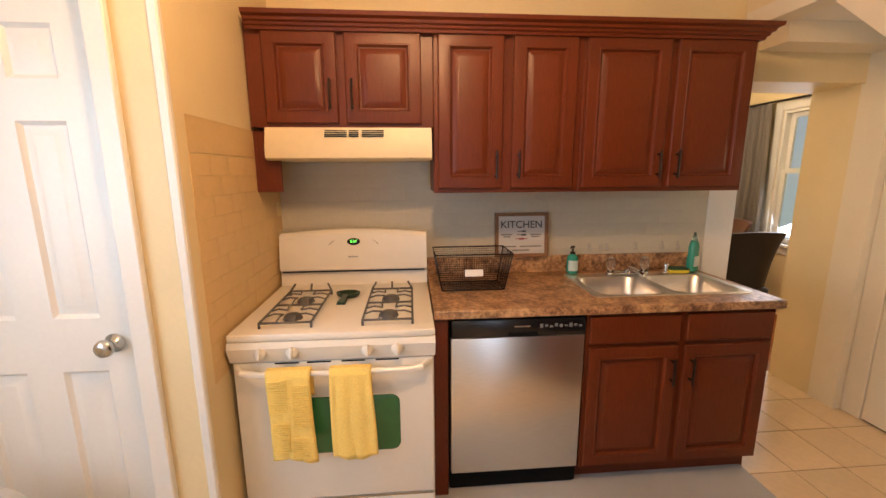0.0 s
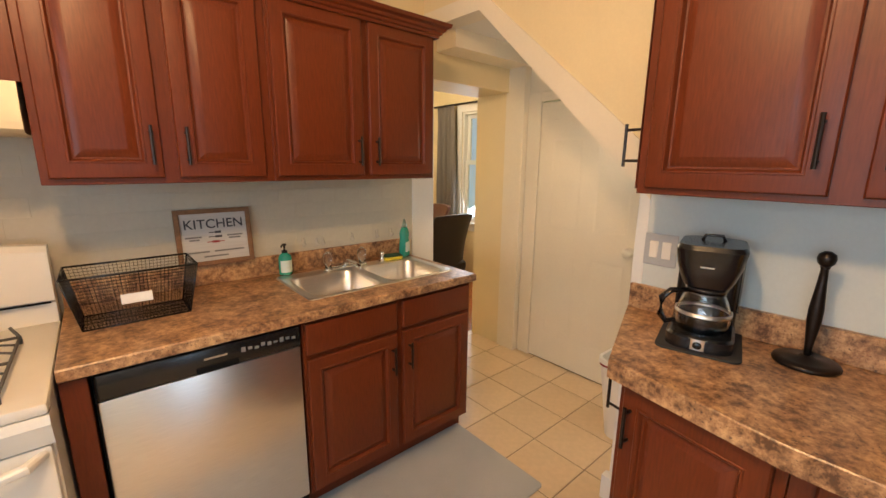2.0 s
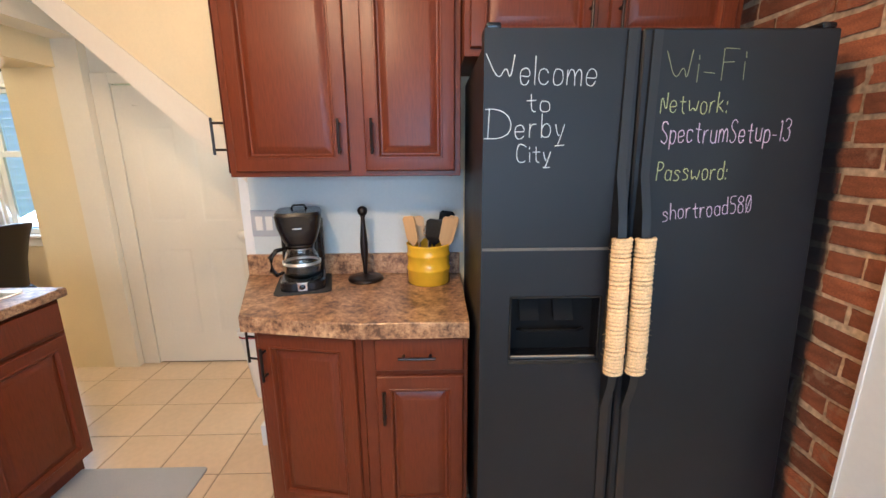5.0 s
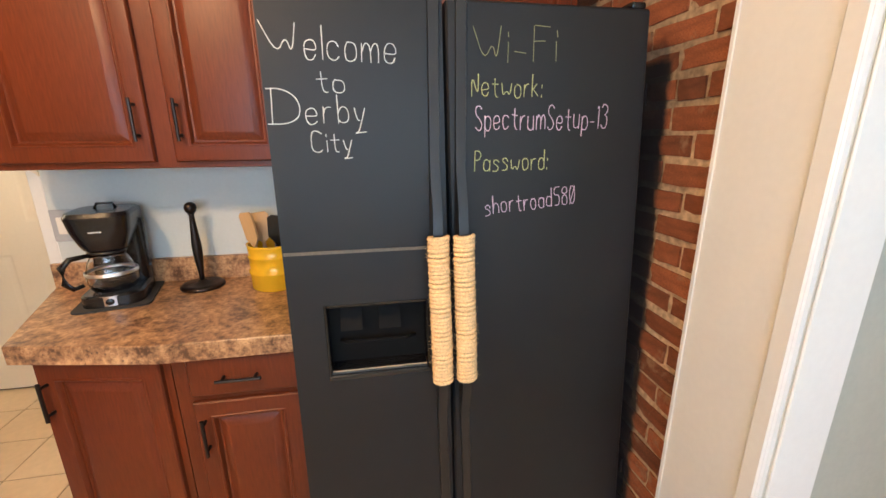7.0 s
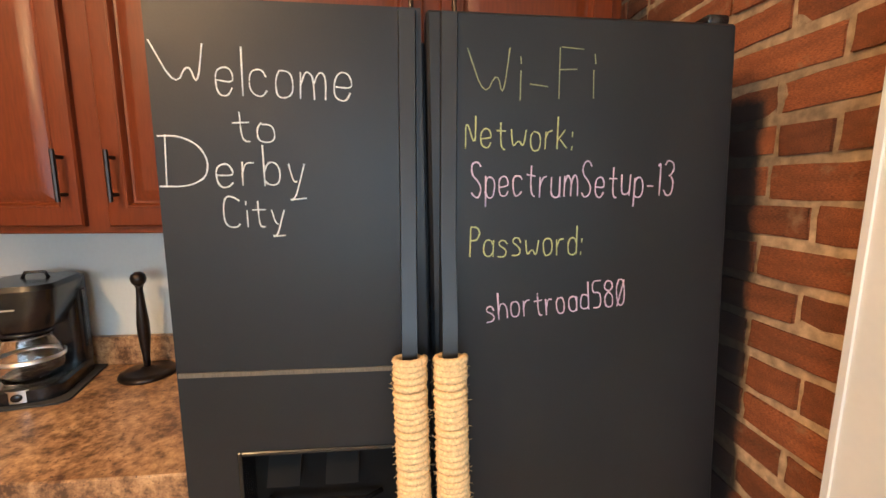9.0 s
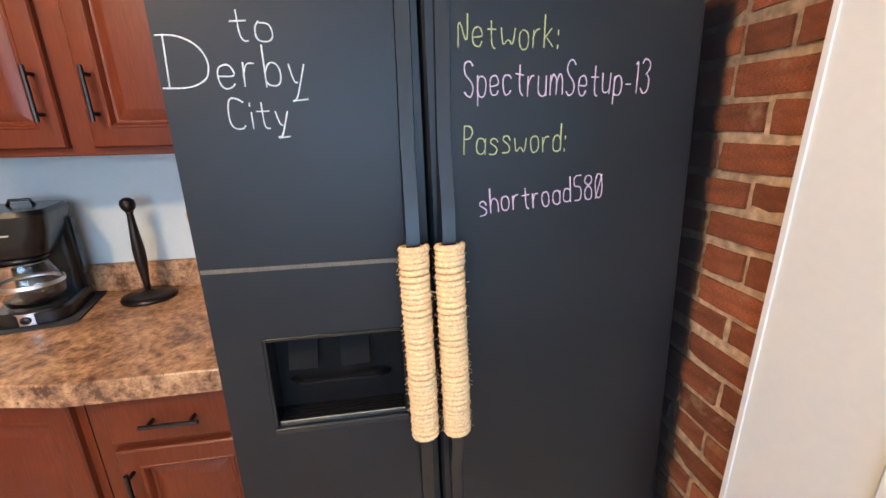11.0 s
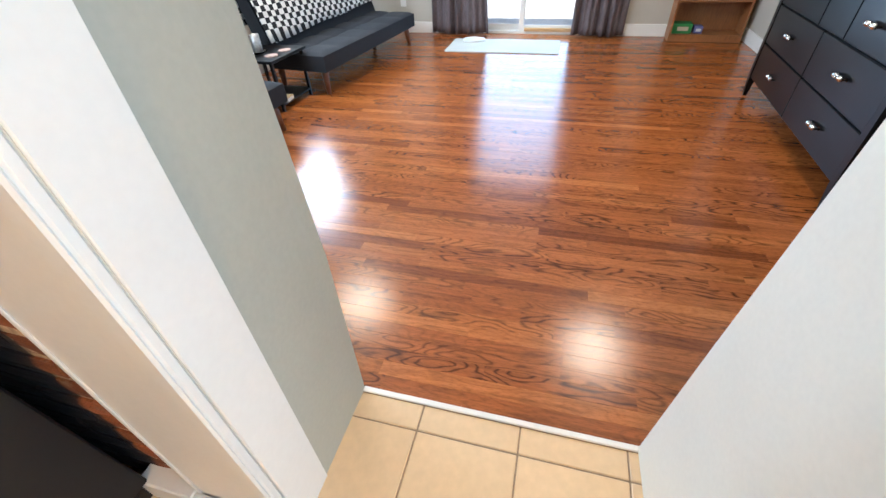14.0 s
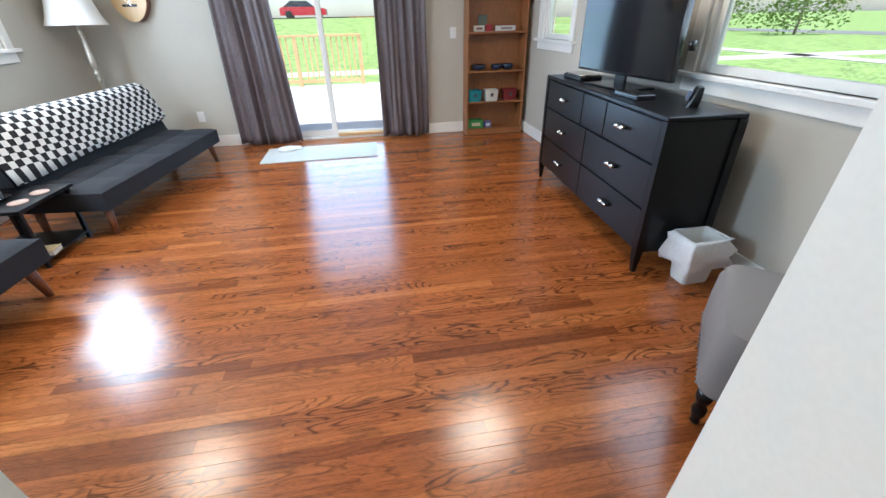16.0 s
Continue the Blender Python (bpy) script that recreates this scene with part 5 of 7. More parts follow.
def spatula(name, m, head_w, head_l, material, slots=0):
    ob = bmesh.new()
    tube([(0, 0, 0.0), (0, 0, 0.16)], [0.007, 0.006], 8, ob)
    loft(ob, [[(-w / 2, -0.004, z), (w / 2, -0.004, z), (w / 2, 0.004, z), (-w / 2, 0.004, z)] for w, z in ((0.014, 0.15), (head_w, 0.175), (head_w * 1.05, 0.16 + head_l), (head_w * 0.7, 0.17 + head_l))], True, True)
    p = part(name, recess(ob), material, crock)
    p.matrix_local = m
    return p


spatula("wooden_spatula", pose(0.01, 0.02, 0.012, 10, 7, 90), 0.06, 0.09, BEECH)
spatula("wooden_spatula", pose(-0.02, 0.030, 0.012, -4, 9, 60), 0.05, 0.10, BEECH)
spatula("black_turner", pose(0.0, -0.01, 0.012, -4, -6, 80), 0.072, 0.085, BLACK_PLASTIC)
spatula("black_ladle", pose(0.03, -0.035, 0.012, 4, -10, 100), 0.06, 0.11, BLACK_PLASTIC)
spatula("wooden_spoon", pose(-0.02, -0.03, 0.012, -5, -11, 95), 0.045, 0.10, BEECH)
spatula("wooden_fork", pose(-0.03, -0.035, 0.012, 6, -13, 70), 0.04, 0.105, BEECH)
bm = bmesh.new()
for k in range(8):
    a = math.pi * k / 8
    pts = [(0.026 * math.sin(math.pi * j / 8) * math.cos(a), 0.026 * math.sin(math.pi * j / 8) * math.sin(a), 0.15 + 0.09 * j / 8) for j in range(9)]
    tube(pts, 0.0012, 5, bm)
tube([(0, 0, 0.0), (0, 0, 0.155)], 0.007, 8, bm)
wh = part("whisk", bm, CHROME, crock)
wh.matrix_local = pose(0.02, 0.0, 0.012, 2, 5, 0)

# fridge
fr = thing("fridge", "black side-by-side fridge with chalk writing and rope-wrapped handles", "fridge", pose(1.165, 0.0, 0, 0, 0, -90))
FW, SEAM = 0.925, 0.405
part("cabinet_body", boxes((0.004, FW - 0.004, 0.07, 0.74, 0.02, 1.765), bevel=0.004), BLACK, fr)
fd = part("freezer_door", boxes((0.0, 0.09, 0.0, 0.065, 0.10, 1.79), (0.345, SEAM - 0.004, 0.0, 0.065, 0.10, 1.79), (0.09, 0.345, 0.0, 0.065, 1.065, 1.79), (0.09, 0.345, 0.0, 0.065, 0.10, 0.868), (0.09, 0.345, 0.062, 0.066, 0.868, 1.065)), BLACK, fr)
rd = part("fridge_door", box(bmesh.new(), SEAM + 0.004, FW, 0.0, 0.065, 0.10, 1.79, 0.005, 3), BLACK, fr)
# The strip's sheen is put into its lighter base colour.
part("groove", boxes((0.003, SEAM - 0.03, -0.0025, 0.002, 1.208, 1.216)), surface("glint_strip", (0.11, 0.092, 0.07), 0.4, grain=0.3, scale=60, stretch=(8, 1, 1)), fd, "horizontal strip with its glint put in the colour")
dp = part("dispenser", boxes((0.085, 0.092, -0.004, 0.06, 0.86, 1.07), (0.343, 0.350, -0.004, 0.06, 0.86, 1.07), (0.092, 0.343, -0.004, 0.06, 1.062, 1.07), (0.085, 0.35, -0.008, 0.0, 0.852, 0.866), bevel=0.002), BLACK_PLASTIC, fd, "black water dispenser recess")
part("back_panel", boxes((0.092, 0.343, 0.055, 0.0615, 0.868, 1.062)), DARK_GAP, dp)
for x in (0.15, 0.25):
    lv = part("lever", recess(loft(bmesh.new(), [[(x - 0.028, y, z), (x + 0.028, y, z), (x + 0.028, y + 0.006, z), (x - 0.028, y + 0.006, z)] for y, z in ((0.045, 1.045), (0.018, 0.985))], True, True)), DARK_GAP, dp)
part("drip_shelf", tube([(0.12, 0.045, 0.945), (0.14, 0.02, 0.95), (0.29, 0.02, 0.95), (0.315, 0.045, 0.945)], 0.005, 8), DARK_GAP, dp)
for k in range(6):
    part("grille_bar", boxes((0.095, 0.34, 0.004 + k * 0.0095, 0.009 + k * 0.0095, 0.868, 0.876)), NICKEL if k == 0 else BLACK_PLASTIC, dp)
part("toe_grille", boxes((0.01, FW - 0.01, 0.035, 0.07, 0.0, 0.095), bevel=0.003), BLACK_PLASTIC, fr)
for x in (0.025, FW - 0.025):
    part("hinge_cap", box(bmesh.new(), x - 0.02, x + 0.02, 0.01, 0.08, 1.7905, 1.808, 0.006), BLACK_PLASTIC, fr)
for x, door in ((SEAM - 0.025, fd), (SEAM + 0.040, rd)):
    hd = part("door_handle", recess(loft(bmesh.new(), [[(x - 0.014, -0.001, z), (x - 0.012, y, z), (x + 0.012, y, z), (x + 0.014, -0.001, z)] for y, z in ((-0.004, 0.14), (-0.008, 0.70), (-0.045, 0.80), (-0.052, 0.86), (-0.054, 1.05), (-0.052, 1.25), (-0.042, 1.32), (-0.010, 1.42), (-0.006, 1.785))], True, True)), surface("smooth_black", (0.009, 0.0095, 0.0105), 0.4, grain=0.05, scale=80) if x < SEAM else bpy.data.materials["smooth_black"], door, "long black handle")
    bm = bmesh.new()
    zz = 0.842
    k = 0
    while zz < 1.25:
        yc = -0.052 if zz > 0.9 else -0.048
        ring_pts = []
        for a in range(0, 361, 30):
            ring_pts.append((x + (0.0225 + 0.0008 * math.sin(k * 2.3)) * math.cos(radians(a)), yc + 0.019 * math.sin(radians(a)), zz + 0.0075 * a / 360 + 0.002 * math.sin(k)))
        tube(ring_pts, 0.0062, 7, bm)
        zz += 0.0112
        k += 1
    rp = part("rope_wrap", bm, ROPE, hd, "coiled natural rope wrapping")
    bm = bmesh.new()
    rr = random.Random(7 + int(x * 100))
    for _ in range(60):
        z = rr.uniform(0.85, 1.25)
        sx = rr.choice((-1, 1))
        p0 = Vector((x + sx * 0.025, -0.052 + rr.uniform(-0.01, 0.012), z))
        tube([p0, p0 + Vector((sx * rr.uniform(0.003, 0.010), rr.uniform(-0.006, 0.004), rr.uniform(-0.008, 0.008)))], 0.0005, 4, bm)
    part("rope_fibres", bm, ROPE, hd)["kind"] = "stuff"

for words, x, z, width, cap, mt, door, turn, thick in (
        ("W", 0.004, 1.664, 0.088, 0.066, CHALK_WHITE, fd, 0, 0.0016), ("elcome", 0.088, 1.656, 0.212, 0.068, CHALK_WHITE, fd, -2, 0.0015), ("to", 0.108, 1.588, 0.074, 0.050, CHALK_WHITE, fd, 0, 0.0015),
        ("D", 0.004, 1.517, 0.082, 0.076, CHALK_WHITE, fd, 0, 0.0016), ("erby", 0.080, 1.520, 0.146, 0.062, CHALK_WHITE, fd, 0, 0.0015), ("City", 0.088, 1.456, 0.102, 0.048, CHALK_WHITE, fd, 0, 0.0015),
        ("Wi-Fi", 0.475, 1.662, 0.215, 0.078, CHALK_FAINT, rd, 0, 0.0013), ("Network:", 0.469, 1.582, 0.185, 0.050, CHALK_YELLOW, rd, 0, 0.0015), ("SpectrumSetup-13", 0.480, 1.504, 0.358, 0.058, CHALK_PINK, rd, 0.5, 0.0016),
        ("Password:", 0.479, 1.405, 0.200, 0.050, CHALK_YELLOW, rd, 0, 0.0016), ("shortroad580", 0.510, 1.290, 0.258, 0.048, CHALK_PINK, rd, 5.5, 0.0016)):
    chalk(words, x, z, width, cap, mt, door, turn, thick)
# the doors and case spread a little towards the floor
for ob in fr.children_recursive:
    if ob.type == "MESH" and ob.name.split(".")[0] != "chalk_letter":
        for v in ob.data.vertices:
            if ob.name.split(".")[0] in ("door_handle", "rope_wrap", "rope_fibres"):
                v.co.x *= 1 + 0.08 * max(0, 1.2 - v.co.z)
            else:
                v.co.x *= 1 + 0.060 * (1.79 - v.co.z) * min(1, v.co.x / 0.5)

rug = thing("floor_mat", "thin grey woven kitchen mat", "mat")
part("mat_body", recess(loft(bmesh.new(), [rounded(1.62, 0.62, 0.02, 4, 0.925, 1.555, z) for z in (0.0012, 0.007)], True, True)), RUG, rug)
bin_ = thing("waste_bin", "white rounded kitchen bin", "bin", pose(-1.20, 1.14, 0))
part("drum", lathe([(0.13, 0), (0.14, 0.01), (0.16, 0.52), (0.162, 0.53)], 28), WHITE_ENAMEL, bin_)
part("lid", lathe([(0.165, 0.531), (0.166, 0.545), (0.15, 0.575), (0.10, 0.595), (0.03, 0.602)], 28), surface("pale_grey_plastic", (0.55, 0.54, 0.52), 0.4, grain=0.03, scale=60), bin_, "pale grey domed lid")
hb_ = thing("hall_bin", "tapered white plastic bin with a red rim line", "bin", pose(2.42, 1.165, 0))
part("tub", recess(loft(bmesh.new(), [rounded(w, d, 0.05, 5, 0, 0, z) for w, d, z in ((0.23, 0.20, 0), (0.235, 0.205, 0.006), (0.29, 0.30, 0.43), (0.305, 0.315, 0.435), (0.305, 0.315, 0.46), (0.28, 0.29, 0.46), (0.22, 0.19, 0.02))], True, True)), WHITE_ENAMEL, hb_)
part("rim_line", recess(loft(bmesh.new(), [rounded(w, d, 0.05, 5, 0, 0, z) for w, d, z in ((0.292, 0.302, 0.418), (0.2955, 0.3055, 0.418), (0.2975, 0.3075, 0.428), (0.292, 0.302, 0.428))], False, False)), RED_INK, hb_, "thin red line")
kl = thing("ceiling_light", "round flush ceiling light with a white glass bowl", "ceiling light", pose(0.12, 0.72, H_K))
part("canopy", lathe([(0.16, -0.001), (0.16, -0.02), (0.15, -0.025)], 30), WHITE, kl)

# dining room, seen through the opening
def dining_chair(m, material, label):
    root = thing("dining_chair", label, "chair", m, "chairs round the dining table")
    part("seat", recess(loft(bmesh.new(), [rounded(0.46 - k, 0.46 - k, 0.05, 5, 0, 0, z) for k, z in ((0.02, 0.40), (0.0, 0.41), (0.0, 0.47), (0.03, 0.49), (0.10, 0.497))], True, True)), material, root)
    rings = []
    for w, y, z in ((0.20, 0.18, 0.36), (0.205, 0.185, 0.55), (0.215, 0.205, 0.72), (0.225, 0.24, 0.86), (0.232, 0.275, 0.95), (0.232, 0.295, 0.985), (0.222, 0.305, 1.0)):
        ring = []
        for i in range(13):
            u = -1 + i / 6
            ring.append((w * u, y - 0.035 * u * u, z - 0.015 * u * u))
        for i in range(13):
            u = 1 - i / 6
            ring.append((w * u, y + 0.05 - 0.035 * u * u - 0.02 * abs(u) ** 6, z - 0.015 * u * u))
        rings.append(ring)
    part("backrest", recess(loft(bmesh.new(), rings, True, True)), material, root, "tall curved leather back")
    for x in (-0.19, 0.19):
        for y in (-0.19, 0.19):
            part("leg", recess(loft(bmesh.new(), [[(x - a, y - a, z), (x + a, y - a, z), (x + a, y + a, z), (x - a, y + a, z)] for a, z in ((0.014, 0), (0.021, 0.40))], True, True)), LEATHER, root)
    return root


LEATHER_RED = surface("reddish_brown_leather", (0.10, 0.032, 0.018), 0.38, grain=0.12, scale=90, bump=0.25, stain=0.12)
dining_chair(pose(2.97, 3.53, 0, 0, 0, 176), LEATHER, "dark brown leather dining chair with a tall curved back")
dining_chair(pose(3.17, 4.12, 0, 0, 0, -100), LEATHER_RED, "reddish-brown leather dining chair beyond the table")
dt = thing("dining_table", "dark wood dining table with a pale runner", "table", pose(2.44, 4.55, 0))
DARK_WOOD = surface("dark_table_wood", (0.06, 0.025, 0.014), 0.3, grain=0.2, scale=20, stretch=(1, 8, 1))
part("tabletop", box(bmesh.new(), -0.45, 0.45, -0.66, 0.66, 0.72, 0.75, 0.005), DARK_WOOD, dt)
for x in (-0.4, 0.4):
    for y in (-0.6, 0.6):
        part("leg", boxes((x - 0.035, x + 0.035, y - 0.035, y + 0.035, 0, 0.72), bevel=0.004), DARK_WOOD, dt)
tagged(part("table_runner", boxes((2.2, 2.8, 3.95, 5.15, 0.7505, 0.754)), PALE_RUG), "pale cloth runner on the dining table", "table runner")


def curtain(name, label, m, w0, w1, h, folds, material, lean=0.0, depth=0.035, seed=0.0):
    """A hanging curtain: x along the wall, w0 wide at the top, w1 at the hem; hem at z = 0."""
    bm = bmesh.new()
    nu, nv = folds * 22, 24
    grid = []
    for j in range(nv + 1):
        v = j / nv
        row = []
        for i in range(nu + 1):
            u = i / nu
            w = w1 + (w0 - w1) * v
            x = u * w + lean * (1 - v)
            y = depth * (0.5 + 0.5 * (1 - v)) * (math.sin(2 * math.pi * folds * (u + 0.06 * math.sin(6.3 * u * 1.6 + seed) + 0.03 * math.sin(3 * v + seed)) + seed) + 0.35 * math.sin(2 * math.pi * folds * 2.3 * u + 2 * seed + 1.5 * v)) + 0.014 * noise.noise(Vector((u * 5, v * 4, seed)))
            row.append(bm.verts.new((x, y, h * v + (0.008 * math.sin(u * 7 + seed) if j == 0 else 0))))
        grid.append(row)
    for j in range(nv):
        for i in range(nu):
            bm.faces.new((grid[j][i], grid[j][i + 1], grid[j + 1][i + 1], grid[j + 1][i]))
    root = thing(name, label, "curtain", m)
    ob = part("fabric", recess(bm), material, root)
    mod = ob.modifiers.new("thick", "SOLIDIFY")
    mod.thickness = 0.003
    return root


curtain("curtain", "taupe dining room curtain hung beside the window", pose(3.82, 4.58, 0.05, 0, 0, -90), 0.35, 0.42, 2.13, 4, CURTAIN_TAUPE)
rod = thing("curtain_rod", "dark metal curtain rod over the dining window", "curtain rod", pose(3.82, 3.8, 2.19))
part("rod", tube([(0, -0.75, 0), (0, 0.85, 0)], 0.012, 10), BRONZE, rod)
for y in (-0.7, 0.8):
    part("bracket", boxes((0, 0.08, y - 0.01, y + 0.01, -0.01, 0.01)), BRONZE, rod)
nb = thing("neighbour_house", "pale blue clapboard side of the house next door", "house", pose(6.6, 2.0, -0.5))
for k in range(40):
    part("clapboard", recess(loft(bmesh.new(), [[(0, y, k * 0.12), (-0.025, y, k * 0.12), (-0.004, y, k * 0.12 + 0.125), (0, y, k * 0.12 + 0.125)] for y in (0, 7)], True, True)), SIDING, nb)
part("wall", boxes((0.001, 0.2, 0, 7, 0, 4.8)), SIDING, nb)


# ---- living room ----
CHARCOAL = surface("charcoal_upholstery", (0.015, 0.0165, 0.021), 0.9, grain=0.2, scale=350, bump=0.4, stain=0.08)
WALNUT = surface("walnut_leg", (0.17, 0.06, 0.026), 0.4, grain=0.2, scale=30, stretch=(4, 4, 0.6))
EBONY = surface("black_lacquer", (0.004, 0.004, 0.0046), 0.28, grain=0.15, scale=60, stain=0.2, bump=0.03, spec=0.3)
SHELF_WOOD = surface("amber_bookcase_wood", (0.26, 0.105, 0.036), 0.4, grain=0.2, scale=22, stretch=(6, 6, 0.6), stain=0.1)
CURTAIN = surface("grey_mauve_curtain", (0.125, 0.102, 0.108), 0.5, grain=0.2, scale=70, bump=1.0, stain=0.12, stretch=(1, 1, 0.35))
SHADE = surface("white_lampshade", (0.74, 0.72, 0.68), 0.9, grain=0.04, scale=200, bump=0.2)
SILVER = surface("antique_silver", (0.42, 0.39, 0.33), 0.4, metal=0.8, grain=0.15, scale=60)
SPRUCE = surface("guitar_top", (0.62, 0.42, 0.20), 0.35, grain=0.08, scale=30, stretch=(8, 1, 0.3))
SCREEN = surface("tv_screen", (0.008, 0.009, 0.012), 0.08, grain=0.05, scale=20)
WHITE_PLASTIC = surface("white_plastic", (0.74, 0.74, 0.72), 0.4, grain=0.02, scale=40, stain=0.02)
GREY_LINEN = surface("grey_linen", (0.20, 0.18, 0.172), 0.9, grain=0.12, scale=400, bump=0.4, stain=0.05)
PINE = surface("deck_pine", (0.55, 0.36, 0.17), 0.7, grain=0.15, scale=20, stretch=(1, 8, 8), stain=0.1)
DECK = surface("bleached_deck", (0.72, 0.66, 0.58), 0.8, grain=0.12, scale=25, stain=0.1)
GRASS = surface("lawn", (0.27, 0.38, 0.10), 0.9, grain=0.25, scale=6, stain=0.35, bump=0.4)
ROAD = surface("pale_asphalt", (0.22, 0.21, 0.20), 0.9, grain=0.15, scale=30, stain=0.1)

# sliding door
sd = thing("door_3", "white framed glass sliding door with a wooden bar in its track", "sliding door", pose(-0.12, LS - 0.07, 0))
sd["kind"] = "structure"
part("door_frame", boxes((0, 0.05, -0.06, 0.06, 0, 2.04), (1.77, 1.82, -0.06, 0.06, 0, 2.04), (0.05, 1.77, -0.06, 0.06, 1.99, 2.04), (0.05, 1.77, -0.06, 0.06, 0.0, 0.03), bevel=0.003), WHITE, sd)
for x0, x1, y in ((0.05, 0.92, 0.02), (0.86, 1.77, -0.03)):
    leaf = part("sliding_leaf", boxes((x0, x0 + 0.06, y - 0.02, y + 0.02, 0.03, 1.99), (x1 - 0.06, x1, y - 0.02, y + 0.02, 0.03, 1.99), (x0 + 0.06, x1 - 0.06, y - 0.02, y + 0.02, 0.03, 0.10), (x0 + 0.06, x1 - 0.06, y - 0.02, y + 0.02, 1.92, 1.99), bevel=0.003), WHITE, sd)
    pane = part("pane", boxes((x0 + 0.06, x1 - 0.06, y - 0.003, y + 0.003, 0.10, 1.92)), GLASS, leaf)
    pane.visible_shadow = False
part("security_bar", box(bmesh.new(), 0.06, 0.85, 0.045, 0.075, 0.031, 0.07, 0.004), PINE, sd, "loose wooden bar")
structure("trim_slider", boxes((-0.20, -0.12, LS, LS + 0.018, 0, 2.12), (1.70, 1.78, LS, LS + 0.018, 0, 2.12), (-0.12, 1.70, LS, LS + 0.018, 2.04, 2.12), bevel=0.003), WHITE, "white painted casing round the sliding door")
crod = thing("curtain_rod", "dark metal curtain rod over the sliding door", "curtain rod", pose(0.75, LS + 0.09, 2.22))
part("rod", tube([(-1.35, 0, 0), (1.35, 0, 0)], 0.013, 10), BRONZE, crod)
for x in (-1.25, 1.25):
    part("bracket", boxes((x - 0.01, x + 0.01, -0.09, 0, -0.012, 0.012)), BRONZE, crod)
curtain("curtain", "long grey-mauve curtain drawn to the side of the sliding door", pose(1.30, LS + 0.09, 0.015), 0.56, 0.74, 2.20, 4, CURTAIN, -0.14, 0.04, 0.6)
curtain("curtain", "long grey-mauve curtain drawn to the side of the sliding door", pose(-0.44, LS + 0.09, 0.015), 0.58, 0.60, 2.20, 4, CURTAIN, 0.0, 0.035, 2.4)
mat_ = thing("door_mat", "pale rectangular mat in front of the sliding door", "mat")
part("mat_body", recess(loft(bmesh.new(), [rounded(1.27, 0.58, 0.015, 4, 0.90, -5.945, z) for z in (0.0012, 0.009)], True, True)), PALE_RUG, mat_)
bm = bmesh.new()
bmesh.ops.create_icosphere(bm, subdivisions=3, radius=0.5)
for v in bm.verts:
    n_ = noise.noise(v.co * 3.1)
    v.co = Vector((v.co.x * 0.30, v.co.y * 0.14, max(0, v.co.z * 0.09))) * (1 + 0.35 * n_)
cl = part("dust_cloth", bm, WHITE_PLASTIC)
cl.matrix_world = pose(1.30, -6.12, 0.0095, 0, 0, 12)
tagged(cl, "crumpled white cloth on the door mat", "cloth")
for x, z in ((2.30, 0.36), (-0.78, 1.18)):
    ol = thing("wall_outlet" if z < 1 else "wall_switch", "white plastic wall outlet" if z < 1 else "white plastic wall switch", "outlet" if z < 1 else "switch", pose(x, LS, z))
    part("plate", box(bmesh.new(), -0.038, 0.038, 0, 0.006, -0.06, 0.06, 0.002), WHITE_PLASTIC, ol)
    for dz in (-0.022, 0.022):
        part("socket", box(bmesh.new(), -0.016, 0.016, 0.006, 0.008, dz - 0.015, dz + 0.015, 0.001), WHITE_PLASTIC, ol)

# bookcase
BX0, BX1, BY0, BY1 = -1.64, -0.905, LS + 0.018, LS + 0.24
bc = thing("bookcase", "amber wood bookcase, half full of boxes, bins and bowls", "bookcase")
part("side", boxes((BX0, BX0 + 0.02, BY0, BY1, 0, 1.95), bevel=0.002), SHELF_WOOD, bc)
part("side", boxes((BX1 - 0.02, BX1, BY0, BY1, 0, 1.95), bevel=0.002), SHELF_WOOD, bc)
part("back", boxes((BX0 + 0.02, BX1 - 0.02, BY0, BY0 + 0.008, 0.05, 1.95)), SHELF_WOOD, bc)
SHELVES = (0.075, 0.405, 0.765, 1.19, 1.58, 1.93)
for z in SHELVES:
    part("shelf", boxes((BX0 + 0.02, BX1 - 0.02, BY0 + 0.008, BY1 - 0.002, z - 0.02, z), bevel=0.0015), SHELF_WOOD, bc)
part("plinth", boxes((BX0 + 0.02, BX1 - 0.02, BY1 - 0.03, BY1 - 0.005, 0, 0.055)), SHELF_WOOD, bc)


def small_box(name, label, category, colour, x, z, w, d, h, y=BY1 - 0.10, stripe=None):
    root = thing(name, label, category, pose(x, y, z + 0.0005))
    part("carton", box(bmesh.new(), -w / 2, w / 2, -d / 2, d / 2, 0, h, 0.003), surface(name + "_paint", colour, 0.6, grain=0.08, scale=40, stain=0.08), root)
    if stripe:
        part("printed_band", boxes((-w * 0.32, w * 0.25, d / 2, d / 2 + 0.001, h * 0.3, h * 0.7)), surface(name + "_band", stripe, 0.6), root)
    return root


def fabric_bin(label, colour, x, z):
    root = thing("storage_bin", label, "storage bin", pose(x, BY1 - 0.10, z + 0.0005), "storage bins on the bookcase")
    ob = surface("bin_fabric", colour, 0.9, grain=0.1, scale=200, bump=0.3)
    part("tub", recess(loft(bmesh.new(), [rounded(w, d, 0.012, 4, 0, 0, zz) for w, d, zz in ((0.15, 0.13, 0), (0.175, 0.155, 0.13), (0.165, 0.145, 0.13), (0.145, 0.125, 0.01))], True, True)), ob, root)
    part("pull_tab", boxes((-0.018, 0.018, 0.0765, 0.0785, 0.055, 0.095)), INK, root)


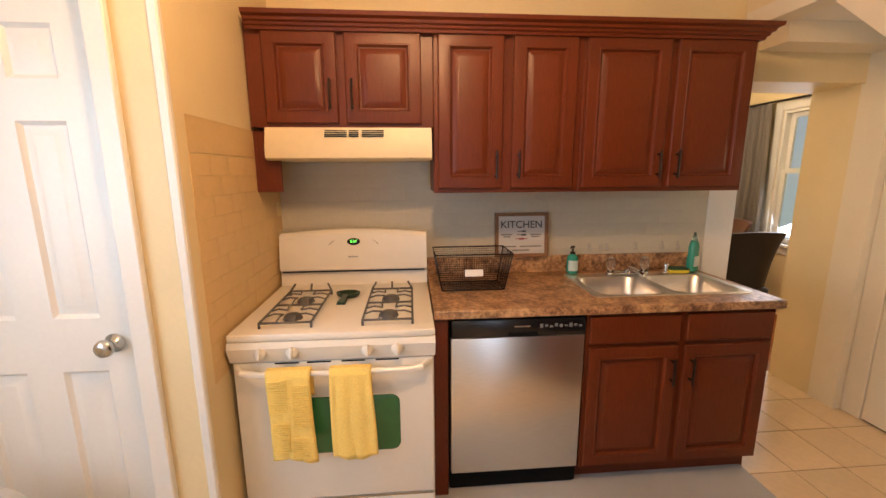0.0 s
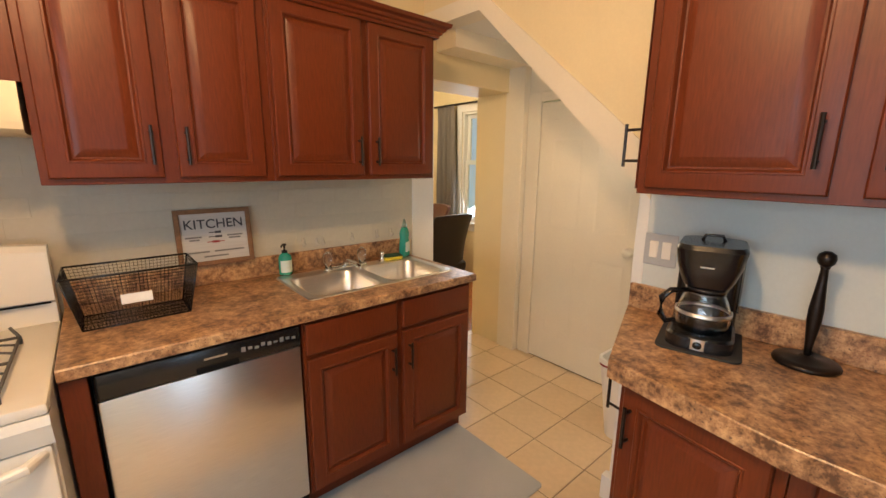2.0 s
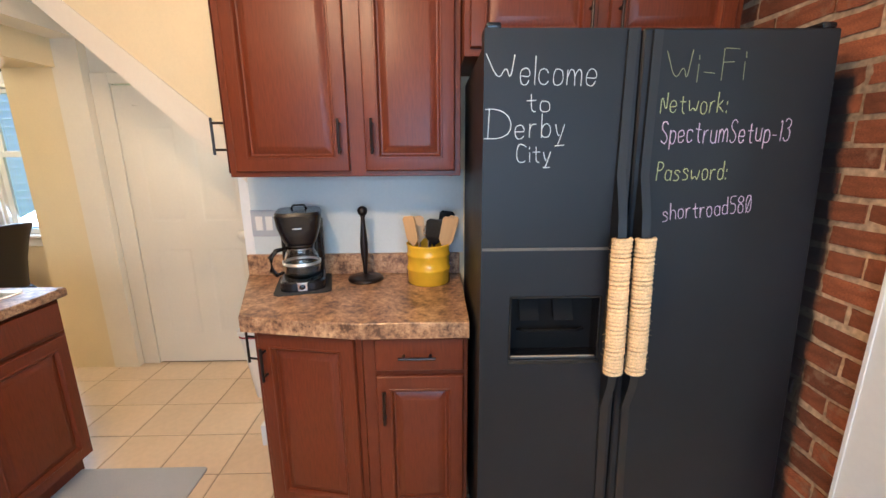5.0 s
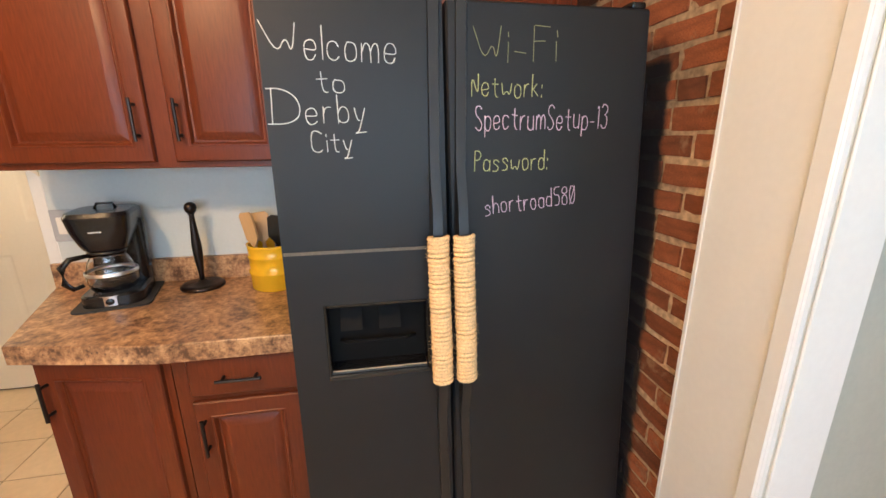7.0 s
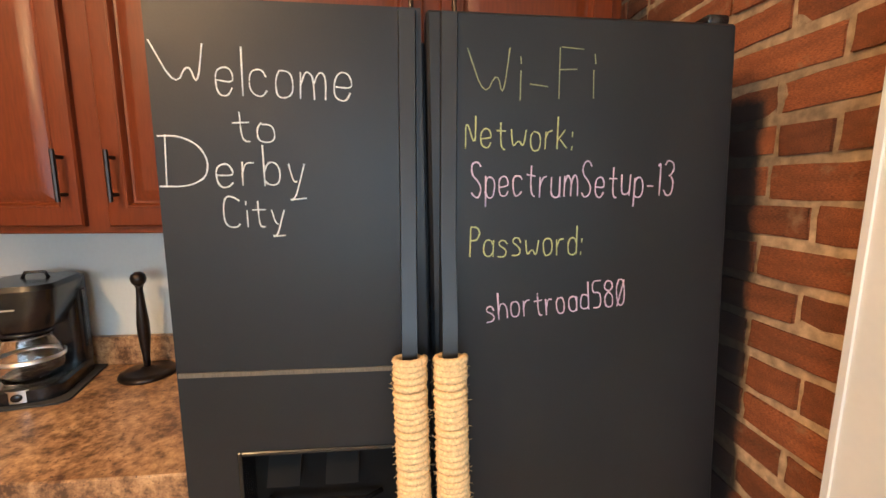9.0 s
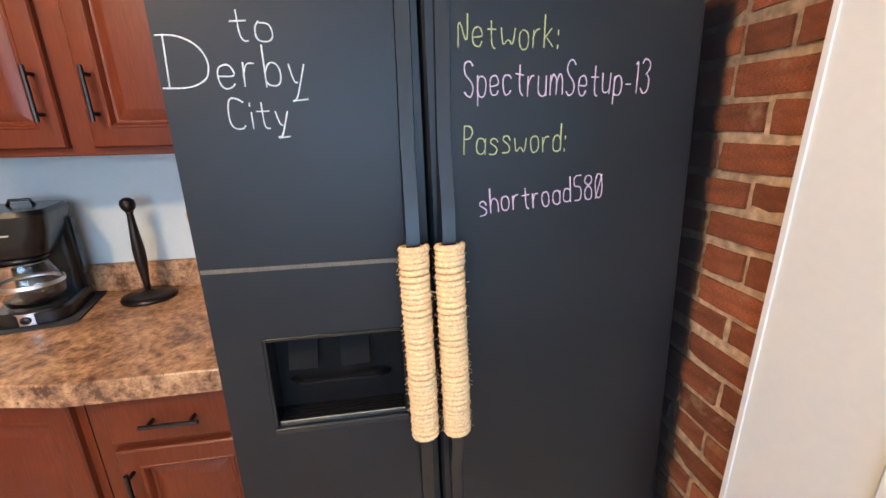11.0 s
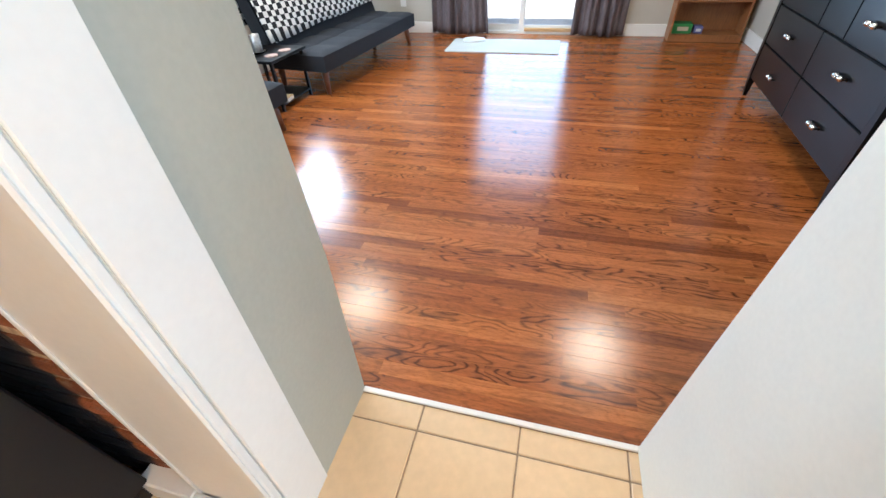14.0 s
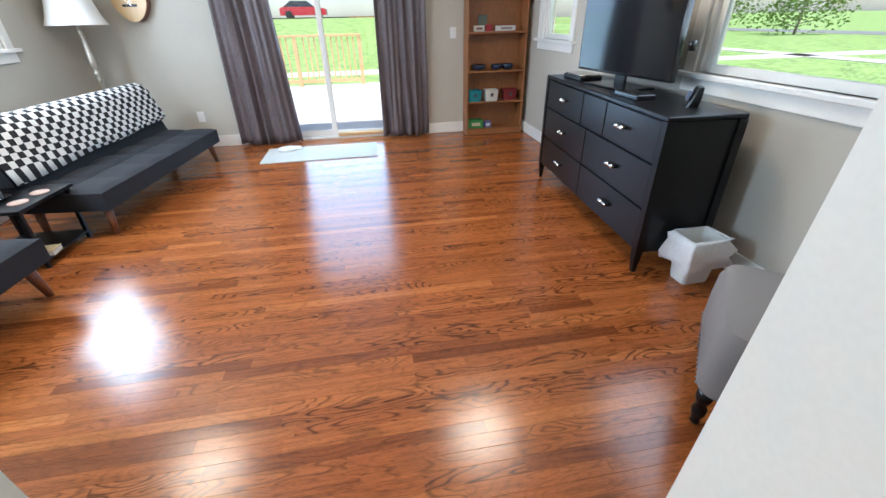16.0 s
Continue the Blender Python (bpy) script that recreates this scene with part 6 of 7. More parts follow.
fabric_bin("teal fabric storage bin with a dark pull", (0.02, 0.19, 0.23), -1.02, 0.405)
fabric_bin("white fabric storage bin with a dark pull", (0.55, 0.53, 0.48), -1.235, 0.405)
fabric_bin("dark red fabric storage bin", (0.16, 0.012, 0.014), -1.48, 0.405)
small_box("game_box", "green cardboard game box", "box", (0.03, 0.20, 0.05), -1.03, 0.075, 0.20, 0.14, 0.10, stripe=(0.5, 0.42, 0.3))
small_box("game_box", "small blue and white card box", "box", (0.12, 0.13, 0.30), -1.20, 0.075, 0.09, 0.10, 0.07, stripe=(0.6, 0.6, 0.6))
small_box("letter_block", "small white wooden word block", "ornament", (0.62, 0.58, 0.5), -1.06, 1.19, 0.13, 0.05, 0.06, stripe=(0.2, 0.1, 0.1))
small_box("red_block", "small dark red ornament", "ornament", (0.30, 0.02, 0.03), -1.18, 1.19, 0.07, 0.05, 0.07)
small_box("letter_block", "long white wooden word block", "ornament", (0.62, 0.60, 0.56), -1.39, 1.19, 0.24, 0.04, 0.055, stripe=(0.25, 0.2, 0.2))
small_box("picture_card", "greenish picture card standing behind the ornaments", "picture", (0.14, 0.16, 0.13), -1.13, 1.19, 0.11, 0.012, 0.17, y=BY0 + 0.03)
for x, r in ((-1.07, 0.085), (-1.30, 0.07), (-1.44, 0.075)):
    bw = thing("bowl", "dark blue bowl on the bookcase shelf", "bowl", pose(x, BY1 - 0.10, 0.7655), "bowls on the bookcase")
    part("dish", lathe([(r * 0.5, 0), (r * 0.85, 0.02), (r, 0.06), (r * 0.96, 0.062), (r * 0.8, 0.025), (r * 0.3, 0.012)], 24), surface("navy_glaze", (0.012, 0.022, 0.05), 0.3, grain=0.1, scale=40), bw)

# dresser, built along its own x from its near front foot
dz = thing("dresser", "black lacquered six-drawer dresser with silver pulls", "dresser", pose(-1.115, -2.912, 0, 0, 0, -93.4))
DL, DD, DT = 1.74, -0.43, 0.90
part("case", boxes((0.012, DL - 0.012, DD + 0.004, -0.024, 0.13, 0.875), bevel=0.003), EBONY, dz)
part("top", boxes((0, DL, DD, 0.0, 0.875, DT), bevel=0.005), EBONY, dz)
for x in (0.0, DL - 0.045):
    for y in (-0.045, DD):
        part("leg", recess(loft(bmesh.new(), [[(x + a, y + a, z), (x + 0.045 - a, y + a, z), (x + 0.045 - a, y + 0.045 - a, z), (x + a, y + 0.045 - a, z)] for a, z in ((0.011, 0), (0.0, 0.13), (0.0, 0.874))], True, True)), EBONY, dz)
for x0, x1, z0, z1, hx in ((0.05, 0.63, 0.65, 0.867, 0.41), (0.64, 0.98, 0.65, 0.867, None), (0.99, 1.69, 0.65, 0.867, 1.30), (0.05, 0.87, 0.397, 0.64, 0.44), (0.88, 1.69, 0.397, 0.64, 1.27), (0.05, 0.87, 0.145, 0.387, 0.44), (0.88, 1.69, 0.145, 0.387, 1.265)):
    dr = part("drawer", box(bmesh.new(), x0, x1, -0.023, -0.004, z0, z1, 0.003), EBONY, dz)
    if hx is None:
        continue
    zc = (z0 + z1) / 2 + 0.005
    pl = part("drawer_pull", tube([(hx - 0.055, -0.003, zc), (hx - 0.045, 0.018, zc), (hx + 0.045, 0.018, zc), (hx + 0.055, -0.003, zc)], 0.006, 8), EBONY, dr)
    for dx in (-0.027, 0.027):
        part("pull_bead", tube([(hx + dx - 0.023, 0.02, zc), (hx + dx - 0.019, 0.02, zc), (hx + dx, 0.02, zc), (hx + dx + 0.019, 0.02, zc), (hx + dx + 0.023, 0.02, zc)], [0.007, 0.0125, 0.0145, 0.0125, 0.007], 12), CHROME, pl, "bright silver bead")
DM = dz.matrix_world.copy()


def on_dresser(x, y, turn=0.0):
    return DM @ pose(x, y, DT + 0.0005, 0, 0, turn)


tv = thing("television", "black flat-screen television on a low stand", "television", on_dresser(0.97, -0.23, 12))
part("panel", box(bmesh.new(), -0.46, 0.46, -0.025, 0.012, 0.075, 0.62, 0.006), BLACK_PLASTIC, tv)
part("screen", boxes((-0.448, 0.448, 0.0122, 0.0138, 0.092, 0.608)), SCREEN, tv, "glossy dark screen")
part("stand_neck", boxes((-0.05, 0.05, -0.03, -0.005, 0.012, 0.10), bevel=0.004), BLACK_PLASTIC, tv)
part("stand_foot", box(bmesh.new(), -0.22, 0.22, -0.12, 0.12, 0, 0.014, 0.005), BLACK_PLASTIC, tv)
part("mount_knob", lathe([(0.02, 0), (0.02, 0.05), (0.014, 0.055)], 14, (-0.50, -0.04, 0.25)), BLACK_PLASTIC, tv)
cb = thing("cable_box", "flat silver and black cable box", "cable box", on_dresser(1.40, -0.16, 4))
part("shell", box(bmesh.new(), -0.14, 0.14, -0.09, 0.09, 0, 0.035, 0.004), BLACK_PLASTIC, cb)
part("lid", box(bmesh.new(), -0.13, 0.13, -0.08, 0.08, 0.0352, 0.045, 0.003), NICKEL, cb)
dv = thing("disc_player", "slim black player under the television", "player", on_dresser(0.55, -0.12, 4))
part("shell", box(bmesh.new(), -0.12, 0.12, -0.06, 0.06, 0, 0.03, 0.004), BLACK_PLASTIC, dv)
ck = thing("clock", "small black digital desk clock", "clock", on_dresser(0.22, -0.26, -25))
part("case", recess(loft(bmesh.new(), [rounded(0.09, 0.06, 0.015, 4, 0, 0, 0), rounded(0.10, 0.05, 0.015, 4, 0, -0.012, 0.05), rounded(0.085, 0.03, 0.012, 4, 0, -0.022, 0.10)], True, True)), BLACK_PLASTIC, ck)
fc = part("clock_face", boxes((-0.035, 0.035, 0, 0.001, -0.024, 0.024)), surface("blue_grey_face", (0.10, 0.12, 0.2), 0.2), ck, "bluish dial")
fc.matrix_local = pose(0, 0.022, 0.055, 20, 0, 0)

wb = thing("waste_basket", "small white plastic waste basket with a thin white liner", "waste basket", pose(-1.405, -2.80, 0, 0, 0, 3) @ Matrix.Diagonal((0.80, 0.75, 1.0, 1)))
part("tub", recess(loft(bmesh.new(), [rounded(w, d, 0.03, 5, 0, 0, z) for w, d, z in ((0.20, 0.155, 0), (0.205, 0.16, 0.005), (0.27, 0.215, 0.275), (0.262, 0.207, 0.275), (0.197, 0.152, 0.012))], True, True)), WHITE_PLASTIC, wb)
bm = bmesh.new()
rings = []
for k, (w, d, z) in enumerate(((0.255, 0.20, 0.18), (0.262, 0.207, 0.277), (0.285, 0.23, 0.290), (0.305, 0.25, 0.272), (0.335, 0.275, 0.22), (0.345, 0.285, 0.175), (0.34, 0.28, 0.135), (0.30, 0.245, 0.12))):
    ring = []
    for i, p in enumerate(rounded(w, d, 0.018, 9, 0, 0, z)):
        q = Vector(p)
        q += Vector((p[0], p[1], 0)).normalized() * 0.045 * noise.noise(Vector((p[0] * 26, p[1] * 26, k * 0.8))) * (k > 1)
        q.z += 0.05 * noise.noise(Vector((p[0] * 15, p[1] * 15, 4.0 + k))) * (k > 3)
        ring.append(q)
    rings.append(ring)
part("liner", loft(bm, rings, False, False), surface("thin_liner_film", (0.72, 0.73, 0.75), 0.28, grain=0.06, scale=38, bump=1.2), wb, "crinkled thin white liner")

# grey chair with turned legs, seen from its corner
ch = thing("upholstered_chair", "grey linen chair with nailhead trim and black turned legs", "chair", pose(-0.735, -1.945, 0, 0, 0, 180 + math.degrees(math.atan2(0.365, 0.325))))
part("seat", recess(loft(bmesh.new(), [rounded(0.56 - k, 0.56 - k, 0.07, 6, 0.25, -0.27, z) for k, z in ((0.01, 0.17), (0.0, 0.18), (0.0, 0.30), (0.01, 0.40), (0.04, 0.44), (0.12, 0.46))], True, True)), GREY_LINEN, ch)
part("backrest", recess(loft(bmesh.new(), [[(x, y - 0.55, z) for x, y, z in ((-0.02, -0.04, z0), (0.52, -0.04, z0), (0.52, 0.07 - k, z0), (-0.02, 0.07 - k, z0))] for z0, k in ((0.30, 0), (0.8, 0.03), (0.86, 0.06))], True, True)), GREY_LINEN, ch)
for x in (0.02, 0.48):
    for y in (-0.03, -0.50):
        lg = part("leg", lathe([(0.014, 0), (0.018, 0.012), (0.013, 0.022), (0.024, 0.05), (0.026, 0.075), (0.016, 0.10), (0.024, 0.115), (0.028, 0.13), (0.028, 0.172)], 16), EBONY, ch, "black turned leg")
        lg.location = (x, y, 0)
bm = bmesh.new()
for i in range(18):
    bmesh.ops.create_icosphere(bm, subdivisions=1, radius=0.0055, matrix=Matrix.Translation((0.02 + i * 0.027, 0.012, 0.185)))
part("nailheads", bm, NICKEL, ch, "silver nailhead row")


# futons
def futon():
    root = thing("futon", "charcoal tufted sofa bed with tapered walnut legs", "sofa bed", None, "matching sofa beds")
    L = 1.86
    bm = bmesh.new()
    nu, nv = 62, 20
    for side in (0, 1):
        grid = []
        for i in range(nu + 1):
            row = []
            for j in range(nv + 1):
                u, v = i / nu, j / nv
                x, y = -0.06 + u * L, -0.09 + v * 0.60
                ex = min(u, 1 - u) * L
                ey = min(v, 1 - v) * 0.60
                edge = min(1, min(ex, ey) / 0.03)
                tuft = abs(math.sin(u * math.pi * 6)) ** 0.35 * abs(math.sin((v * 2) * math.pi)) ** 0.35
                z = 0.362 - 0.028 * (1 - edge) ** 2 - 0.026 * (1 - tuft) * edge if side else 0.205
                row.append(bm.verts.new((x, y, z)))
            grid.append(row)
        for i in range(nu):
            for j in range(nv):
                bm.faces.new((grid[i][j], grid[i + 1][j], grid[i + 1][j + 1], grid[i][j + 1]))
        if side == 0:
            low = grid
        else:
            rim = lambda g: [g[i][0] for i in range(nu + 1)] + [g[nu][j] for j in range(1, nv + 1)] + [g[i][nv] for i in range(nu - 1, -1, -1)] + [g[0][j] for j in range(nv - 1, 0, -1)]
            a, b = rim(low), rim(grid)
            for k in range(len(a)):
                bm.faces.new((a[k], a[(k + 1) % len(a)], b[(k + 1) % len(a)], b[k]))
    part("seat", recess(bm), CHARCOAL, root)
    part("backrest", recess(loft(bmesh.new(), [[(x, y, z) for y, z in ((0.40, 0.30), (0.42, 0.36), (0.545, 0.74), (0.57, 0.775), (0.63, 0.775), (0.67, 0.74), (0.55, 0.30))] for x in (-0.06, -0.05, L - 0.07, L - 0.06)], True, True)), CHARCOAL, root)
    for x, y, sx in ((0.03, -0.03, -1), (L - 0.15, -0.03, 1), (0.03, 0.45, -1), (L - 0.15, 0.45, 1)):
        part("leg", tube([(x, y + 0.02, 0.21), (x + sx * 0.03, y, 0.0)], [0.034, 0.018], 12), WALNUT, root, "tapered walnut leg")
    return root


f1 = futon()
f1.matrix_world = pose(2.26, -4.157, 0, 0, 0, -96.7)
copy_thing(f1, pose(2.35, -1.63, 0, 0, 0, -93.5))
# checked throw over the back of the far futon
bm = bmesh.new()
uvl = bm.loops.layers.uv.new("UVMap")
path = [(0.412, 0.44), (0.428, 0.50), (0.452, 0.57), (0.476, 0.65), (0.505, 0.74), (0.54, 0.79), (0.585, 0.806), (0.635, 0.80), (0.688, 0.76), (0.70, 0.66), (0.67, 0.54)]
lens = [0.0]
for a, b in zip(path, path[1:]):
    lens.append(lens[-1] + math.dist(a, b))
nu = 60
grid = []
for i in range(nu + 1):
    u = i / nu
    row = []
    for k, (y, z) in enumerate(path):
        s = 0.018 * noise.noise(Vector((u * 9, k * 0.5, 1.0))) + 0.006 * math.sin(u * 40)
        hem = (0.02 * noise.noise(Vector((u * 4, 2.0, 0))) + 0.06 * (u - 0.5)) if k == 0 else 0
        row.append((bm.verts.new((-0.075 + u * 1.895, y - abs(s) * (k < 5) + 0.35 * hem, z + abs(s) * 0.3 + hem)), u * 1.895, lens[k] - (hem if k == 0 else 0)))
    grid.append(row)
for i in range(nu):
    for k in range(len(path) - 1):
        quad = (grid[i][k], grid[i + 1][k], grid[i + 1][k + 1], grid[i][k + 1])
        f = bm.faces.new([q[0] for q in quad])
        for lp, q in zip(f.loops, quad):
            lp[uvl].uv = (q[1], q[2])
thr = thing("throw_blanket", "black and white checked fleece throw over the futon back", "blanket", f1.matrix_world.copy())
ob = part("fleece", bm, CHECK, thr)
mod = ob.modifiers.new("thick", "SOLIDIFY")
mod.thickness, mod.offset = 0.012, 1

# side table with its shelf
tb = thing("side_table", "small black metal side table with a lower shelf", "side table", pose(2.41, -3.70, 0, 0, 0, -92))
TL, TDp, TH = 0.47, 0.46, 0.40
part("tabletop", boxes((-0.02, TL, -0.02, TDp, TH - 0.022, TH), bevel=0.003), EBONY, tb)
part("shelf", boxes((0.0, TL - 0.02, 0.0, TDp - 0.02, 0.045, 0.06), bevel=0.002), EBONY, tb)
for x in (0.0, TL - 0.045):
    for y in (0.0, TDp - 0.045):
        part("leg", boxes((x, x + 0.025, y, y + 0.025, 0, TH - 0.022), bevel=0.002), EBONY, tb)
TM = tb.matrix_world.copy()
for x, y in ((0.13, 0.08), (0.30, 0.07)):
    co = thing("coaster", "round pinkish stone coaster on the side table", "coaster", TM @ pose(x, y, TH + 0.0005), "coasters on the side table")
    part("disc", lathe([(0.05, 0), (0.052, 0.003), (0.05, 0.007)], 26), surface("pink_stone", (0.48, 0.33, 0.27), 0.6, grain=0.15, scale=60), co)
tray = thing("glass_tray", "clear glass dish holding two silver candle holders", "glass dish", TM @ pose(0.20, 0.26, TH + 0.0005))
part("dish", lathe([(0.06, 0), (0.075, 0.004), (0.08, 0.016), (0.076, 0.016), (0.07, 0.007)], 26), GLASS, tray)
for k, (x, y, h) in enumerate(((0.24, 0.24, 0.13), (0.30, 0.34, 0.11))):
    cd = thing("candle_holder", "silver cylindrical candle holder", "candle holder", TM @ pose(x - 0.05 * (k == 0), y, TH + (0.012 if k == 0 else 0.0005)), "candle holders on the side table")
    part("cylinder", lathe([(0.036, 0), (0.038, 0.004), (0.038, h), (0.034, h), (0.033, 0.02)], 20), surface("mercury_glass", (0.35, 0.34, 0.33), 0.3, metal=0.6, grain=0.25, scale=60), cd)
bk2 = thing("book", "cream paperback lying on the side table's shelf", "book", TM @ pose(0.10, 0.06, 0.0605, 0, 0, 8))
part("pages", boxes((-0.05, 0.05, -0.07, 0.07, 0.002, 0.03)), PAPER, bk2)
part("cover", boxes((-0.053, 0.053, -0.073, 0.072, 0.0, 0.002), (-0.053, 0.053, -0.073, 0.072, 0.03, 0.033), (-0.053, 0.053, 0.0705, 0.0735, 0.0, 0.033)), surface("tan_cover", (0.55, 0.40, 0.22), 0.5, grain=0.05, scale=40), bk2)

# floor lamp behind the futon
fl = thing("floor_lamp", "silver turned floor lamp with a white bell shade", "floor lamp", pose(2.98, -6.10, 0))
part("base", lathe([(0.14, 0), (0.145, 0.012), (0.12, 0.03), (0.04, 0.05), (0.02, 0.07)], 26), SILVER, fl)
part("stem", lathe([(0.012, 0.07), (0.012, 0.75), (0.016, 0.78), (0.012, 0.80), (0.026, 0.84), (0.031, 0.86), (0.018, 0.88), (0.033, 0.90), (0.035, 0.915), (0.022, 0.935), (0.036, 0.97), (0.041, 1.01), (0.036, 1.06), (0.024, 1.15), (0.018, 1.23), (0.026, 1.27), (0.028, 1.29), (0.014, 1.31), (0.012, 1.42)], 20), SILVER, fl)
part("shade", lathe([(0.25, 1.34), (0.215, 1.42), (0.185, 1.53), (0.165, 1.64), (0.162, 1.64), (0.182, 1.53), (0.212, 1.42), (0.246, 1.34)], 36, cap=False), SHADE, fl, "white fabric bell shade")
gt = thing("guitar", "acoustic guitar with a pale spruce top hung on the wall", "guitar", pose(2.62, LS + 0.06, 1.36))


def guitar_outline(y, k=1.0):
    pts = []
    for i in range(40):
        a = 2 * math.pi * i / 40
        z = 0.245 + 0.245 * math.sin(a)
        t = z / 0.49
        wdt = 0.195 * math.sin(math.pi * min(1, t * 0.9 + 0.06)) ** 0.55 * (1 - 0.27 * t) * (1 - 0.22 * math.exp(-((t - 0.60) / 0.12) ** 2))
        c = math.cos(a)
        pts.append((k * (wdt if c > 0 else -wdt) * min(1, abs(c) ** 0.45 + 0.0), y, z))
    return pts


part("body", recess(loft(bmesh.new(), [guitar_outline(-0.055), guitar_outline(0.038)], True, True)), WALNUT, gt)
top = part("soundboard", recess(loft(bmesh.new(), [guitar_outline(0.0385, 0.985), guitar_outline(0.042, 0.98)], True, True)), SPRUCE, gt)
part("bridge", boxes((-0.07, 0.07, 0.042, 0.052, 0.135, 0.158), bevel=0.003), EBONY, gt)
sh_ = part("sound_hole", lathe([(0.05, 0), (0.048, 0.0015)], 28), DARK_GAP, gt)
sh_.matrix_local = pose(0, 0.0422, 0.30, -90, 0, 0)
part("neck", boxes((-0.027, 0.027, 0.03, 0.052, 0.40, 0.92), bevel=0.004), EBONY, gt)
part("headstock", boxes((-0.036, 0.036, 0.02, 0.04, 0.92, 1.08), bevel=0.004), WALNUT, gt)
part("hanger", boxes((-0.03, 0.03, -0.058, 0.02, 0.925, 0.945)), BRONZE, gt)
for k in range(6):
    part("string", boxes((-0.019 + k * 0.0076 - 0.0005, -0.019 + k * 0.0076 + 0.0005, 0.0535, 0.0545, 0.146, 0.93)), NICKEL, gt)

LAMPGLOW = glow("lit_lamp_glass", (1.0, 0.84, 0.64), 19.0)
for lx, ly in ((2.2, -3.85), (-0.5, -3.76)):
    cl_ = thing("ceiling_light", "round flush ceiling light with lit white glass", "ceiling light", pose(lx, ly, H_L), "living room ceiling lights")
    part("rim", lathe([(0.33, -0.001), (0.33, -0.03), (0.31, -0.035)], 36), WHITE, cl_)
    part("glass_bowl", lathe([(0.308, -0.036), (0.28, -0.065), (0.16, -0.09), (0.02, -0.10)], 36), LAMPGLOW, cl_, "lit frosted glass")

# ---- outdoors ----
gr = boxes((-600, 600, -600, 600, -0.72, -0.70))
tagged(part("ground", gr, GRASS), "bright green lawn", "lawn", "", "structure")
BANK = [(-22.0, -0.69), (-30.0, -0.1), (-38.0, 0.75), (-46.0, 1.50), (-90.0, 1.60)]
tagged(part("grass_bank", recess(loft(bmesh.new(), [[(x, y, z) for y, z in BANK] + [(x, -90.0, -0.71), (x, -22.0, -0.71)] for x in (-18.0, 80.0)], True, True)), GRASS), "green lawn that rises towards the street", "lawn", "", "structure")
tagged(part("road", boxes((-17.5, 80, -52, -46.5, 1.50, 1.535)), ROAD), "pale street above the lawn", "road", "", "structure")
tagged(part("kerb", boxes((-17.5, 80, -46.5, -46.2, 1.44, 1.60)), BRICK), "red brick kerb along the street", "kerb", "", "structure")
tagged(part("pavement", boxes((-80, 80, -21.5, -20, -0.699, -0.66)), DECK), "pale concrete pavement along the street", "pavement", "", "structure")
deck = thing("deck", "sun-bleached timber deck outside the sliding door", "deck", pose(0, 0, 0))
for k in range(41):
    y = LS - 0.16 - k * 0.145
    part("deck_board", boxes((-1.6, 3.4, y - 0.138, y, -0.14, -0.10), bevel=0.003), DECK, deck)
part("deck_frame", boxes((-1.55, 3.35, -12.6, LS - 0.16, -0.69, -0.141)), PINE, deck)
rl = thing("deck_railing", "yellow pine deck railing with square balusters", "railing", pose(0, -12.4, -0.10))
part("top_rail", boxes((0.35, 3.4, -0.06, 0.06, 1.10, 1.15), bevel=0.004), PINE, rl)
part("bottom_rail", boxes((0.40, 3.4, -0.02, 0.02, 0.08, 0.16)), PINE, rl)
for x in (0.38, 1.9, 3.35):
    part("post", boxes((x - 0.045, x + 0.045, -0.045, 0.045, 0, 1.10), bevel=0.004), PINE, rl)
for k in range(22):
    x = 0.53 + k * 0.13
    if abs(x - 1.9) > 0.07:
        part("baluster", boxes((x - 0.018, x + 0.018, -0.018, 0.018, 0.16, 1.10)), PINE, rl)
pot = thing("planter", "blue glazed planter on the deck", "planter", pose(1.75, -8.6, -0.10))
part("pot", lathe([(0.12, 0), (0.17, 0.12), (0.16, 0.28), (0.18, 0.30), (0.16, 0.30), (0.14, 0.26)], 22), surface("blue_glaze", (0.05, 0.16, 0.34), 0.25), pot)
van = thing("parked_car", "red car parked on the far street", "car", pose(5.49, -48.2, 1.536))
RED_PAINT = surface("red_car_paint", (0.42, 0.012, 0.025), 0.25)
part("body", recess(loft(bmesh.new(), [[(x, -0.85, z), (x, 0.85, z), (x, 0.85, 0.25), (x, -0.85, 0.25)] for x, z in ((-2.1, 0.75), (-1.2, 0.92), (1.9, 0.95), (2.15, 0.80))], True, True)), RED_PAINT, van)
part("cabin", recess(loft(bmesh.new(), [[(x, -0.7, z), (x, 0.7, z), (x, 0.78, 0.93), (x, -0.78, 0.93)] for x, z in ((-1.0, 0.95), (-0.4, 1.42), (1.1, 1.45), (1.8, 0.97))], True, True)), surface("car_glass", (0.02, 0.02, 0.025), 0.1), van)
for x in (-1.35, 1.35):
    for y in (-0.8, 0.8):
        wl = part("wheel", lathe([(0.2, -0.1), (0.33, -0.1), (0.33, 0.1), (0.2, 0.1)], 20), BLACK_PLASTIC, van)
        wl.matrix_local = pose(x, y, 0.33, 90, 0, 0)


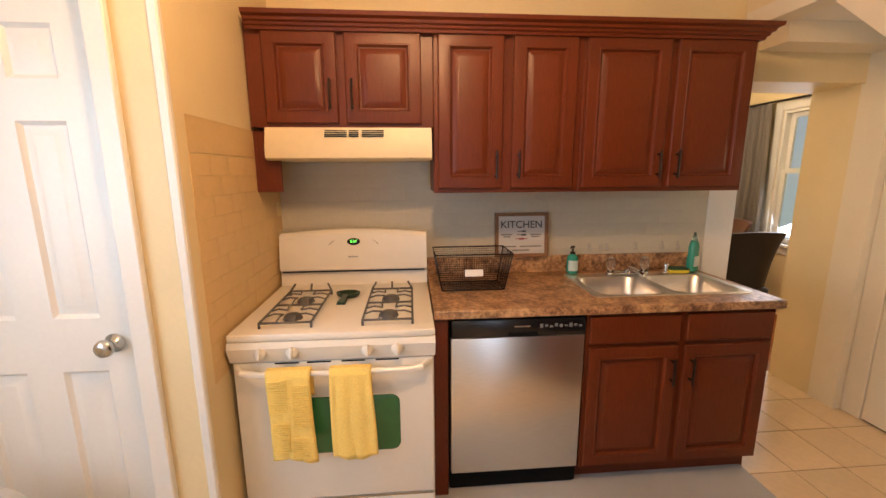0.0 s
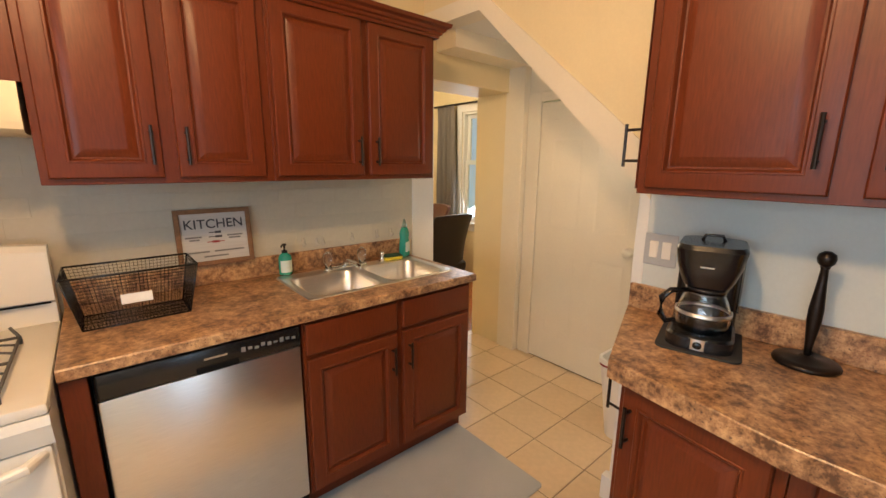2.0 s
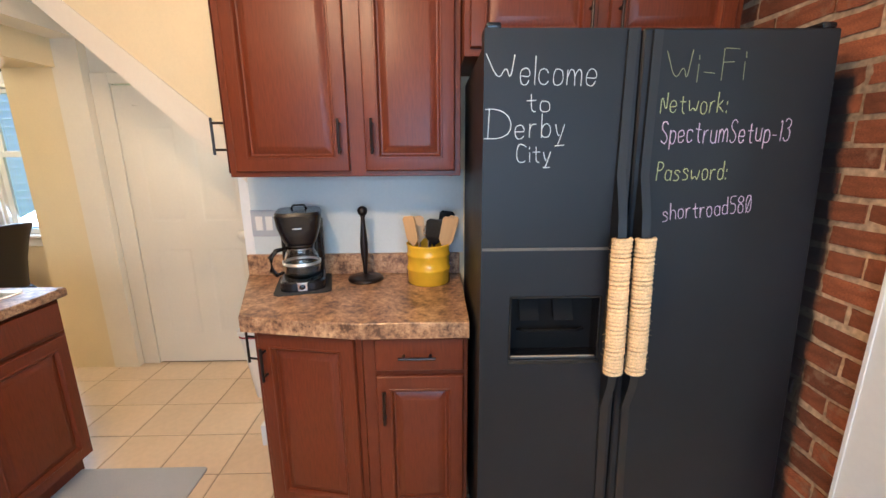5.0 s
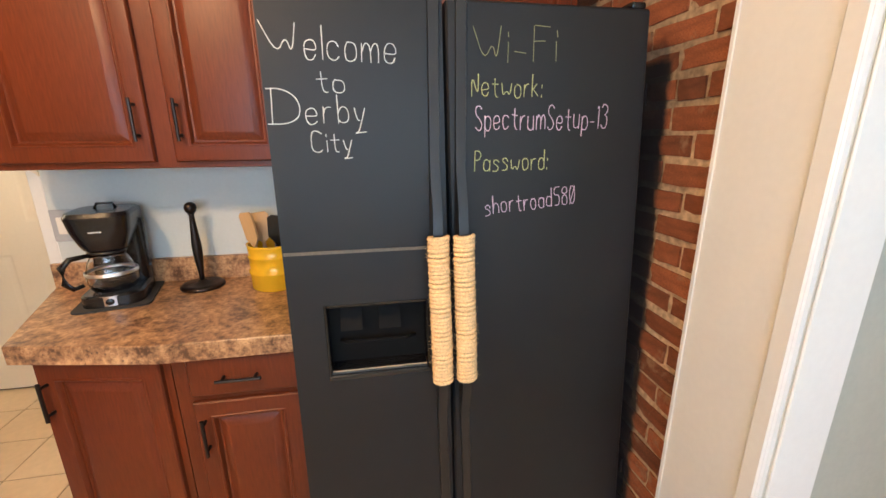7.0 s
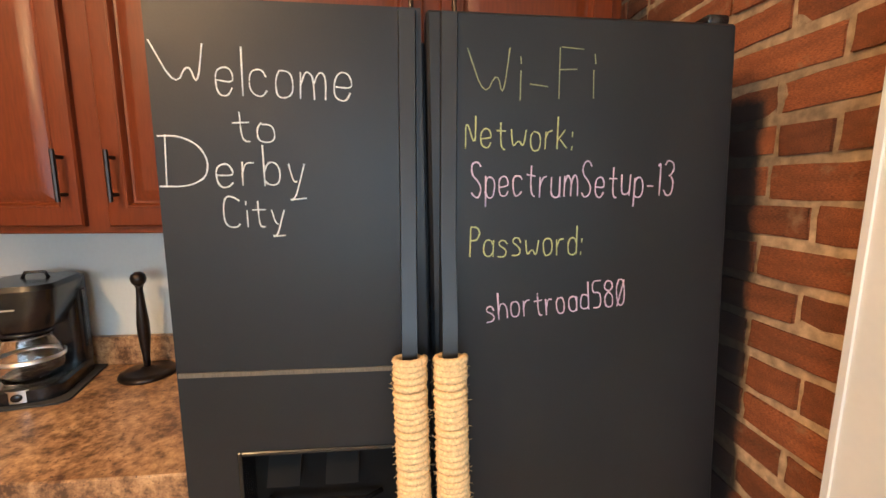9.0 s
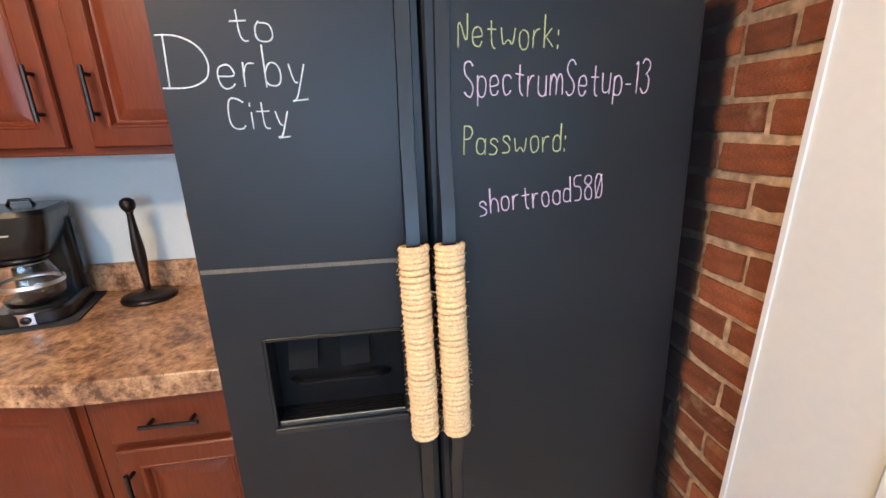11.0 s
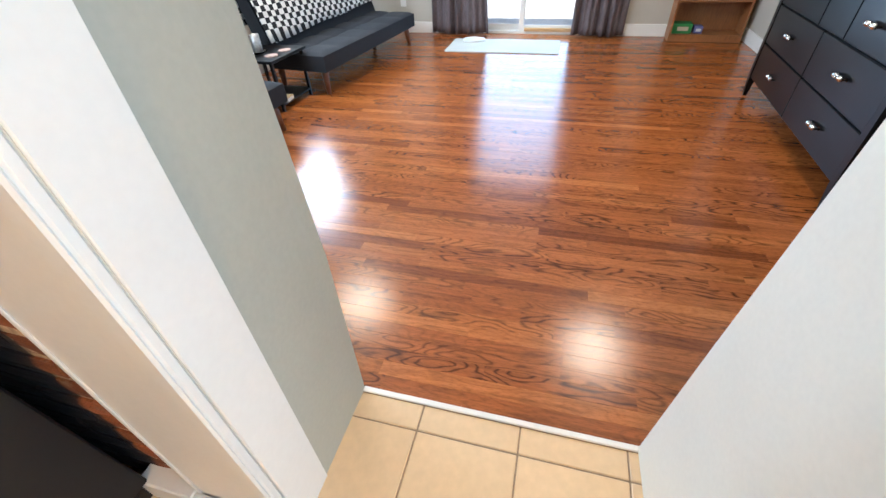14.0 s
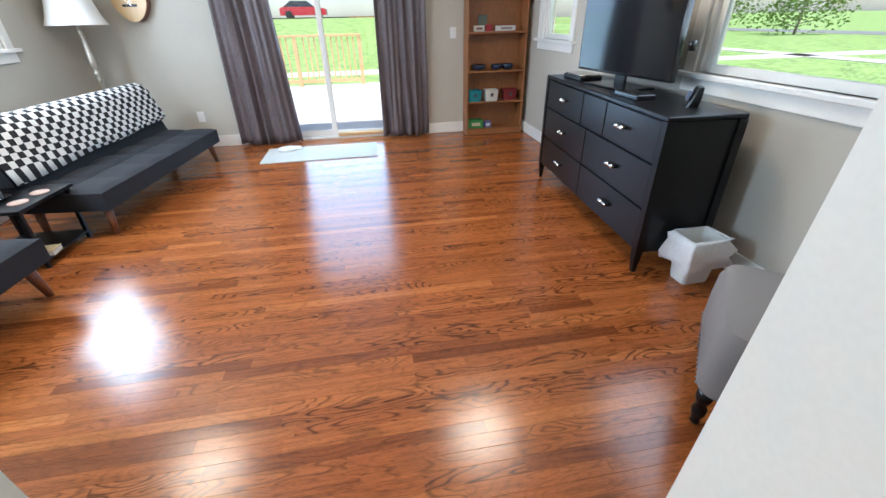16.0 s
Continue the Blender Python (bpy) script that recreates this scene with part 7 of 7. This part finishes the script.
def house(m, w, h, wall_mat, label):
    root = thing("house", label, "house", m)
    part("wall", boxes((-w / 2, w / 2, -4, 4, 0, h)), wall_mat, root)
    part("roof", recess(loft(bmesh.new(), [[(x, -4.5, h), (x, 0, h + 2.4), (x, 4.5, h)] for x in (-w / 2 - 0.4, w / 2 + 0.4)], True, True)), surface("roof_shingle", (0.09, 0.08, 0.08), 0.9, grain=0.2, scale=8), root)
    for k in range(3):
        x = -w / 3 + k * w / 3
        win = part("window", boxes((x - 0.5, x + 0.5, 4.0, 4.05, 1.0, 2.4)), WHITE, root)
        part("pane", boxes((x - 0.42, x + 0.42, 4.05, 4.06, 1.08, 2.32)), surface("dark_pane", (0.03, 0.035, 0.04), 0.1), win)
    part("door", boxes((w / 6 - 0.5, w / 6 + 0.5, 4.0, 4.06, 0, 2.1)), WHITE, root)


house(pose(-9, -62, 1.55), 12, 5.2, surface("grey_house_siding", (0.16, 0.17, 0.21), 0.7, grain=0.05, scale=10), "grey two-storey house across the street")
house(pose(40, -64, 1.55), 10, 4.2, surface("brick_house", (0.25, 0.10, 0.07), 0.8, grain=0.1, scale=10), "low brick house across the street")
house(pose(24, -64, 1.55), 11, 4.6, surface("tan_house", (0.40, 0.34, 0.26), 0.8, grain=0.1, scale=10), "tan house across the street")


def tree(m, label, height, spread, seed):
    rr = random.Random(seed)
    root = thing("tree", label, "tree", m, "garden trees")
    bm = bmesh.new()
    tube([(0, 0, 0), (0.05, 0.02, height * 0.2), (-0.04, 0.05, height * 0.45), (0.02, 0, height * 0.8)], [0.16, 0.13, 0.10, 0.03], 9, bm)
    tips = []
    for k in range(9):
        a, z = k * 2.4 + rr.uniform(-0.3, 0.3), height * (0.25 + 0.06 * k)
        tip = (spread * 0.7 * math.cos(a), spread * 0.7 * math.sin(a), z + height * 0.18)
        tips.append(tip)
        tube([(0, 0, z), (tip[0] * 0.5, tip[1] * 0.5, z + height * 0.06), tip], [0.06, 0.04, 0.015], 6, bm)
    part("trunk", bm, BARK, root)
    verts, faces = [], []
    for k in range(1500):
        c = Vector(rr.choice(tips)) * rr.uniform(0.75, 1.1) + Vector((rr.gauss(0, 1), rr.gauss(0, 1), rr.gauss(0, 0.8))) * spread * 0.24
        u = Vector((rr.gauss(0, 1), rr.gauss(0, 1), rr.gauss(0, 1))).normalized() * rr.uniform(0.10, 0.24)
        w = u.orthogonal().normalized() * u.length * 0.55
        i = len(verts)
        verts += [c - u, c + w, c + u, c - w]
        faces.append((i, i + 1, i + 2, i + 3))
    me = bpy.data.meshes.new("crown")
    me.from_pydata(verts, [], faces)
    me.materials.append(LEAF)
    new("crown", me).parent = root


BARK = surface("grey_bark", (0.13, 0.10, 0.07), 0.95, grain=0.3, scale=12, bump=0.8, stretch=(3, 3, 0.5))
LEAF = surface("spring_leaves", (0.20, 0.30, 0.055), 0.6, grain=0.3, scale=1.5, stain=0.3)
for k, (tx, ty, th, ts) in enumerate(((-41, -39, 4.6, 3.4), (-43, -27, 5.2, 3.8), (-40, -17, 4.2, 3.2), (-42, -50, 5.0, 3.8), (-41, -6, 4.6, 3.4))):
    tree(pose(tx, ty, -1.2), "low leafy pale green tree beyond the pavement", th, ts, 4 + k)
tagged(part("side_pavement", boxes((-22.6, -21.3, -60, 60, -0.699, -0.66)), DECK), "pale concrete side pavement", "pavement", "", "structure")
tagged(part("side_road", boxes((-52, -45, -60, 60, -0.699, -0.68)), ROAD), "pale side street", "road", "", "structure")

# ---- floors and brick, piece by piece ----
floor = structure("floor", boxes((-1.85, 4.02, L_Y, 5.42, -0.1, -0.003)), GROUT, "beige ceramic tile floor with dark joints")
tile_meshes = {}


def tile_field(x0, x1, y0, y1, ox, oy, px, py):
    """Tiles on a grid of px by py through (ox, oy), cut at the field's edges."""
    for i in range(math.floor((x0 - ox) / px), math.ceil((x1 - ox) / px)):
        for j in range(math.floor((y0 - oy) / py), math.ceil((y1 - oy) / py)):
            a, b = max(x0, ox + i * px + 0.0025), min(x1, ox + (i + 1) * px - 0.0025)
            c, d = max(y0, oy + j * py + 0.0025), min(y1, oy + (j + 1) * py - 0.0025)
            if b - a < 0.01 or d - c < 0.01:
                continue
            key = (round(b - a, 4), round(d - c, 4))
            if key not in tile_meshes:
                tile_meshes[key] = finish(box(bmesh.new(), -key[0] / 2, key[0] / 2, -key[1] / 2, key[1] / 2, -0.012, 0.0, 0.0025, 1), "tile", TILE)
            ob = new("tile", tile_meshes[key])
            ob.location = ((a + b) / 2, (c + d) / 2, 0)
            ob.parent = floor


tile_field(-1.75, 1.2365, L_Y + 0.008, N_Y, 0.212, -1.361, 0.313, 0.3145)
tile_field(1.2375, 1.93, S_Y + 0.001, 0.295, 0.212, -1.361, 0.313, 0.3145)
tile_field(1.24, 2.79, 0.3, 2.78, 1.98, 1.482, 0.284, 0.306)
dining_floor = structure("dining_floor", boxes((1.4, 3.9, 2.785, 5.3, -0.02, 0.0)), OAK, "stained wood dining room floor")

# oak strips
lf = structure("living_floor", boxes((LW - 0.14, LE + 0.14, LS - 0.14, L_Y, -0.1, -0.004)), DARK_GAP, "glossy stained red oak strip floor")
rnd = random.Random(11)
STRIP = 0.0572
lengths = [0.35, 0.5, 0.65, 0.8, 1.0, 1.25]
strip_mesh = {n: finish(box(bmesh.new(), -n / 2, n / 2, -STRIP / 2 + 0.0002, STRIP / 2 - 0.0002, -0.014, 0.0, 0.0003, 1), "oak_strip", OAK) for n in lengths}
verts, faces = [], []
y = L_Y - 0.013 - STRIP / 2
row = 0
while y > LS - 0.1:
    x = LW - rnd.uniform(0.0, 0.9)
    while x < LE:
        n = rnd.choice(lengths)
        a, b = max(x, LW), min(x + n, LE)
        if b - a > 0.02:
            if row < 40 and b - a > n - 0.001:
                ob = new("oak_strip", strip_mesh[n])
                ob.location = (x + n / 2, y, rnd.uniform(-0.0002, 0.0))
                ob.parent = lf
            else:
                k = len(verts)
                verts += [(a + 0.0004, y - STRIP / 2 + 0.0004, 0), (b - 0.0004, y - STRIP / 2 + 0.0004, 0), (b - 0.0004, y + STRIP / 2 - 0.0004, 0), (a + 0.0004, y + STRIP / 2 - 0.0004, 0)]
                verts += [(p[0], p[1], -0.012) for p in verts[k:k + 4]]
                faces += [(k, k + 1, k + 2, k + 3)] + [(k + s, k + 4 + s, k + 4 + (s + 1) % 4, k + (s + 1) % 4) for s in range(4)]
        x += n
    y -= STRIP
    row += 1
me = bpy.data.meshes.new("oak_strips")
me.from_pydata(verts, [], faces)
me.materials.append(OAK)
far = new("oak_strips", me)
far.parent = lf
far["kind"] = "stuff"

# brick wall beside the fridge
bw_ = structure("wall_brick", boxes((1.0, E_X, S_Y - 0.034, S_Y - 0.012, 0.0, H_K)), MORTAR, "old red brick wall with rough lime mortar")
rnd = random.Random(5)
brick_meshes = []
for k in range(10):
    bm = box(bmesh.new(), -0.5, 0.5, -0.012, 0.0, -0.5, 0.5)
    bmesh.ops.subdivide_edges(bm, edges=bm.edges, cuts=2, use_grid_fill=True)
    for v in bm.verts:
        d = noise.noise_vector(v.co * 2.3 + Vector((k * 7.1, 0, 0)))
        v.co.x += d.x * 0.022
        v.co.z += d.z * 0.07
        v.co.y += d.y * 0.006 + (0.005 if abs(v.co.x) > 0.45 or abs(v.co.z) > 0.45 else 0) * (-1 if v.co.y > -0.001 else 0)
    brick_meshes.append(finish(bm, "brick", BRICK))
z = 0.0115
row = 0
while z < H_K:
    pitch = 0.0745
    header = row % 6 == 3
    x = 1.005 - (0.10 if row % 2 else 0.0) - rnd.uniform(0, 0.03)
    while x < E_X - 0.02:
        n = (0.098 if header else 0.215) + rnd.uniform(-0.008, 0.008)
        a, b = max(x, 1.004), min(x + n, E_X - 0.002)
        if b - a > 0.03:
            ob = new("brick", rnd.choice(brick_meshes))
            ob.matrix_world = Matrix.LocRotScale(((a + b) / 2, S_Y - 0.004 + rnd.uniform(-0.003, 0.003), z + 0.0315 + rnd.uniform(-0.003, 0.003)), Euler((0, rnd.uniform(-0.025, 0.025), 0)), (b - a, 1.0, 0.057 + rnd.uniform(-0.006, 0.004)))
            ob.parent = bw_
        x += n + 0.012 + rnd.uniform(-0.002, 0.004)
    z += pitch
    row += 1

# painted wall tiles beside and behind the stove
rnd = random.Random(3)
ws = bpy.data.objects["wall_stove_side"]
side_tiles = {}
z, row = 0.76, 0
while z < 1.50:
    y = N_Y - 0.02 - (0.0755 if row % 2 else 0.0)
    while y > 1.54:
        n = round(min(0.150, y - 1.512), 4)
        if n not in side_tiles:
            side_tiles[n] = finish(box(bmesh.new(), -0.004, 0.0022, -n, 0, -0.0362, 0.0362, 0.0008, 1), "wall_tile", CREAM_TILE)
        ob = new("wall_tile", side_tiles[n])
        ob.location = (-0.645 + rnd.uniform(-0.0005, 0.0008), y, z + 0.037)
        ob.parent = ws
        y -= 0.151
    z += 0.0735
    row += 1
plate_ = new("wall_panel", finish(box(bmesh.new(), -0.644, -0.6425, 1.512, N_Y - 0.02, z + 0.003, 1.69, 0.0006, 1), "wall_panel", CREAM_TILE))
plate_.parent = ws
bs = bpy.data.objects["backsplash"]
back_tile = finish(box(bmesh.new(), -0.0751, 0.0751, -0.0012, 0.004, -0.0363, 0.0363, 0.0005, 1), "wall_tile", SPLASH)
for x0, x1, z0, z1 in ((-0.645, 0.15, 0.98, 1.71), (0.17, 1.82, 1.055, 1.40)):
    z = z0 + 0.037
    row = 0
    while z < z1:
        x = x0 + 0.076 + (0.0755 if row % 2 else 0)
        while x < x1 - 0.07:
            ob = new("wall_tile", back_tile)
            ob.location = (x, N_Y - 0.008, z)
            ob.parent = bs
            x += 0.151
        z += 0.0735
        row += 1
